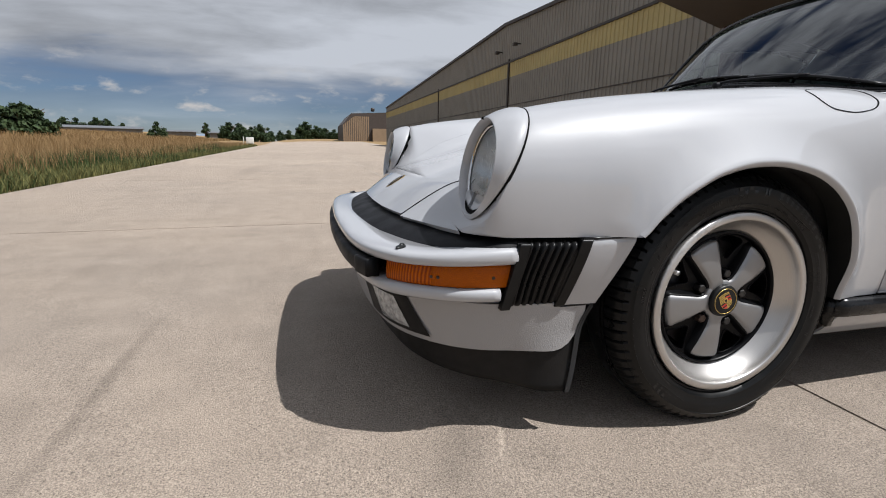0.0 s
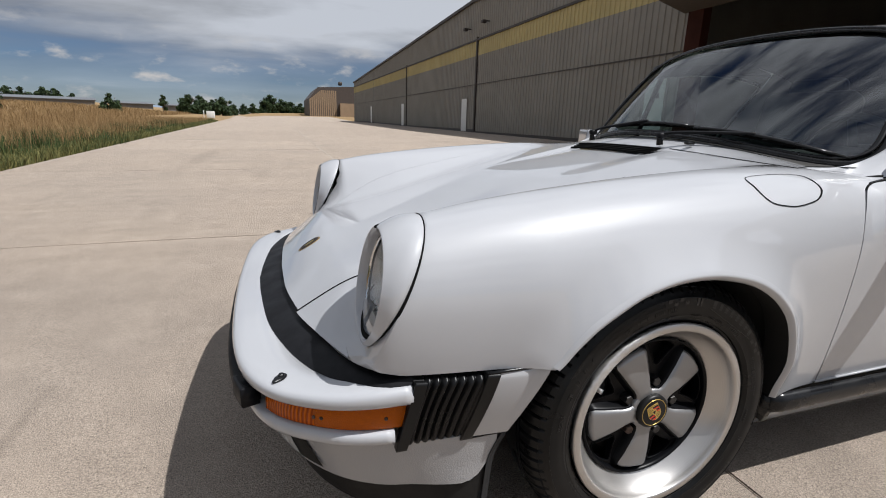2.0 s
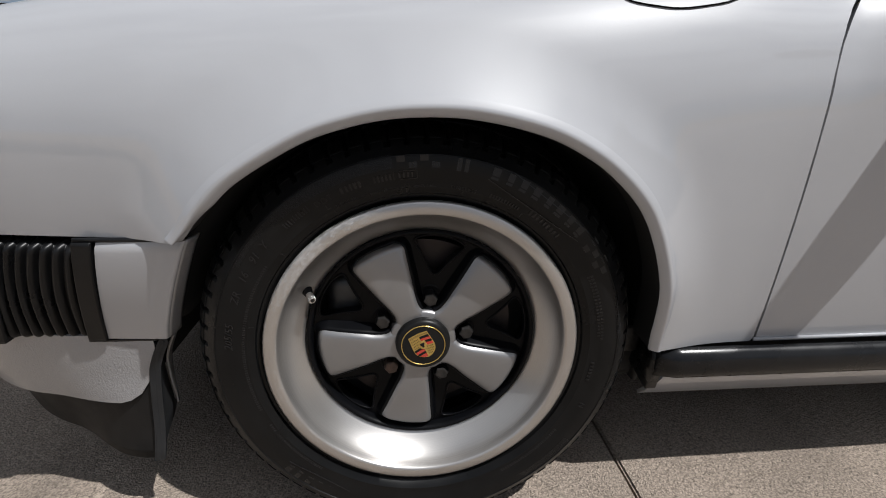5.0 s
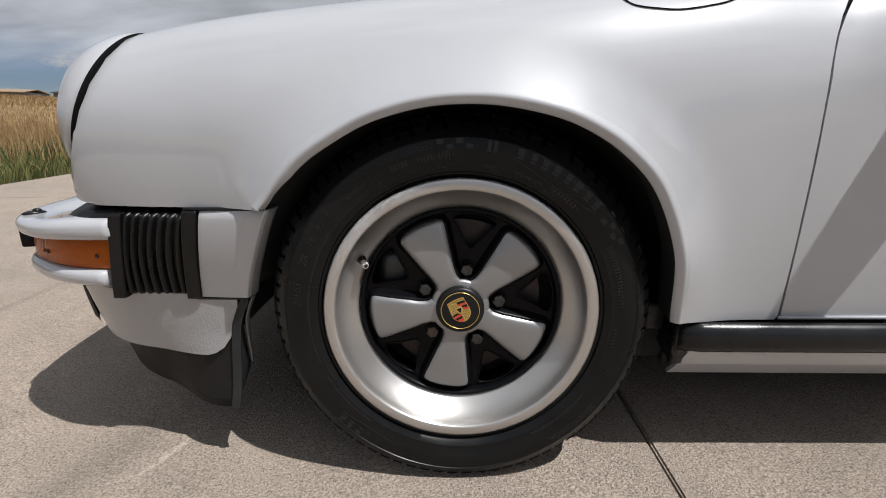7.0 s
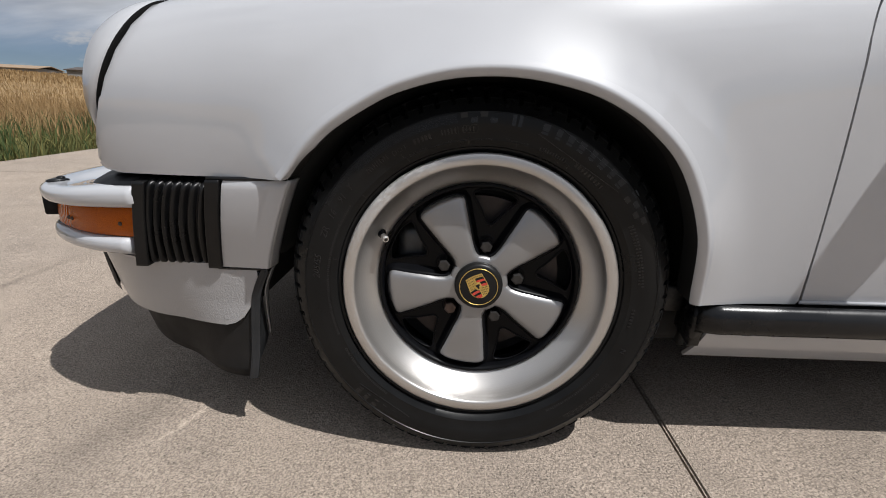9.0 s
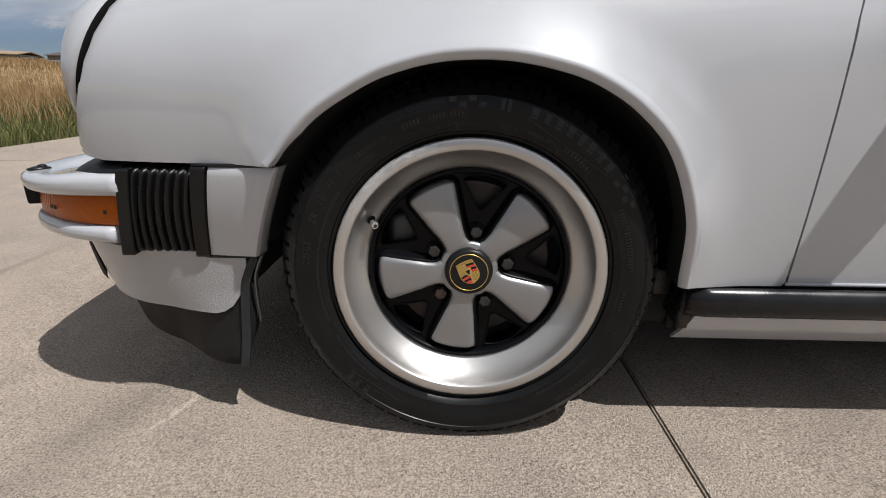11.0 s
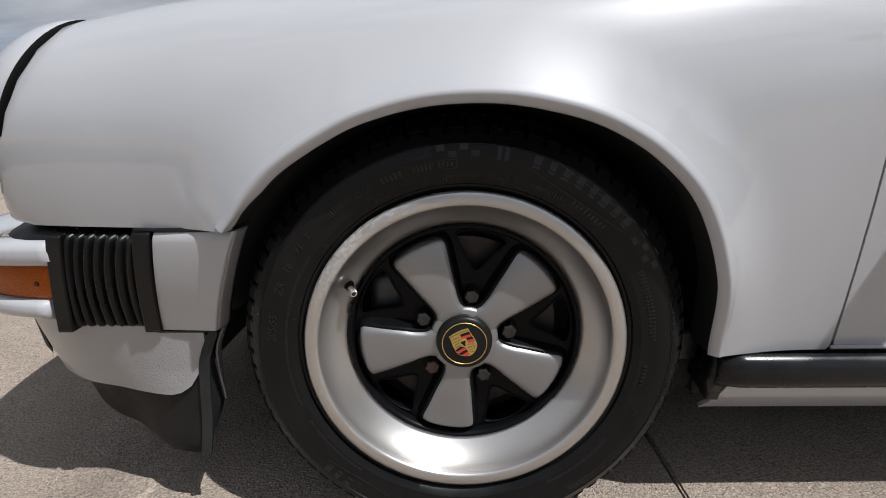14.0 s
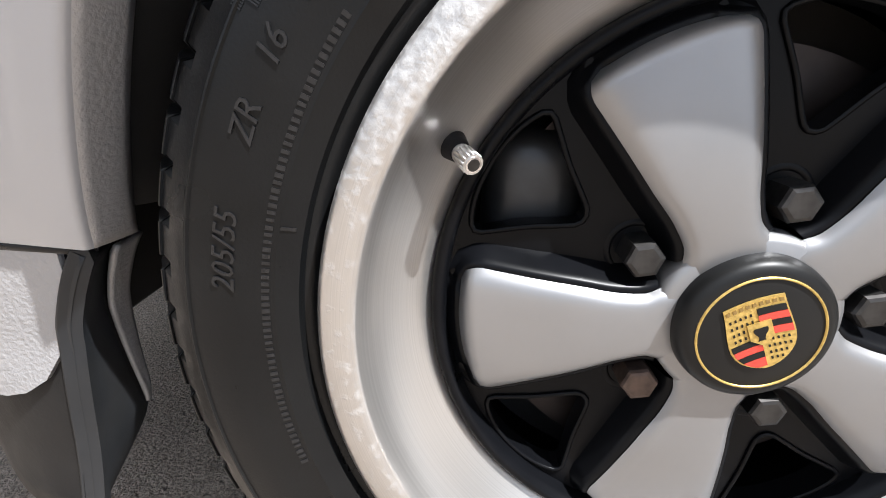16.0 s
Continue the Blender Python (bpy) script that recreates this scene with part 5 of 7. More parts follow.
def rim_material():
    """Polished alloy, turned in fine rings, its outer lip eaten by chalky patches."""
    m = material("polished turned rim alloy", (0.41, 0.392, 0.38), 0.43, metal=0.85)
    n, l = m.node_tree.nodes, m.node_tree.links
    b = n["Principled BSDF"]
    tc = n.new("ShaderNodeTexCoord")
    flat = n.new("ShaderNodeVectorMath")
    flat.operation = "MULTIPLY"
    flat.inputs[1].default_value = (1, 0, 1)
    l.new(tc.outputs["Object"], flat.inputs[0])
    rad = n.new("ShaderNodeVectorMath")
    rad.operation = "LENGTH"
    l.new(flat.outputs[0], rad.inputs[0])
    lip = n.new("ShaderNodeMapRange")
    lip.inputs["From Min"].default_value = 0.2015
    lip.inputs["From Max"].default_value = 0.2045
    l.new(rad.outputs["Value"], lip.inputs["Value"])
    big = n.new("ShaderNodeTexNoise")
    big.inputs["Scale"].default_value = 11
    big.inputs["Detail"].default_value = 3
    fine = n.new("ShaderNodeTexNoise")
    fine.inputs["Scale"].default_value = 210
    fine.inputs["Detail"].default_value = 5
    for q in (big, fine):
        l.new(tc.outputs["Object"], q.inputs["Vector"])
    add = n.new("ShaderNodeMath")
    add.operation = "MULTIPLY_ADD"
    add.inputs[1].default_value = 0.7
    l.new(big.outputs["Fac"], add.inputs[0])
    l.new(fine.outputs["Fac"], add.inputs[2])
    patch = n.new("ShaderNodeMapRange")
    patch.inputs["From Min"].default_value = 0.94
    patch.inputs["From Max"].default_value = 1.36
    sep = n.new("ShaderNodeSeparateXYZ")
    l.new(tc.outputs["Object"], sep.inputs[0])
    lean = n.new("ShaderNodeMath")
    lean.operation = "MULTIPLY_ADD"
    lean.inputs[1].default_value = -0.7
    l.new(sep.outputs["X"], lean.inputs[0])
    l.new(add.outputs[0], lean.inputs[2])
    l.new(lean.outputs[0], patch.inputs["Value"])
    both = n.new("ShaderNodeMath")
    both.operation = "MULTIPLY"
    l.new(patch.outputs[0], both.inputs[0])
    l.new(lip.outputs[0], both.inputs[1])
    ring = n.new("ShaderNodeTexNoise")
    ring.noise_dimensions = "1D"
    ring.inputs["Scale"].default_value = 1800
    l.new(rad.outputs["Value"], ring.inputs["W"])
    tone = n.new("ShaderNodeMapRange")
    tone.inputs["From Min"].default_value = 0.3
    tone.inputs["From Max"].default_value = 0.7
    tone.inputs["To Min"].default_value = 0.47
    tone.inputs["To Max"].default_value = 0.52
    l.new(ring.outputs["Fac"], tone.inputs["Value"])
    warm = n.new("ShaderNodeMix")
    warm.data_type, warm.blend_type = "RGBA", "MULTIPLY"
    warm.inputs["Factor"].default_value = 1
    warm.inputs["A"].default_value = (1.0, 0.965, 0.93, 1)
    l.new(tone.outputs[0], warm.inputs["B"])
    mix = n.new("ShaderNodeMix")
    mix.data_type = "RGBA"
    mix.inputs["B"].default_value = (0.52, 0.515, 0.51, 1)
    l.new(both.outputs[0], mix.inputs["Factor"])
    l.new(warm.outputs["Result"], mix.inputs["A"])
    l.new(mix.outputs["Result"], b.inputs["Base Color"])
    rough = n.new("ShaderNodeMapRange")
    rough.inputs["To Min"].default_value = 0.33
    rough.inputs["To Max"].default_value = 0.6
    l.new(both.outputs[0], rough.inputs["Value"])
    l.new(rough.outputs[0], b.inputs["Roughness"])
    metal = n.new("ShaderNodeMapRange")
    metal.inputs["To Min"].default_value = 0.85
    metal.inputs["To Max"].default_value = 0.4
    l.new(both.outputs[0], metal.inputs["Value"])
    l.new(metal.outputs[0], b.inputs["Metallic"])
    bp = n.new("ShaderNodeBump")
    bp.inputs["Distance"].default_value = 0.0003
    l.new(both.outputs[0], bp.inputs["Height"])
    l.new(bp.outputs[0], b.inputs["Normal"])
    return m


M_RIM = rim_material()
RIM = [(0.2145, -0.735), (0.2190, -0.745), (0.2209, -0.7520), (0.2202, -0.7563), (0.2172, -0.7584), (0.2060, -0.7588), (0.2034, -0.7580), (0.2016, -0.7552), (0.2004, -0.7490), (0.1965, -0.7395), (0.1900, -0.7300), (0.1840, -0.7228),
       (0.1780, -0.7165), (0.1722, -0.7112), (0.1692, -0.7083), (0.1678, -0.7055), (0.1675, -0.690)]
part("rim", revolve(RIM, 160), M_RIM, wheel, "polished alloy rim lip with oxidised patches")
part("barrel", revolve([(0.166, -0.698), (0.172, -0.68), (0.175, -0.62), (0.20, -0.60)], 96), M_WHEELBLACK, wheel)
part("black_ring", revolve([(0.1695, -0.7075), (0.1688, -0.7125), (0.1662, -0.7152), (0.1630, -0.7140), (0.1608, -0.7080), (0.1600, -0.698)], 128), M_WHEELBLACK, wheel)

FACE_Y = -0.7005
LUG = [80.6 - 72 * i for i in range(5)]
# pierced black face
bm = bmesh.new()


def loop(pts):
    vs = [bm.verts.new(p) for p in pts]
    return [bm.edges.new((vs[i], vs[(i + 1) % len(vs)])) for i in range(len(vs))]


edges = loop([polar(0.164, 3 * i, FACE_Y) for i in range(120)])
HOLES = []
for a in LUG:
    tri = [(0.1015, -3.0), (0.1000, 0.0), (0.1015, 3.0), (0.124, 9.0), (0.142, 13.0), (0.1500, 14.2), (0.1545, 12.6), (0.1580, 7.0), (0.1590, 0.0), (0.1580, -7.0), (0.1545, -12.6), (0.1500, -14.2), (0.142, -13.0), (0.124, -9.0)]
    h = curve_through([polar(r, a + d, FACE_Y) for r, d in tri], 48, closed=True)
    HOLES.append(h)
    edges += loop(h)
bmesh.ops.triangle_fill(bm, use_beauty=True, use_dissolve=False, edges=edges)
bmesh.ops.recalc_face_normals(bm, faces=bm.faces[:])
if bm.faces[:][0].normal.y > 0:
    flip(bm)
bm.normal_update()
thicken(bm, 0.016)
part("wheel_face", bm, M_WHEELBLACK, wheel, "satin black pierced wheel face", smooth=False)
for h in HOLES:
    part("opening_rim", sweep([p + Vector((0, -0.0008, 0)) for p in h], round_profile(0.0016, 0.0012, 8), closed=True, up=Vector((0, 1, 0))), M_WHEELBLACK, wheel)

# satin petals
HALF = table([(0.030, 0.0225), (0.042, 0.0222), (0.0526, 0.0192), (0.065, 0.0205), (0.085, 0.0255), (0.115, 0.0325), (0.153, 0.0415)])


def petal_f(u, v):
    r = 0.030 + (0.1535 - 0.030) * u
    s = v * 2 - 1
    hw = HALF(r)
    c = clamp((r - 0.1395) / 0.014)
    hw -= 0.0125 * (1 - math.sqrt(max(0.0, 1 - c * c)))
    e = abs(s) ** 9
    fall = 0.0045 * e + 0.009 * clamp((u - 0.94) / 0.06) ** 2
    dome = 0.0035 * math.sin(math.pi * clamp((r - 0.03) / 0.13)) + 0.0015 * (1 - s * s)
    return Vector((r - 0.0035 * s * s * u * u, -0.7215 - dome + fall + 0.005 * u * u, s * hw))


petal_mesh = None
for i in range(5):
    if petal_mesh is None:
        bm = grid(40, 25, petal_f)
        bmesh.ops.recalc_face_normals(bm, faces=bm.faces[:])
        if sum(f.normal.y for f in bm.faces) > 0:
            flip(bm)
        ob = part("petal", bm, M_PETAL, wheel, "satin silver wheel petal")
        petal_mesh = ob.data
    else:
        ob = new("petal", petal_mesh)
        ob.parent = wheel
        ob["label"] = "satin silver wheel petal"
    ob.rotation_euler = (0, -radians(116.3 - 72 * i), 0)

# black flanks that carry each petal out of the wheel face


def flank_loop(grow, y):
    """The petal's outline, a little larger, at a depth."""
    out = []
    for u, v in [(k / 24, 1.0) for k in range(3, 25)] + [(1.0, 1 - k / 12) for k in range(1, 13)] + [(k / 24, 0.0) for k in range(23, 2, -1)]:
        p = petal_f(u, v)
        side_ = 1 if v > 0.5 else -1 if v < 0.5 else 0
        tip = clamp((u - 0.9) / 0.1)
        out.append((Vector((p.x + grow * tip, 0, p.z + grow * side_ * (1 - 0.45 * tip))), p.y + y))
    return out


flank_mesh = None
for i in range(5):
    if flank_mesh is None:
        bm = bmesh.new()
        rows = []
        for grow, dy, floor_ in ((-0.0015, 0.0012, 0.0), (0.0012, 0.0004, 0.0), (0.0034, 0.0018, 0.0), (0.0050, 0.0050, 0.0), (0.0075, 0.0, 0.6), (0.0105, 0.0, 1.0)):
            rows.append([bm.verts.new((q.x, y * (1 - floor_) + (FACE_Y + 0.001) * floor_, q.z)) for q, y in flank_loop(grow, dy)])
        for p, q in zip(rows, rows[1:]):
            for k in range(len(p) - 1):
                bm.faces.new((p[k], p[k + 1], q[k + 1], q[k]))
        bmesh.ops.recalc_face_normals(bm, faces=bm.faces[:])
        ob = part("petal_flank", bm, M_WHEELBLACK, wheel)
        flank_mesh = ob.data
    else:
        ob = new("petal_flank", flank_mesh)
        ob.parent = wheel
    ob.rotation_euler = (0, -radians(116.3 - 72 * i), 0)

part("hub_boss", revolve([(0.030, -0.7225), (0.0455, -0.7225), (0.0490, -0.7200), (0.0500, -0.702)], 72), M_PETAL, wheel)
# wheel nuts
nut_mesh = None
for i, a in enumerate(LUG):
    if nut_mesh is None:
        bm = bmesh.new()
        rings = []
        for r, y, n6 in ((0.0124, -0.6985, 0), (0.0108, -0.7000, 1), (0.0108, -0.7175, 1), (0.0098, -0.7193, 1), (0.0076, -0.7200, 1)):
            rings.append([bm.verts.new(polar(r, 60 * k + 12, y)) for k in range(6)])
        for p, q in zip(rings, rings[1:]):
            for k in range(6):
                bm.faces.new((p[k], p[(k + 1) % 6], q[(k + 1) % 6], q[k]))
        bm.faces.new(rings[-1])
        bmesh.ops.recalc_face_normals(bm, faces=bm.faces[:])
        ob = part("wheel_nut", bm, M_NUT, wheel, smooth=False)
        nut_mesh = ob.data
    else:
        ob = new("wheel_nut", nut_mesh if i != 3 else nut_mesh.copy())
        ob.parent = wheel
        if i == 3:
            ob.data.materials[0] = M_RUSTNUT
            ob["label"] = "brown worn wheel nut"
    ob.location = polar(0.0655, a, 0)
    # cup round the nut
    part("nut_seat", revolve([(0.0130, -0.7003), (0.0150, -0.7020), (0.0175, -0.7003)], 24, centre=polar(0.0655, a, 0)), M_WHEELBLACK, wheel)

# centre cap with a heraldic badge in plain shapes
part("centre_cap", revolve([(0.0405, -0.716), (0.0403, -0.7255), (0.0392, -0.7307), (0.0368, -0.7333), (0.0335, -0.7343), (0.0001, -0.7345)], 72), M_BLACKENAMEL, wheel, "black centre cap")
part("cap_ring", revolve([(0.0322, -0.7341), (0.0319, -0.7350), (0.0311, -0.7351), (0.0308, -0.7341)], 72), M_GOLD, wheel, "gold ring")
CAP_TURN = radians(26)


def on_cap(x, z, y):
    c, s = math.cos(CAP_TURN), math.sin(CAP_TURN)
    z += 0.0016 * (1 - (x / 0.0124) ** 2)
    x, z = x * 1.33, z * 1.18
    return Vector((c * x - s * z, y, s * x + c * z))


def shield_x(z):
    """Half width of the badge at a height."""
    if z > -0.002:
        return 0.0117 + 0.0006 * math.cos((z + 0.002) / 0.0185 * math.pi)
    return 0.0123 * max(0.0, 1 - ((-0.002 - z) / 0.0165) ** 2.1) ** 0.62


def badge_piece(name, x0f, x1f, z0, z1, mat, y, k=10, label=""):
    def f(u, v):
        z = z0 + (z1 - z0) * v
        x0, x1 = x0f(z), x1f(z)
        return on_cap(x0 + (x1 - x0) * u, z, y)

    bm = grid(9, k, f)
    bmesh.ops.recalc_face_normals(bm, faces=bm.faces[:])
    if bm.faces[:][0].normal.y > 0:
        flip(bm)
    bm.normal_update()
    thicken(bm, 0.0006)
    part(name, bm, mat, wheel, label, smooth=False)


BY_ = -0.7353
badge_piece("badge_shield", lambda z: -shield_x(z), lambda z: shield_x(z), -0.0183, 0.0165, M_GOLD, BY_, 30)
for z0, z1, mt in ((0.0088, 0.0119, M_BLACKENAMEL), (0.0052, 0.0086, M_RED), (0.0020, 0.0050, M_BLACKENAMEL), (-0.0018, 0.0018, M_RED)):
    badge_piece("badge_bar", lambda z: 0.0004, lambda z: shield_x(z) - 0.0007, z0, z1, mt, BY_ - 0.0005)
for z0, z1, mt in ((-0.0052, -0.0024, M_BLACKENAMEL), (-0.0088, -0.0054, M_RED), (-0.0120, -0.0090, M_BLACKENAMEL), (-0.0168, -0.0122, M_RED)):
    badge_piece("badge_bar", lambda z: -shield_x(z) + 0.0007, lambda z: -0.0004, z0, z1, mt, BY_ - 0.0005)
badge_piece("badge_centre", lambda z: -0.0044 * min(1, max(0.1, (z + 0.0062) / 0.004)), lambda z: 0.0044 * min(1, max(0.1, (z + 0.0062) / 0.004)), -0.0060, 0.0058, M_GOLD, BY_ - 0.0010)
badge_piece("badge_figure", lambda z: -0.0020 - 0.0007 * math.sin(z * 900), lambda z: 0.0018 + 0.0009 * math.sin(z * 700), -0.0032, 0.0030, M_BLACKENAMEL, BY_ - 0.0013)
for k in range(9):
    x = -0.0096 + 0.0024 * k
    badge_piece("badge_mark", lambda z_, x=x: x - 0.0007, lambda z_, x=x: x + 0.0007, 0.0133, 0.0150, M_BRASS, BY_ - 0.0004, 2)
for sx, z0 in ((-1, 0.0098), (-1, 0.0064), (-1, 0.0030), (-1, -0.0002), (1, -0.0042), (1, -0.0076), (1, -0.0108), (1, -0.0138)):
    for k in range(5):
        x = sx * (0.0020 + 0.0019 * k + (0.0009 if abs(z0) < 0.005 else 0.0) * 2)
        if abs(x) < shield_x(z0) - 0.0014:
            badge_piece("badge_mark", lambda z_, x=x: x - 0.00035, lambda z_, x=x: x + 0.00035, z0 - 0.0006, z0 + 0.0006, M_BLACKENAMEL, BY_ - 0.0004, 2)

# valve
va = 152.5
p0, p1, p2 = polar(0.1825, va, -0.7200), polar(0.1772, va, -0.7295), polar(0.1705, va, -0.7410)


def rod(a, b, ra, rb, n=20):
    a, b = Vector(a), Vector(b)
    t = (b - a).normalized()
    s = t.orthogonal().normalized()
    u = t.cross(s)
    m = bmesh.new()
    la = [m.verts.new(a + (s * math.cos(2 * math.pi * i / n) + u * math.sin(2 * math.pi * i / n)) * ra) for i in range(n)]
    lb = [m.verts.new(b + (s * math.cos(2 * math.pi * i / n) + u * math.sin(2 * math.pi * i / n)) * rb) for i in range(n)]
    for i in range(n):
        m.faces.new((la[i], la[(i + 1) % n], lb[(i + 1) % n], lb[i]))
    m.faces.new(la[::-1])
    m.faces.new(lb)
    bmesh.ops.recalc_face_normals(m, faces=m.faces[:])
    for e in m.edges:
        if len(e.link_faces) == 2 and e.calc_face_angle(0) > 0.7:
            e.smooth = False
    return m


part("valve_stem", rod(p0 + (p0 - p1) * 0.3, p1, 0.0085, 0.0052), M_RUBBER, wheel)
part("valve_cap", rod(p1 - (p2 - p1) * 0.1, p2, 0.0048, 0.0050, 14), M_ALU, wheel, "knurled aluminium valve cap")
va_dir = (p2 - p1).normalized()
for k in range(14):
    q = p1.lerp(p2, 0.25)
    t_ = 2 * math.pi * k / 14
    o_ = va_dir.orthogonal().normalized()
    o_ = (o_ * math.cos(t_) + va_dir.cross(o_) * math.sin(t_)) * 0.0049
    part("knurl", rod(q + o_, q.lerp(p2, 0.95) + o_, 0.0005, 0.0005, 6), M_ALU, wheel)
part("cap_end", rod(p2 - va_dir * 0.001, p2 + va_dir * 0.0006, 0.0044, 0.0040, 14), M_CHROME, wheel)
part("cap_recess", rod(p2, p2 + va_dir * 0.0008, 0.0030, 0.0030, 14), M_NUT, wheel)

# brake and hub behind the openings
part("brake_disc", revolve([(0.06, -0.650), (0.141, -0.650), (0.141, -0.668), (0.06, -0.668)], 72), M_DISC, wheel, smooth=False)
cal = box(-0.112, -0.655, 0.040, 0.062, 0.05, 0.10, 0.020, 5)
part("brake_caliper", cal, M_CALIPER, wheel)
part("hub", revolve([(0.0001, -0.685), (0.058, -0.685), (0.066, -0.68), (0.066, -0.655)], 48), M_DISC, wheel)
part("back_plate", revolve([(0.0001, -0.645), (0.168, -0.645)], 64), M_DARK, wheel)

# lettering moulded on the sidewall


def sidewall_y(r):
    for (r0, y0), (r1, y1) in zip(TYRE, TYRE[1:]):
        if r0 <= r <= r1 and y0 < -0.70:
            return y0 + (y1 - y0) * (r - r0) / (r1 - r0)
    return -0.789


def round_text(body, size, r, centre_deg, lift=0.0010, spacing=1.0, slant=0.0):
    """Words bent round the wheel, their feet towards the hub."""
    cu = bpy.data.curves.new("lettering", "FONT")
    cu.body = body
    cu.size = size
    cu.shear = slant
    cu.space_character = spacing
    cu.resolution_u = 2
    cu.extrude = 0.0
    ob = bpy.data.objects.new("lettering_source", cu)
    scene.collection.objects.link(ob)
    bpy.context.view_layer.update()
    me = bpy.data.meshes.new_from_object(ob.evaluated_get(bpy.context.evaluated_depsgraph_get()))
    bpy.data.objects.remove(ob)
    bm_ = bmesh.new()
    bm_.from_mesh(me)
    bpy.data.meshes.remove(me)
    xs = [v.co.x for v in bm_.verts]
    w = max(xs) + min(xs)
    for v in bm_.verts:
        rr = r + v.co.y
        t = radians(centre_deg) - (v.co.x - w / 2) / r
        v.co = Vector((rr * math.cos(t), sidewall_y(rr) - lift, rr * math.sin(t)))
    bm_.normal_update()
    flip_ = sum(f.normal.y for f in bm_.faces) > 0
    if flip_:
        flip(bm_)
    ext = bmesh.ops.extrude_edge_only(bm_, edges=[e for e in bm_.edges if e.is_boundary])
    for g in ext["geom"]:
        if isinstance(g, bmesh.types.BMVert):
            g.co.y += lift * 1.6
    part("sidewall_lettering", bm_, M_LETTER, wheel, smooth=False)


FINE = bmesh.new()


def arc_bars(r, h, a0, a1, count, fill=0.7, lift=0.0011, seed=1):
    """Raised bars that stand in for writing that cannot be made out; the finest ones are gathered in one mesh."""
    rnd = random.Random(seed)
    bm_ = bmesh.new()
    if 1 < count <= 16:
        for i in range(count):
            c0 = a0 + (a1 - a0) * i / count
            arc_bars(r, h, c0, c0 + (a1 - a0) / count * fill * rnd.uniform(0.7, 1.0), 1, 1.0, lift, seed)
        return
    for i in range(count):
        c0 = a0 + (a1 - a0) * i / count
        wdt = (a1 - a0) / count * fill * rnd.uniform(0.7, 1.0)
        vs = []
        for d, rr in ((0, r), (wdt, r), (wdt, r + h), (0, r + h)):
            vs.append(bm_.verts.new(polar(rr, c0 + d, sidewall_y(rr) - lift)))
        bm_.faces.new(vs)
    bm_.normal_update()
    if sum(f.normal.y for f in bm_.faces) > 0:
        flip(bm_)
    ext = bmesh.ops.extrude_edge_only(bm_, edges=[e for e in bm_.edges if e.is_boundary])
    for g in ext["geom"]:
        if isinstance(g, bmesh.types.BMVert):
            g.co.y += lift * 1.6
    if count > 16:
        me = bpy.data.meshes.new("fine_bars")
        bm_.to_mesh(me)
        bm_.free()
        FINE.from_mesh(me)
        bpy.data.meshes.remove(me)
    else:
        part("sidewall_bar", bm_, M_LETTER, wheel, smooth=False)


round_text("205/55", 0.0142, 0.2565, 171.5, spacing=0.98, slant=0.25)
round_text("ZR", 0.0142, 0.2565, 158.8, spacing=1.0, slant=0.25)
round_text("16", 0.0142, 0.2565, 151.6, spacing=1.0, slant=0.25)
round_text("91", 0.0142, 0.2565, 145.2, spacing=1.0, slant=0.25)
round_text("Y", 0.0142, 0.2565, 140.2, slant=0.25)
arc_bars(0.2530, 0.0075, 124.2, 133.2, 10, 0.62, seed=3)
round_text("DOT", 0.0108, 0.2515, 119.5, spacing=1.1)
arc_bars(0.2520, 0.0080, 108.2, 114.8, 5, 0.6, seed=2)
arc_bars(0.2515, 0.0080, 99.8, 105.4, 5, 0.6, seed=12)
arc_bars(0.2525, 0.0065, 93.8, 98.4, 4, 0.6, seed=13)
# raised oval round the last group
for r_, h_ in ((0.2503, 0.0008), (0.2607, 0.0008)):
    arc_bars(r_, h_, 92.8, 99.0, 1, 1.0, 0.0008)
for a_ in (92.6, 99.0):
    arc_bars(0.2507, 0.0104, a_, a_ + 0.22, 1, 1.0, 0.0008)
# small warning triangle
arc_bars(0.2420, 0.0010, 119.0, 120.8, 1, 1.0, 0.0009)
arc_bars(0.2432, 0.0055, 119.6, 120.2, 1, 1.0, 0.0009)
round_text("DANGER:", 0.0062, 0.2385, 114.0, spacing=1.15)
round_text('DO NOT USE ON 16.5" DIAMETER RIMS.', 0.0047, 0.2385, 98.0, 0.0005, 1.08)
round_text("TUBELESS", 0.0066, 0.2385, 79.0, spacing=1.25)
arc_bars(0.2390, 0.0052, 60.8, 71.2, 11, 0.6, seed=4)
arc_bars(0.2420, 0.0062, 45.0, 58.0, 9, 0.75, 0.0008, seed=14)
arc_bars(0.2420, 0.0034, 146, 200, 66, 0.62, 0.0004, seed=5)
arc_bars(0.2420, 0.0034, 206, 232, 30, 0.62, 0.0004, seed=6)
# short radial ticks at the bead
for a_ in (118.4, 95.8, 78.6, 58.6, 140.0, 168.0):
    arc_bars(0.2330, 0.0060, a_, a_ + 0.5, 1, 1.0, 0.0006)
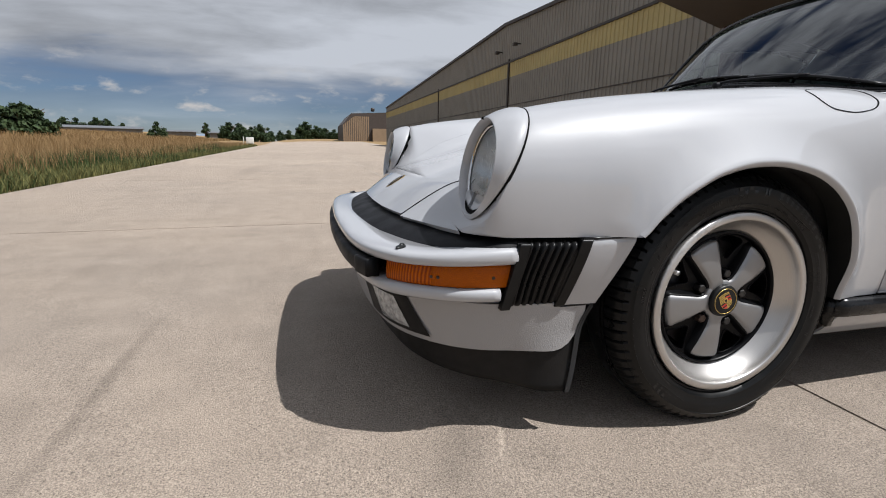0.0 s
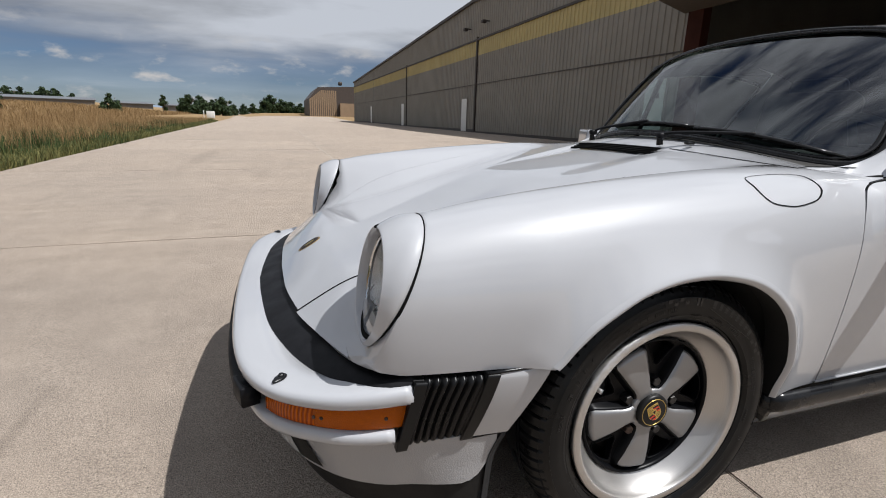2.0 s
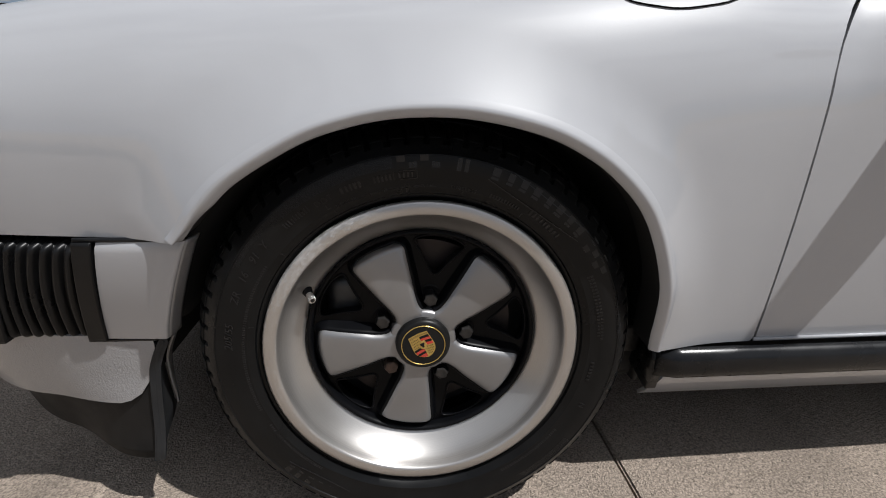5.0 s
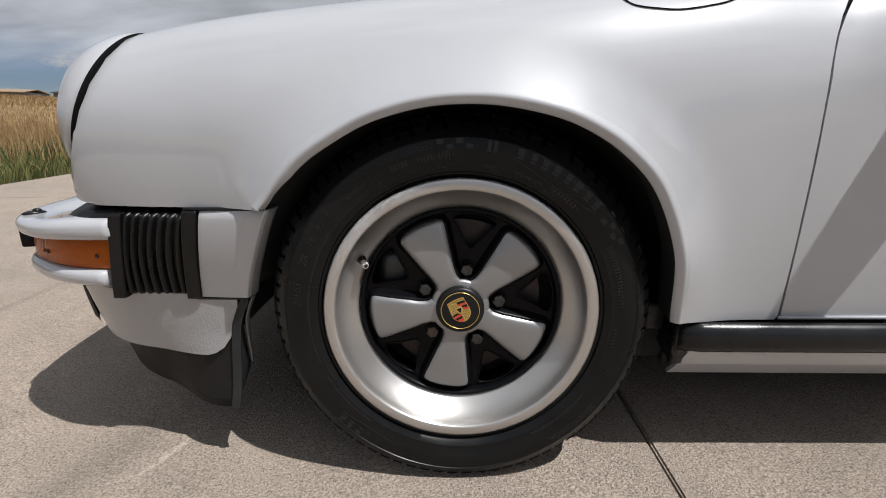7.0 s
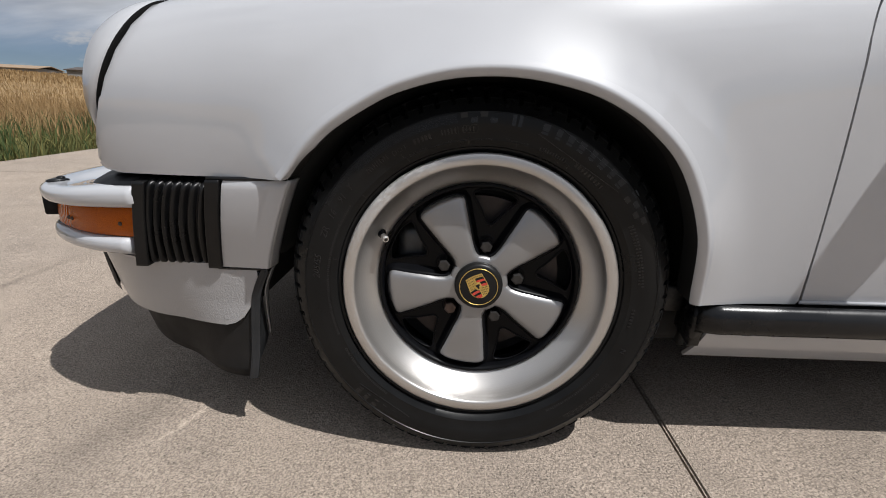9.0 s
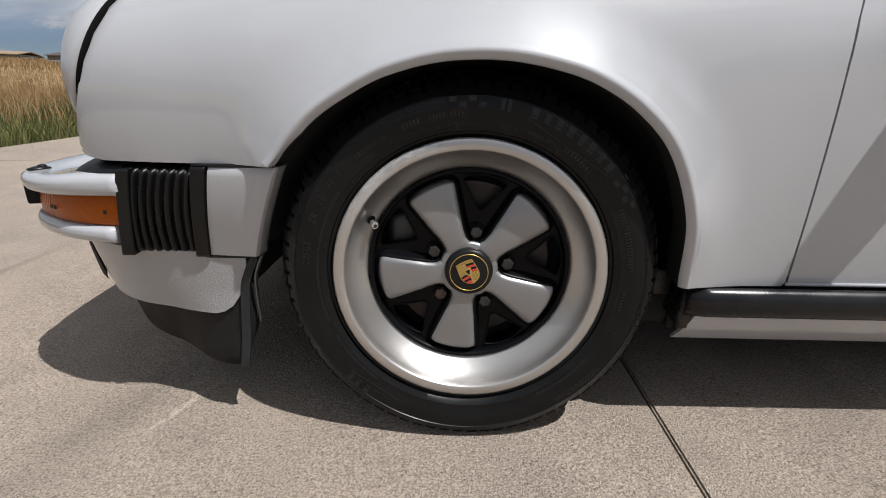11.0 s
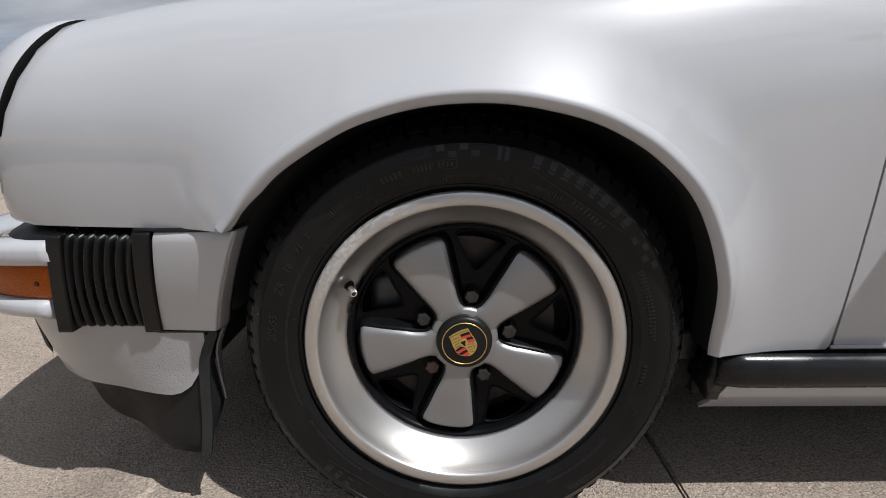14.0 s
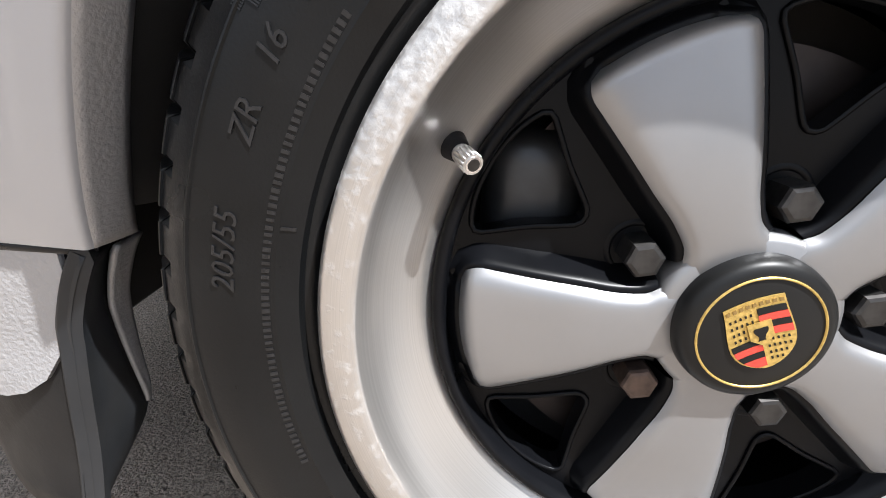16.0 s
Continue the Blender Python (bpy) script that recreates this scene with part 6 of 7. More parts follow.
# broad maker's block, left as plain bars
arc_bars(0.2625, 0.0160, 79.0, 82.8, 2, 0.8, 0.0008, seed=17)
arc_bars(0.2625, 0.0150, 41.0, 74.5, 8, 0.74, 0.0006, seed=7)
arc_bars(0.2600, 0.0012, 40.0, 83.0, 1, 1.0, 0.0009, seed=8)
arc_bars(0.2790, 0.0010, 40.0, 75.0, 1, 1.0, 0.0007, seed=8)
arc_bars(0.2625, 0.0150, 222, 252, 8, 0.74, 0.0006, seed=7)
arc_bars(0.2600, 0.0012, 221, 253, 1, 1.0, 0.0009, seed=8)
round_text("COTE EXTERIEUR", 0.0098, 0.2765, 13.9, spacing=1.15)
arc_bars(0.2535, 0.0034, 4, 28, 20, 0.6, 0.0004, seed=9)
arc_bars(0.2490, 0.0034, 5, 28, 19, 0.6, 0.0004, seed=10)
round_text("N", 0.0110, 0.2520, -21.6)
arc_bars(0.2455, 0.0045, -12, -4, 6, 0.6, seed=11)
arc_bars(0.2440, 0.0036, -60, -34, 28, 0.62, 0.0004, seed=16)
# chequered flag patches
for r, a in ((0.2640, 92.6), (0.2720, 95.6), (0.2640, 86.6), (0.2720, 89.6), (0.2690, 32.2), (0.2690, 26.4), (0.2765, 35.2), (0.2765, 29.2), (0.2615, 35.2), (0.2615, 29.2)):
    arc_bars(r, 0.0072, a, a + 2.9, 1, 1.0, 0.0005)

# finely ribbed fields on the shoulder
for r_, h_, a0_ in ((0.2655, 0.0052, 135), (0.2712, 0.0052, 150), (0.2768, 0.0046, 151)):
    arc_bars(r_, h_, 99, a0_, 210, 0.55, 0.0005, seed=21)
    arc_bars(r_, h_, 283, 325, 180, 0.55, 0.0005, seed=22)

tagged(part("fine_ribbing", FINE, M_LETTER, wheel, smooth=False), kind="stuff")

copy_thing(wheel, pose(2.272, 0, 0.318))
copy_thing(wheel, pose(0, 0, 0.302, 0, 0, 180))
copy_thing(wheel, pose(2.272, 0, 0.318, 0, 0, 180))

# ---- the place ----


def ground_z(x, y):
    z = 0.0055 * y + 0.0107 * x
    d = max(0.0, -4.8 - x)
    west = smooth01((math.degrees(math.atan2(-(x + 0.5), max(y + 1.5, 0.01))) - 31) / 8)
    steep = 0.07 * max(0.0, d - 8) * smooth01((d - 8) / 60)
    gentle = 2.05 * smooth01((d - 2) / 42)
    z += gentle + (steep - gentle) * west + 0.015 * max(0.0, y - 90) * smooth01((x + 14) / 8)
    return z


EDGE_X = lambda y: -4.45 - 0.042 * y


def concrete_material():
    m = bpy.data.materials.new("weathered concrete")
    m.use_nodes = True
    n, l = m.node_tree.nodes, m.node_tree.links
    b = n["Principled BSDF"]
    b.inputs["Roughness"].default_value = 0.88
    geo = n.new("ShaderNodeNewGeometry")
    info = n.new("ShaderNodeObjectInfo")

    def noise_node(scale, detail=6, rough=0.6, stretch=None):
        t = n.new("ShaderNodeTexNoise")
        t.inputs["Scale"].default_value = scale
        t.inputs["Detail"].default_value = detail
        t.inputs["Roughness"].default_value = rough
        src = geo.outputs["Position"]
        if stretch:
            mp = n.new("ShaderNodeMapping")
            mp.inputs["Scale"].default_value = stretch
            l.new(src, mp.inputs[0])
            src = mp.outputs[0]
        l.new(src, t.inputs["Vector"])
        return t.outputs["Fac"]

    def remap(v, a, b_, c, d):
        r = n.new("ShaderNodeMapRange")
        for k, val in zip(("From Min", "From Max", "To Min", "To Max"), (a, b_, c, d)):
            r.inputs[k].default_value = val
        l.new(v, r.inputs["Value"])
        return r.outputs[0]

    def mul(c, fac):
        mx = n.new("ShaderNodeMix")
        mx.data_type, mx.blend_type = "RGBA", "MULTIPLY"
        mx.inputs["Factor"].default_value = 1
        l.new(c, mx.inputs["A"])
        l.new(fac, mx.inputs["B"])
        return mx.outputs["Result"]

    base = n.new("ShaderNodeMix")
    base.data_type = "RGBA"
    base.inputs["A"].default_value = (0.380, 0.309, 0.247, 1)
    base.inputs["B"].default_value = (0.333, 0.275, 0.225, 1)
    l.new(remap(noise_node(0.55, 5), 0.35, 0.65, 0, 1), base.inputs["Factor"])
    c = base.outputs["Result"]
    grit = n.new("ShaderNodeTexVoronoi")
    grit.inputs["Scale"].default_value = 330
    l.new(geo.outputs["Position"], grit.inputs["Vector"])
    c = mul(c, remap(grit.outputs["Distance"], 0.0, 0.62, 1.08, 0.90))
    c = mul(c, remap(noise_node(90, 4, 0.6), 0.38, 0.62, 0.96, 1.04))
    # light and shade of the grain's relief, painted as tone
    c = mul(c, remap(noise_node(250, 3, 0.65), 0.39, 0.61, 0.66, 1.30))
    # pits between the grains, their shade put into the colour
    c = mul(c, remap(noise_node(190, 2, 0.5), 0.61, 0.68, 1.0, 0.50))
    c = mul(c, remap(noise_node(6, 6), 0.3, 0.7, 0.90, 1.09))
    c = mul(c, remap(noise_node(1.0, 5, 0.65, (0.35, 3.2, 1)), 0.35, 0.7, 1.03, 0.92))
    c = mul(c, remap(noise_node(1.0, 4, 0.6, (2.2, 0.25, 1)), 0.55, 0.75, 1.0, 0.88))
    c = mul(c, remap(noise_node(2.3, 8, 0.7), 0.6, 0.74, 1.0, 0.84))
    c = mul(c, remap(noise_node(17, 7, 0.7), 0.67, 0.75, 1.0, 0.72))
    # scuffs with a shape of their own: dark smears and pale scrapes
    for (px, py), (sx, sy), turn, lo_, hi_ in (((-0.662, -0.71), (11.0, 4.2), -14.6, 0.74, 1.0), ((-0.549, -0.686), (95.0, 8.5), -21.4, 1.35, 1.0), ((-2.3, 10.3), (3.4, 0.24), 0, 0.86, 1.0),
                                               ((-1.9, 1.2), (1.1, 4.0), 0, 0.93, 1.0), ((-2.2, -0.6), (0.8, 5.5), 0, 0.92, 1.0), ((-1.545, -0.15), (26.0, 1.5), 0, 0.74, 1.0), ((-1.75, -0.45), (3.0, 2.2), 0, 0.90, 1.0)):
        sh = n.new("ShaderNodeVectorMath")
        sh.operation = "SUBTRACT"
        sh.inputs[1].default_value = (px, py, 0)
        l.new(geo.outputs["Position"], sh.inputs[0])
        mp = n.new("ShaderNodeMapping")
        mp.inputs["Rotation"].default_value = (0, 0, radians(turn))
        mp.vector_type = "TEXTURE"
        mp.inputs["Scale"].default_value = (1 / sx, 1 / sy, 1e6)
        l.new(sh.outputs[0], mp.inputs[0])
        ln = n.new("ShaderNodeVectorMath")
        ln.operation = "LENGTH"
        l.new(mp.outputs[0], ln.inputs[0])
        fray = n.new("ShaderNodeMath")
        fray.operation = "MULTIPLY_ADD"
        fray.inputs[1].default_value = 0.9
        l.new(noise_node(22, 6, 0.65), fray.inputs[0])
        l.new(ln.outputs["Value"], fray.inputs[2])
        c = mul(c, remap(fray.outputs[0], 0.65, 1.35, lo_, hi_))
    c = mul(c, remap(info.outputs["Random"], 0, 1, 0.95, 1.04))
    l.new(c, b.inputs["Base Color"])
    bp = n.new("ShaderNodeBump")
    bp.inputs["Distance"].default_value = 0.006
    mx = n.new("ShaderNodeMath")
    mx.operation = "ADD"
    l.new(noise_node(330, 2, 0.6), mx.inputs[0])
    l.new(noise_node(120, 3, 0.6), mx.inputs[1])
    l.new(mx.outputs[0], bp.inputs["Height"])
    l.new(bp.outputs[0], b.inputs["Normal"])
    return m


M_CONCRETE = concrete_material()
M_JOINT = material("joint filler", (0.0435, 0.0391, 0.0348), 0.9, noise_scale=30, noise_amount=0.3)
M_SOIL = material("dry field", (0.2349, 0.1522, 0.0653), 0.95, noise_scale=0.6, noise_amount=0.3, dirt=0.5, dirt_scale=0.12, bump=0.03, bump_scale=6)

# one sheet of ground to the horizon


def ground_f(u, v):
    s = (u * 2 - 1)
    t = (v * 2 - 1)
    x = 40 * s + 1500 * s ** 5
    y = 40 * t + 1500 * t ** 5
    z = ground_z(clamp(x, -160, 60), clamp(y, -60, 200))
    return Vector((x, y, z - 0.06))


tagged(part("ground", grid(121, 121, ground_f), M_SOIL), "dry rough grassland soil reaching to the horizon", "ground", kind="structure")

pave = new("pavement")
tagged(pave, "pale weathered concrete apron cast in large square slabs", "pavement", kind="structure")


def quad_prism(pts, top_f, depth, inset=0.0):
    bm = bmesh.new()
    top = [bm.verts.new((x, y, top_f(x, y))) for x, y in pts]
    bot = [bm.verts.new((x, y, top_f(x, y) - depth)) for x, y in pts]
    bm.faces.new(top)
    bm.faces.new(bot[::-1])
    k = len(pts)
    for i in range(k):
        bm.faces.new((top[i], bot[i], bot[(i + 1) % k], top[(i + 1) % k]))
    bmesh.ops.recalc_face_normals(bm, faces=bm.faces[:])
    bmesh.ops.bevel(bm, geom=[e for e in bm.edges if e.verts[0] in top and e.verts[1] in top], offset=0.004, segments=2, affect="EDGES")
    return bm


XJ = [None, 0.37, 5.37, 11.78]
YJ = [-27.5 + 5 * i for i in range(31)]
G = 0.0023
for i in range(3):
    for y0, y1 in zip(YJ, YJ[1:]):
        xa0 = EDGE_X(y0) if i == 0 else XJ[i]
        xa1 = EDGE_X(y1) if i == 0 else XJ[i]
        x1 = XJ[i + 1]
        g0 = 0 if i == 0 else G
        ob = part("slab", quad_prism([(xa0 + g0, y0 + G), (x1 - G, y0 + G), (x1 - G, y1 - G), (xa1 + g0, y1 - G)], ground_z, 0.05), M_CONCRETE, pave, smooth=False)
bm = grid(2, 60, lambda u, v: Vector((EDGE_X(-27.5 + 150 * v) + 0.01 if u < 0.5 else 11.77, -27.5 + 150 * v, ground_z(EDGE_X(-27.5 + 150 * v) if u < 0.5 else 11.77, -27.5 + 150 * v) - 0.014)))
part("joint_filler", bm, M_JOINT, pave)

M_SEALANT = material("pale joint sealant", (0.435, 0.4002, 0.348), 0.8, noise_scale=6, noise_amount=0.15)
bm = grid(2, 70, lambda u, v: Vector((0.366 + 0.012 * u + (0.05 * math.sin(v * 9) * 0.02), 6 + 90 * v, ground_z(0.37, 6 + 90 * v) + 0.004)))
part("joint_sealant", bm, M_SEALANT, pave)

# ---- hangar ----
M_HANGAR = material("grey-brown ribbed steel", (0.20, 0.186, 0.160), 0.5, noise_scale=0.8, noise_amount=0.08, dirt=0.3, dirt_scale=0.5)
M_YELLOW = material("ochre painted steel", (0.40, 0.325, 0.135), 0.5, noise_scale=0.8, noise_amount=0.08, dirt=0.25, dirt_scale=0.6)
M_FRAME = material("dark steel frame", (0.035, 0.028, 0.024), 0.55, noise_scale=4, noise_amount=0.2)
M_WHITEDOOR = material("white steel door", (0.62, 0.62, 0.60), 0.5, noise_scale=3, noise_amount=0.05)
M_TANPANEL = material("tan steel", (0.25, 0.175, 0.11), 0.55, noise_scale=1.0, noise_amount=0.08, dirt=0.2, dirt_scale=0.4)
M_BROWN = material("dark brown steel", (0.055, 0.042, 0.036), 0.55, noise_scale=2, noise_amount=0.1)
# the bay's dim light is put into this one grey
M_INSIDE = material("hangar interior painted dim", (0.13, 0.13, 0.125), 0.85, noise_scale=1, noise_amount=0.1)
M_OXIDE = material("red-brown primer steel", (0.040, 0.014, 0.010), 0.7, spec=0.06, noise_scale=2, noise_amount=0.2)
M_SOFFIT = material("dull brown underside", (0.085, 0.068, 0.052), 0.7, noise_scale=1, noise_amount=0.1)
hangar = thing("hangar", "long grey ribbed steel aircraft hangar with ochre band", "hangar")
HX = 11.75
Y0, Y1 = 12.2, 83.0
ROOF = table([(-30, 4.6), (-8, 6.2), (12, 7.4), (22, 8.0), (30, 8.45), (45, 7.95), (83, 6.75)])


def ribbed(y0, y1, z0f, z1f, x, pitch=0.305, depth=0.035):
    """A sheet of trapezoid ribs between two heights."""
    bm = bmesh.new()
    ys = []
    y = y0
    while y < y1 - 1e-6:
        for f, d in ((0.0, 0.0), (0.62, 0.0), (0.70, depth), (0.92, depth)):
            if y + f * pitch < y1:
                ys.append((y + f * pitch, d))
        y += pitch
    ys.append((y1, 0.0))
    lo = [bm.verts.new((x - d, yy, z0f(yy))) for yy, d in ys]
    hi = [bm.verts.new((x - d, yy, z1f(yy))) for yy, d in ys]
    for i in range(len(ys) - 1):
        bm.faces.new((lo[i], lo[i + 1], hi[i + 1], hi[i]))
    bmesh.ops.recalc_face_normals(bm, faces=bm.faces[:])
    return bm


gz = lambda y: ground_z(HX, y) - 0.02
PANELS = [(11.72, 29.1), (29.4, 47.4), (47.5, 65.4), (65.5, 83.0)]
for y0, y1 in PANELS:
    door = new("hangar_door")
    door.parent = hangar
    part("lower_sheet", ribbed(y0, y1, lambda y: gz(y) + 0.06, lambda y: 3.0 + 0.3, HX), M_HANGAR, door, smooth=False)
    part("upper_sheet", ribbed(y0, y1, lambda y: 3.34, lambda y: 5.08, HX), M_HANGAR, door, smooth=False)
    part("ochre_sheet", ribbed(y0, y1, lambda y: 5.085, lambda y: 5.98, HX), M_YELLOW, door, "ochre painted band", smooth=False)
    part("seam_rail", box(HX - 0.03, (y0 + y1) / 2, 3.32, 0.07, y1 - y0, 0.035), M_FRAME, door, smooth=False)
    part("foot_rail", box(HX - 0.02, (y0 + y1) / 2, 0.035 + gz((y0 + y1) / 2), 0.09, y1 - y0, 0.16 + 0.0055 * (y1 - y0)), M_FRAME, door, smooth=False)
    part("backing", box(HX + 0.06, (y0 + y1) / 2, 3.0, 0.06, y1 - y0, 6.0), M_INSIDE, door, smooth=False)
part("header", box(HX - 0.03, (-8 + 83) / 2, 6.03, 0.14, 91, 0.10), M_FRAME, hangar, smooth=False)
for y in (29.25, 47.45):
    part("post", box(HX - 0.05, y, 3.1, 0.12, 0.16 if y < 40 else 0.08, 6.2), M_FRAME, hangar, smooth=False)
part("gable_sheet", ribbed(-8.0, 83.0, lambda y: 6.08, lambda y: ROOF(y), HX + 0.02), M_HANGAR, hangar, smooth=False)
bm = sweep([(HX - 0.05, y, ROOF(y) + 0.02) for y in (-8, 12, 22, 30, 45, 83)], [(-0.10, -0.10), (0.10, -0.10), (0.10, 0.08), (-0.10, 0.08)])
part("roof_trim", bm, M_FRAME, hangar, smooth=False)
bm = grid(2, 40, lambda u, v: Vector((HX + 26 * u, -8 + 91 * v, ROOF(-8 + 91 * v) - 0.02)))
part("roof", thicken(bm, 0.05), M_HANGAR, hangar, smooth=False)
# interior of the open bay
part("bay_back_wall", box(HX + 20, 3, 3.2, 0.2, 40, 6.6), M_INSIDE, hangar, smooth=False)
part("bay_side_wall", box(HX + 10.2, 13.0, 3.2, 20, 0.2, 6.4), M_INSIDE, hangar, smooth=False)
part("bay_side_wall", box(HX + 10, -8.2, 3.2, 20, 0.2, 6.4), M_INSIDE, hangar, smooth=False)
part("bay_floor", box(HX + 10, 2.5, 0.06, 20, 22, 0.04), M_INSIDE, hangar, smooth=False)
part("jamb", box(HX + 0.05, 11.42, 2.4, 0.30, 0.60, 4.6), M_OXIDE, hangar, smooth=False)
part("jamb_face", box(HX - 0.03, 11.74, 3.0, 0.08, 0.05, 5.9), M_HANGAR, hangar, smooth=False)
folded = new("folded_door")
folded.parent = hangar
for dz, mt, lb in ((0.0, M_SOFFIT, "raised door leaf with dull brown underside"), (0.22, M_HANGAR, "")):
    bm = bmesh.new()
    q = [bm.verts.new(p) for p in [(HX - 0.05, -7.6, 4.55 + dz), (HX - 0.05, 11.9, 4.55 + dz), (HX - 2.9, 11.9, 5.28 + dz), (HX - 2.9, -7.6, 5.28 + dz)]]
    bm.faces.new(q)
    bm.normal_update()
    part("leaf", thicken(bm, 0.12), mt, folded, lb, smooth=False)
part("edge_beam", box(HX - 2.95, 2.15, 5.40, 0.14, 19.5, 0.45), M_BROWN, folded, smooth=False)
part("lintel", box(HX + 0.05, 2.15, 5.3, 0.12, 19.5, 1.5), M_HANGAR, hangar, smooth=False)
for k, (y, hw) in enumerate(((12.78, 0.47), (31.2, 0.48), (49.0, 0.48), (66.9, 0.48))):
    d = new("personnel_door")
    d.parent = hangar
    part("leaf", box(HX - 0.05, y, gz(y) + (1.28 if k == 0 else 1.13), 0.06, hw * 2, 2.14, 0.01), M_WHITEDOOR, d, "white personnel door", smooth=False)
    part("frame", box(HX - 0.035, y, gz(y) + (1.29 if k == 0 else 1.14), 0.05, hw * 2 + 0.14, 2.26), M_HANGAR, d, smooth=False)
for y in (27.6, 30.6):
    lamp = new("wall_lamp")
    lamp.parent = hangar
    part("arm", box(HX - 0.18, y, 6.85, 0.36, 0.06, 0.06), M_FRAME, lamp, smooth=False)
    part("head", box(HX - 0.38, y, 6.80, 0.26, 0.30, 0.18, 0.03), M_FRAME, lamp)

# brown building further on
far_b = thing("storage_building", "tan steel shed with dark brown gable and rooftop fan", "building")
BX0, BX1, BY = 7.6, 17.0, 132.0
bm = bmesh.new()
prof = [(BX0, 0.3), (BX0, 5.9), (BX0 + 2.2, 8.6), (BX1 + 6, 9.3), (BX1 + 6, 0.3)]
a = [bm.verts.new((x, BY, z)) for x, z in prof]
b_ = [bm.verts.new((x, BY + 26, z)) for x, z in prof]
bm.faces.new(a)
bm.faces.new(b_[::-1])
for i in range(5):
    bm.faces.new((a[i], b_[i], b_[(i + 1) % 5], a[(i + 1) % 5]))
bmesh.ops.recalc_face_normals(bm, faces=bm.faces[:])
part("wall", bm, M_BROWN, far_b, smooth=False)
part("cladding", ribbed(0, 6.8, lambda y: 0.3, lambda y: 5.6 + min(2.3, y * 0.8), 0, 0.5, 0.05), M_TANPANEL, far_b, smooth=False).matrix_local = Matrix.Translation((BX0, BY - 0.03, 0)) @ Matrix.Rotation(radians(-90), 4, "Z")
part("annex", box(BX1 + 0.3, BY - 0.8, 2.6, 4.2, 1.4, 4.4), M_TANPANEL, far_b, smooth=False)
part("roof_fan", box(BX1 - 1.2, BY + 3, 9.9, 1.0, 1.0, 1.0, 0.3, 3), M_FRAME, far_b)
tagged(part("door_sign", box(HX - 0.09, 12.66, 1.98, 0.02, 0.24, 0.16), M_FRAME), "small dark plate on the white hangar door", "sign")

# ---- hood vent, badge, wipers ----
vent = new("hood_vent")
vent.parent = car


def vent_f(u, v):
    a = -0.178 + 0.455 * v
    x = 0.384 + 0.044 * u
    base = top_z(x, a) + 0.006 * smooth01((x - 0.05) / 0.3) * math.exp(-((a / 0.3) ** 4))
    return Vector((x, a, base + 0.0035 - vent_dip(x, a) * (1 - u) ** 0.7))


bm = outward(grid(6, 24, vent_f))
part("grille", thicken(bm, -0.003), M_SEAM, vent, "black slatted air grille")
for k in range(4):
    pts = [vent_f(0.12 + 0.25 * k, j / 12) + Vector((-0.001, 0, 0.0025)) for j in range(13)]
    part("slat", sweep(pts, [(-0.0018, -0.002), (0.0018, -0.002), (0.0014, 0.003), (-0.0014, 0.003)]), M_SEAM, vent)

badge = new("hood_badge")
badge.parent = car
for nm, sc, lift, mt in (("rim", 1.0, 0.0014, M_BRASS), ("field", 0.86, 0.0020, M_RUSTNUT), ("centre", 0.45, 0.0026, M_GOLD)):
    bm = bmesh.new()
    ring = []
    for i in range(40):
        t = 2 * math.pi * i / 40
        c, s = math.cos(t), math.sin(t)
        x = -0.682 + 0.032 * sc * c
        a = 0.0245 * sc * math.copysign(abs(s) ** 0.8, s) * (1 - 0.18 * max(0, -c))
        ring.append(bm.verts.new((x, a, top_z(x, a) + lift)))
    bm.faces.new(ring)
    bm.normal_update()
    if bm.faces[:][0].normal.z < 0:
        flip(bm)
    bm.normal_update()
    part(nm, thicken(bm, 0.003), mt, badge, smooth=False)
for a0, a1 in ((0.004, 0.009), (-0.009, -0.004), (0.013, 0.017), (-0.017, -0.013)):
    bm = grid(6, 2, lambda u, v: Vector((-0.704 + 0.044 * u, a0 + (a1 - a0) * v, top_z(-0.704 + 0.044 * u, a0 + (a1 - a0) * v) + 0.0030)))
    part("bar", bm, M_BLACKENAMEL, badge)


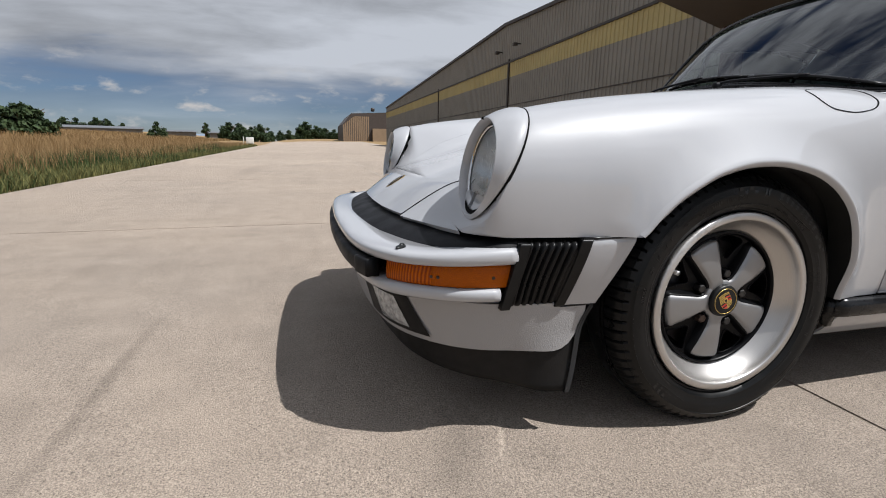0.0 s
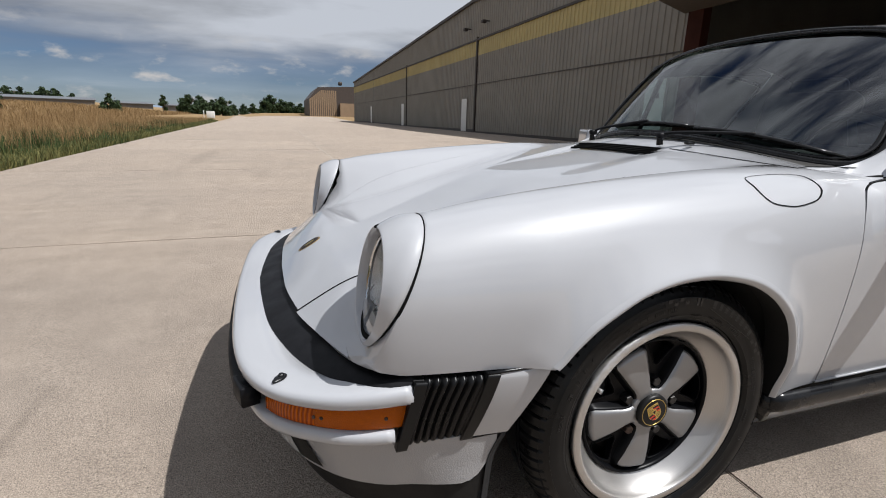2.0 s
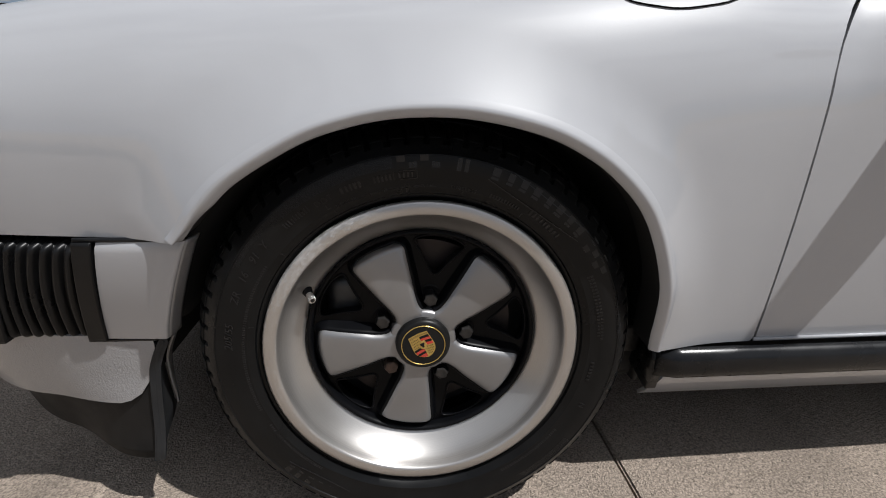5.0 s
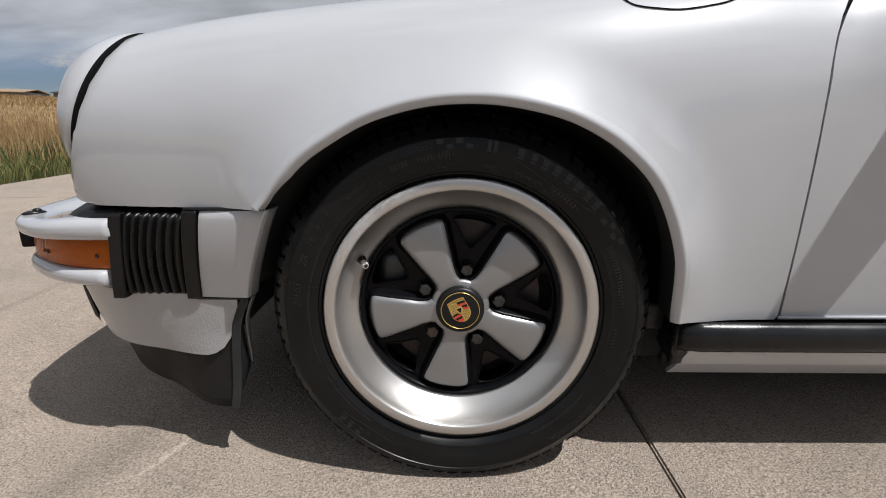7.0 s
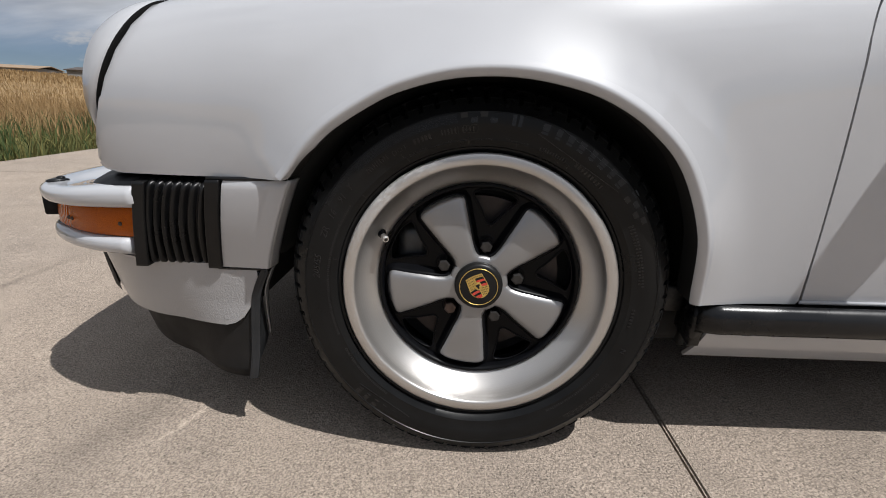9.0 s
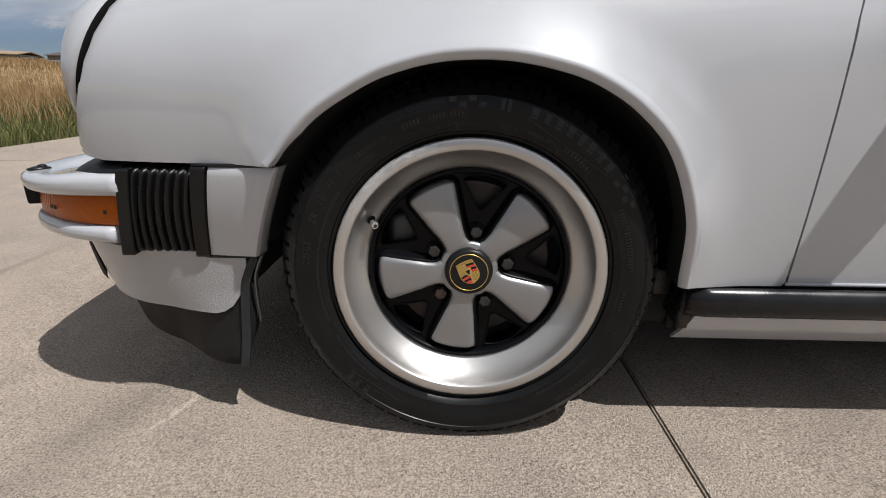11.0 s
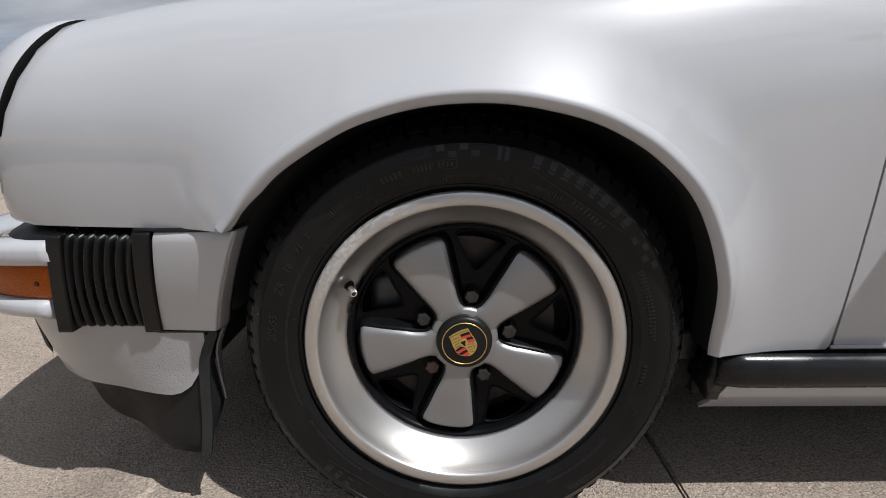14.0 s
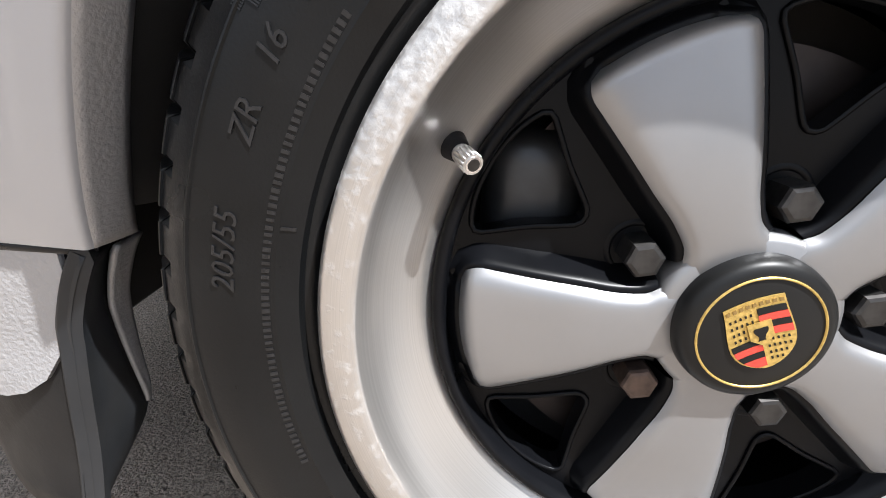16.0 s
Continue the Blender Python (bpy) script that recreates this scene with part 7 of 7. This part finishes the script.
def wiper(py, u0, v0, u1, v1, um, vm):
    w = new("wiper")
    w.parent = car
    base = Vector((0.449, py, 0.868))
    part("pivot_nut", rod(base + Vector((0, 0, -0.012)), base + Vector((-0.004, 0, 0.010)), 0.011, 0.009), M_TRIM, w)
    knob = box(0, 0, 0, 0.030, 0.024, 0.020, 0.008, 3)
    for v in knob.verts:
        v.co = v.co + base + Vector((0.002, 0, 0.018))
    part("arm_head", knob, M_RUBBER, w)
    p1 = ws_point(u0 + (um - u0) * 0.25, 0.045, 0.034)
    tip = ws_point(um, vm, 0.022)
    arm = curve_through([base + Vector((0.004, 0, 0.024)), base.lerp(tip, 0.18) + Vector((0, 0, 0.024)), base.lerp(tip, 0.5) + Vector((0, 0, 0.016)), tip], 24)
    nrm = Vector((-0.6, 0, 0.8))
    part("arm", sweep(arm, [(-0.0055, -0.003), (-0.004, 0.003), (0.004, 0.003), (0.0055, -0.003)], up=nrm), M_RUBBER, w)
    blade = [ws_point(u0 + (u1 - u0) * k / 14, v0 + (v1 - v0) * k / 14, 0.008) for k in range(15)]
    part("rubber_blade", sweep(blade, [(-0.0025, -0.006), (-0.004, 0.004), (0.004, 0.004), (0.0025, -0.006)], up=nrm), M_SEAM, w)
    bow = [ws_point(u0 + (u1 - u0) * k / 14, v0 + (v1 - v0) * k / 14, 0.011 + 0.008 * math.sin(math.pi * k / 14)) for k in range(1, 14)]
    part("blade_bow", sweep(bow, [(-0.006, -0.002), (-0.004, 0.003), (0.004, 0.003), (0.006, -0.002)], up=nrm), M_TRIM, w)
    for k in (3, 6, 8, 11):
        q = ws_point(u0 + (u1 - u0) * k / 14, v0 + (v1 - v0) * k / 14, 0.012)
        c = box(q.x, q.y, q.z, 0.008, 0.016, 0.009, 0.002, 2)
        part("blade_claw", c, M_TRIM, w)


wiper(-0.144, -0.24, 0.075, -0.90, 0.085, -0.58, 0.085)
wiper(0.230, 0.36, 0.085, -0.29, 0.085, 0.03, 0.095)
for a in (-0.246,):
    nz = box(0.472, a, 0.8665, 0.030, 0.018, 0.010, 0.004, 3)
    part("washer_nozzle", nz, M_TRIM, car)

# ---- door mirrors ----
for side in (-1, 1):
    mir = new("door_mirror")
    mir.parent = car
    mir.location.x = 0.06 if side > 0 else 0.0
    mir.location.z = -0.028 if side > 0 else 0.0

    def housing(u, v):
        th = 2 * math.pi * v
        n = 12.0
        c, s = math.cos(th), math.sin(th)
        r = (abs(c) ** n + abs(s) ** n) ** (-1 / n)
        y = 0.722 + 0.198 * u
        k = 1 - 0.25 * clamp((u - 0.84) / 0.16) ** 2.0
        x = 0.745 + 0.043 * r * c * k + 0.078 * u
        z = 0.864 + (0.056 - 0.004 * u) * r * s * k + 0.004 * u
        return Vector((x, side * y, z))

    bm = grid(16, 40, housing, closed_v=True)
    bm.faces.new([v for v in bm.verts if abs(abs(v.co.y) - 0.920) < 1e-5])
    bm.faces.new([v for v in bm.verts if abs(abs(v.co.y) - 0.722) < 1e-5])
    bmesh.ops.recalc_face_normals(bm, faces=bm.faces[:])
    part("housing", bm, M_PAINT, mir)
    part("mirror_glass", box(0.838, side * 0.825, 0.866, 0.004, 0.15, 0.088, 0.001), M_CHROME, mir, smooth=False)

    # fairing between foot and housing
    def fairing(u, v):
        th = 2 * math.pi * v
        n = 2.6
        c, s = math.cos(th), math.sin(th)
        r = (abs(c) ** n + abs(s) ** n) ** (-1 / n)
        z = 0.806 + 0.112 * u
        x0 = 0.664 + 0.050 * u ** 1.1
        x1 = 0.775
        hw = 0.024 - 0.003 * u
        yc = 0.706 + 0.010 * u
        return Vector(((x0 + x1) / 2 + (x1 - x0) / 2 * r * c, side * (yc + hw * r * s), z))

    bm = grid(12, 36, fairing, closed_v=True)
    bm.faces.new([v for v in bm.verts if abs(v.co.z - 0.918) < 1e-5])
    bmesh.ops.recalc_face_normals(bm, faces=bm.faces[:])
    part("fairing", bm, M_PAINT, mir)

    def foot(u, v):
        th = 2 * math.pi * v
        n = 6.0
        c, s = math.cos(th), math.sin(th)
        r = (abs(c) ** n + abs(s) ** n) ** (-1 / n)
        z = 0.808 - 0.058 * u
        x0, x1 = 0.650 + 0.016 * u, 0.750 + 0.002 * u
        yc, hw = 0.706 + 0.020 * u, 0.026 + 0.014 * u
        return Vector(((x0 + x1) / 2 + (x1 - x0) / 2 * r * c, side * (yc + hw * r * s), z))

    bm = grid(8, 36, foot, closed_v=True)
    bmesh.ops.recalc_face_normals(bm, faces=bm.faces[:])
    part("foot", bm, M_PAINT, mir)
    gk = [foot(1.0, i / 36) + Vector((0, 0, -0.001)) for i in range(36)]
    part("foot_gasket", sweep(gk, round_profile(0.0020, 0.0020, 6), closed=True), M_SEAM, mir)
    gk = [foot(i / 8, 0.405) + Vector((-0.002, side * 0.001, 0)) for i in range(9)]
    part("foot_gasket", sweep(gk, round_profile(0.0026, 0.0026, 6), up=Vector((1, 0, 0))), M_SEAM, mir)
    gk = [foot(0.0, i / 36) for i in range(36)]
    part("joint_line", sweep(gk, round_profile(0.0012, 0.0012, 6), closed=True), M_SEAM, mir)
    knob = box(0.738, side * 0.748, 0.781, 0.026, 0.026, 0.056, 0.011, 4)
    for v in knob.verts:
        v.co.x -= (v.co.z - 0.781) * 0.25
    part("joint_line", sweep([housing(0.012, i / 40) for i in range(40)], round_profile(0.0013, 0.0013, 6), closed=True, up=Vector((0, 1, 0))), M_SEAM, mir)
    part("pivot_boss", knob, M_PAINT, mir)

# fine panel lines behind the hood and below the windscreen corner
for side in (-1, 1):
    for line in (((0.450, 0.19, 0.8465), (0.447, 0.31, 0.8405), (0.443, 0.428, 0.834), (0.440, 0.53, 0.829), (0.438, 0.623, 0.825)), ((0.445, 0.618, 0.825), (0.512, 0.595, 0.8262), (0.58, 0.604, 0.826), (0.643, 0.625, 0.826))):
        part("panel_line", sweep([(x, side * y, z) for x, y, z in line], round_profile(0.0011, 0.0011, 6)), M_SEAM, car)

# ---- cabin ----
cabin = new("cabin")
cabin.parent = car
part("dashboard", box(0.93, 0, 0.79, 0.34, 1.16, 0.14, 0.05, 4), M_LEATHER, cabin)


def dash_f(u, v):
    s = v * 2 - 1
    front = ws_bottom(s * 0.93) + Vector((0.016, 0, -0.012))
    return front.lerp(Vector((1.06, s * 0.58, 0.862 + 0.008 * (1 - s * s))), u)


part("dash_top", thicken(outward(grid(12, 31, dash_f), (0.9, 0, 0.3)), 0.012), M_LEATHER, cabin, "grained black dashboard top")
part("cabin_floor", box(1.45, 0, 0.32, 1.2, 1.2, 0.05, 0.01), M_DARK, cabin)
for y in (-0.34, 0.34):
    part("seat_cushion", box(1.42, y, 0.50, 0.50, 0.46, 0.18, 0.06, 4), M_LEATHER, cabin)
    bk = box(0, 0, 0.30, 0.13, 0.46, 0.60, 0.055, 4)
    for v in bk.verts:
        v.co = Matrix.Rotation(radians(14), 3, "Y") @ v.co + Vector((1.66, y, 0.52))
    part("seat_back", bk, M_LEATHER, cabin)
    hr = box(1.82, y, 1.09, 0.09, 0.27, 0.16, 0.04, 4)
    part("head_rest", hr, M_LEATHER, cabin)
part("rear_shelf", box(2.15, 0, 0.72, 0.6, 1.1, 0.08, 0.03), M_LEATHER, cabin)
for s in (-1, 1):
    part("door_card", box(1.1, s * 0.655, 0.58, 1.0, 0.03, 0.46, 0.012), M_LEATHER, cabin)
ringp = []
tilt = Matrix.Rotation(radians(62), 3, "Y")
for i in range(40):
    t = 2 * math.pi * i / 40
    ringp.append(tilt @ Vector((0.185 * math.cos(t), 0.185 * math.sin(t), 0)) + Vector((1.12, -0.34, 0.80)))
part("steering_wheel", sweep(ringp, round_profile(0.014, 0.014, 8), closed=True, up=Vector((0.9, 0, 0.45))), M_LEATHER, cabin)
for t in (0, 180, 270, 90):
    t = radians(t)
    part("wheel_spoke", rod(tilt @ Vector((0.18 * math.cos(t), 0.18 * math.sin(t), 0)) + Vector((1.12, -0.34, 0.80)), Vector((1.105, -0.34, 0.795)), 0.012, 0.018), M_LEATHER, cabin)

# arch inside details: strut, hose and bracket
part("strut", rod((0.0, -0.56, 0.30), (0.04, -0.50, 0.62), 0.028, 0.028), M_DARK, car)
part("brake_hose", sweep(curve_through([(0.10, -0.60, 0.34), (0.22, -0.62, 0.38), (0.30, -0.66, 0.32), (0.34, -0.64, 0.27)], 20), round_profile(0.007, 0.007, 8)), M_RUBBER, car)
part("bracket", box(0.345, -0.665, 0.27, 0.035, 0.03, 0.05, 0.006), M_NUT, car)

# ---- grass ----


def leaf_material(name, dark, light, trans=0.0):
    m = bpy.data.materials.new(name)
    m.use_nodes = True
    n, l = m.node_tree.nodes, m.node_tree.links
    b = n["Principled BSDF"]
    b.inputs["Roughness"].default_value = 0.75
    b.inputs["Specular IOR Level"].default_value = 0.2
    g = n.new("ShaderNodeNewGeometry")
    r = n.new("ShaderNodeValToRGB")
    r.color_ramp.elements[0].color = (*dark, 1)
    r.color_ramp.elements[1].color = (*light, 1)
    t = n.new("ShaderNodeTexNoise")
    t.inputs["Scale"].default_value = 0.35
    t.inputs["Detail"].default_value = 4
    l.new(g.outputs["Position"], t.inputs["Vector"])
    a = n.new("ShaderNodeMath")
    a.operation = "ADD"
    a.use_clamp = True
    k = n.new("ShaderNodeMath")
    k.operation = "MULTIPLY_ADD"
    k.inputs[1].default_value = 1.6
    k.inputs[2].default_value = -0.8
    l.new(t.outputs["Fac"], k.inputs[0])
    l.new(g.outputs["Random Per Island"], a.inputs[0])
    l.new(k.outputs[0], a.inputs[1])
    l.new(a.outputs[0], r.inputs[0])
    l.new(r.outputs[0], b.inputs["Base Color"])
    return m


def blades(name, mat, count, seed, place, height, width, lean, label, category):
    """Many single blades, each a bent strip, as one mesh."""
    rng = np.random.default_rng(seed)
    x, y = place(rng, count)
    h = height(rng, count)
    w = width * rng.uniform(0.6, 1.4, count)
    ang = rng.uniform(0, 2 * np.pi, count)
    ln = lean * h * rng.uniform(0.2, 1.2, count)
    la = rng.uniform(0, 2 * np.pi, count)
    z = np.array([ground_z(a, b) for a, b in zip(x, y)]) - 0.06
    c, s = np.cos(ang) * w, np.sin(ang) * w
    lx, ly = np.cos(la) * ln, np.sin(la) * ln
    co = np.empty((count, 5, 3))
    co[:, 0] = np.stack([x - c, y - s, z], 1)
    co[:, 1] = np.stack([x + c, y + s, z], 1)
    co[:, 2] = np.stack([x + c * 0.8 + lx * 0.35, y + s * 0.8 + ly * 0.35, z + h * 0.6], 1)
    co[:, 3] = np.stack([x - c * 0.8 + lx * 0.35, y - s * 0.8 + ly * 0.35, z + h * 0.6], 1)
    co[:, 4] = np.stack([x + lx, y + ly, z + h], 1)
    me = bpy.data.meshes.new(name)
    me.vertices.add(count * 5)
    me.vertices.foreach_set("co", co.ravel())
    base = np.arange(count)[:, None] * 5
    loops = np.concatenate([base + [0, 1, 2, 3], base + [3, 2, 4]], 1).ravel()
    me.loops.add(len(loops))
    me.loops.foreach_set("vertex_index", loops.astype(np.int32))
    me.polygons.add(count * 2)
    st = (np.arange(count)[:, None] * 7 + [0, 4]).ravel()
    me.polygons.foreach_set("loop_start", st.astype(np.int32))
    me.update(calc_edges=True)
    me.materials.append(mat)
    return tagged(new(name, me), label, category, kind="stuff")


def edge_of(y):
    return -4.45 - 0.042 * y


def band(d0, d1, y0, y1, power=1.0, ypow=1.0):
    def f(rng, n):
        y = y0 + (y1 - y0) * rng.uniform(0, 1, n) ** ypow
        d = d0 + (d1 - d0) * rng.uniform(0, 1, n) ** power
        return edge_of(y) - d, y

    return f


M_DRY = leaf_material("dry straw grass", (0.142, 0.085, 0.037), (0.30, 0.202, 0.099))
M_GREEN = leaf_material("green verge grass", (0.030, 0.050, 0.0155), (0.163, 0.146, 0.052))
M_WEED = leaf_material("dark green weeds", (0.0215, 0.041, 0.013), (0.065, 0.086, 0.028))
blades("dry_grass", M_DRY, 60000, 1, band(0.9, 14, -6, 60, 1.2, 1.5), lambda r, n: r.uniform(0.28, 0.62, n), 0.006, 0.45, "tall golden dry grass of the open field", "grass")
blades("dry_grass", M_DRY, 45000, 2, band(10, 60, -10, 130, 1.3, 1.2), lambda r, n: r.uniform(0.30, 0.70, n), 0.02, 0.45, "tall golden dry grass of the open field", "grass")
blades("dry_grass", M_DRY, 26000, 7, band(50, 150, -20, 180, 1.2, 1.0), lambda r, n: r.uniform(0.4, 0.8, n), 0.06, 0.4, "tall golden dry grass of the open field", "grass")
blades("verge_grass", M_GREEN, 42000, 3, band(0.0, 1.5, -6, 60, 1.4, 1.6), lambda r, n: r.uniform(0.08, 0.30, n), 0.006, 0.7, "short green grass along the edge of the concrete", "grass")
blades("verge_grass", M_GREEN, 16000, 4, band(1.0, 4.0, -6, 70, 1.5, 1.5), lambda r, n: r.uniform(0.15, 0.40, n), 0.007, 0.5, "green grass mixed into the dry field", "grass")


def clumps(rng, n):
    k = 46
    cy = -4 + 46 * rng.uniform(0, 1, k) ** 1.3
    cd = rng.uniform(0.5, 2.2, k)
    i = rng.integers(0, k, n)
    y = cy[i] + rng.normal(0, 0.4, n)
    return edge_of(y) - cd[i] - rng.normal(0, 0.3, n), y


blades("tall_weed", M_WEED, 9000, 5, clumps, lambda r, n: r.uniform(0.15, 0.55, n) ** 1.0, 0.007, 0.35, "clumps of tall dark green roadside weeds", "weeds")
blades("dry_stalk", M_DRY, 2600, 6, band(0.7, 9, -4, 40, 1.2, 1.4), lambda r, n: r.uniform(0.6, 0.95, n), 0.0045, 0.25, "taller single dry seed stalks", "grass")

# ---- trees along the far side of the field ----
M_BARK = material("tree bark", (0.08, 0.06, 0.045), 0.9, noise_scale=5, noise_amount=0.3)
M_LEAVES = leaf_material("tree foliage", (0.016, 0.030, 0.013), (0.055, 0.082, 0.034))
# the blue of the far air is put into the hills' colour
M_HAZY = material("distant hills tinted as haze", (0.16, 0.21, 0.29), 1.0, noise_scale=0.01, noise_amount=0.1)


def tree(az, dist, width, el_top, seed, label, bush=False, group=""):
    rng = random.Random(seed)
    x = -0.5 + dist * math.sin(radians(az))
    y = -1.5 + dist * math.cos(radians(az))
    z0 = ground_z(clamp(x, -160, 60), clamp(y, -60, 200)) - 0.1
    h = max(1.5, 0.95 + dist * math.tan(radians(el_top)) - z0)
    t = thing("bush" if bush else "tree", label, "bush" if bush else "tree", group, at=(x, y, z0))
    bm = bmesh.new()
    limbs = [((0, 0, 0), (0.02 * width, 0, h * 0.45), 0.035 * width, 0.02 * width)]
    for k in range(6):
        a = rng.uniform(0, 6.28)
        limbs.append(((0, 0, h * rng.uniform(0.15, 0.45)), (math.cos(a) * width * 0.3, math.sin(a) * width * 0.3, h * rng.uniform(0.5, 0.85)), 0.018 * width, 0.006 * width))
    for a, b, ra, rb in limbs:
        r = rod(a, b, ra, rb, 7)
        me = bpy.data.meshes.new("limb")
        r.to_mesh(me)
        r.free()
        bm.from_mesh(me)
        bpy.data.meshes.remove(me)
    part("trunk", bm, M_BARK, t)
    # crown: many leaf tufts gathered round uneven lobes
    lobes = []
    for k in range(46 if bush else 12):
        a, q = rng.uniform(0, 6.28), rng.uniform(0, 1) ** 0.5
        top = (1 - (q * 0.9) ** 2) ** 0.5 * 0.82
        lobes.append((math.cos(a) * width * 0.38 * q, math.sin(a) * width * 0.38 * q, h * (rng.uniform(0.05, top) if bush else rng.uniform(0.15, 0.80)), rng.uniform(0.09, 0.17) * width if bush else rng.uniform(0.14, 0.25) * width))
    lobes.append((0, 0, h * 0.86, 0.13 * width))
    vs, fs = [], []
    for i in range(6500 if bush else 4200):
        lx, ly, lz, lr = rng.choice(lobes)
        d = Vector((rng.gauss(0, 1), rng.gauss(0, 1), rng.gauss(0, 1))).normalized() * lr * rng.uniform(0.35, 1.08)
        p = Vector((lx, ly, lz)) + Vector((d.x, d.y, d.z * 0.85 * h / max(width, h)))
        if p.z > h * 1.02 or p.z < 0.02 * h:
            continue
        s = width * rng.uniform(0.014, 0.036)
        o = Vector((rng.gauss(0, 1), rng.gauss(0, 1), rng.gauss(0, 1))).normalized()
        e1 = o.orthogonal().normalized() * s
        e2 = o.cross(e1).normalized() * s * 1.8
        k = len(vs)
        vs += [p - e1, p + e2, p + e1, p - e2 * 0.6]
        fs.append((k, k + 1, k + 2, k + 3))
    me = bpy.data.meshes.new("crown")
    me.from_pydata([tuple(v) for v in vs], [], fs)
    me.materials.append(M_LEAVES)
    c = new("crown", me)
    c.parent = t
    return t


tree(-25.6, 62, 6.0, 2.8, 11, "broad dark green bush in the golden field", True)
tree(-15.2, 95, 3.3, 1.75, 13, "rounded green bush at the field's far side", True)
tree(-10.8, 110, 2.0, 1.95, 14, "slim young tree at the field's far side")
for i, (az, d, w, el) in enumerate(((-8.5, 150, 6.5, 2.0), (-7.5, 155, 6.5, 1.95), (-6.3, 158, 5.0, 1.6), (-5.4, 150, 6.0, 1.9), (-4.6, 160, 4.5, 1.55), (-3.3, 165, 3.4, 1.3), (-2.4, 160, 3.4, 1.35), (-1.6, 170, 3.0, 1.1), (-0.6, 175, 7.5, 2.35), (0.5, 180, 6.5, 1.9), (1.5, 185, 6.5, 1.65), (2.5, 180, 6.0, 1.5), (3.4, 190, 6.0, 1.4))):
    tree(az, d, w, el, 20 + i, "dark green tree in the row beyond the concrete", True, group="trees beyond the concrete")
for i, (az, d, w, el) in enumerate(((-22.4, 210, 8.0, 1.95), (-21.5, 215, 7.0, 1.95), (-20.0, 220, 7.0, 2.05), (-19.2, 220, 7.0, 1.95), (-17.9, 230, 6.0, 1.6))):
    tree(az, d, w, el, 40 + i, "far dark tree behind the long low building", True, group="trees behind the shed")

# ---- long low building and small things beyond the field ----
M_METALROOF = material("pale metal roof", (0.115, 0.122, 0.135), 0.6, noise_scale=0.5, noise_amount=0.1)
M_FARWALL = material("grey far wall", (0.16, 0.155, 0.15), 0.8, noise_scale=0.4, noise_amount=0.1)


def low_building(az0, az1, dist, el0, el1, label, roof=M_METALROOF):
    t = thing("low_building", label, "building")
    p = [Vector((-0.5 + dist * math.sin(radians(a)), -1.5 + dist * math.cos(radians(a)), 0)) for a in (az0, az1)]
    z0 = 0.95 + dist * math.tan(radians(el0))
    z1 = 0.95 + dist * math.tan(radians(el1))
    back = Vector((-0.3, 1, 0)).normalized() * 14
    zm = z0 + (z1 - z0) * 0.45
    bm = bmesh.new()
    lo = [bm.verts.new((q.x, q.y, z0 - 2)) for q in (p[0], p[1], p[1] + back, p[0] + back)]
    hi = [bm.verts.new((q.x, q.y, zm)) for q in (p[0], p[1], p[1] + back, p[0] + back)]
    bm.faces.new(hi)
    for i in range(4):
        bm.faces.new((lo[i], lo[(i + 1) % 4], hi[(i + 1) % 4], hi[i]))
    bmesh.ops.recalc_face_normals(bm, faces=bm.faces[:])
    part("wall", bm, M_FARWALL, t, smooth=False)
    ov = (p[1] - p[0]).normalized() * 0.4
    f = Vector((0.2, -0.5, 0))
    bm = bmesh.new()
    a = [bm.verts.new(v) for v in [p[0] - ov + f + Vector((0, 0, zm - 0.05)), p[1] + ov + f + Vector((0, 0, zm - 0.05)), p[1] + ov + back * 0.5 + Vector((0, 0, z1)), p[0] - ov + back * 0.5 + Vector((0, 0, z1)),
                                   p[1] + ov + back - f + Vector((0, 0, zm)), p[0] - ov + back - f + Vector((0, 0, zm))]]
    bm.faces.new((a[0], a[1], a[2], a[3]))
    bm.faces.new((a[3], a[2], a[4], a[5]))
    bm.normal_update()
    part("roof", thicken(bm, 0.15), roof, t, smooth=False)


low_building(-23.4, -16.3, 190, 0.85, 1.27, "long low shed with a pale grey metal roof")
low_building(-14.7, -11.6, 175, 0.75, 1.05, "low house with a bright pale roof")
low_building(-10.3, -9.0, 170, 0.7, 1.0, "small grey shed among the trees")
low_building(-46.0, -40.5, 170, 2.0, 2.55, "low reddish-brown sheds at the field's end", M_TANPANEL)
low_building(-38.4, -36.0, 150, 2.0, 2.6, "low dark brown shed at the field's end", M_BROWN)
ut = thing("utility_box", "small pale utility cabinet at the field's edge", "cabinet")
q = Vector((-0.5 + 90 * math.sin(radians(-6.6)), -1.5 + 90 * math.cos(radians(-6.6)), 0))
part("body", box(q.x, q.y, 0.95, 1.2, 0.6, 1.1, 0.05), M_WHITEDOOR, ut)
part("post", box(q.x - 1.0, q.y, 0.95, 0.12, 0.12, 1.3, 0.02), M_WHITEDOOR, ut)


def hills(u, v):
    az = radians(-75 + 65 * u)
    d = 2600
    n = noise.noise(Vector((u * 9, 0.3, 0))) * 0.5 + noise.noise(Vector((u * 26, 1.3, 0))) * 0.2
    h = (34 + 26 * (1 - u) + 22 * n) * v
    return Vector((d * math.sin(az), d * math.cos(az) + 160 * v, h + 4))


tagged(part("backdrop", grid(160, 5, hills), M_HAZY), "low mountain ridge on the horizon, blue haze painted into its colour", "hills", kind="structure")
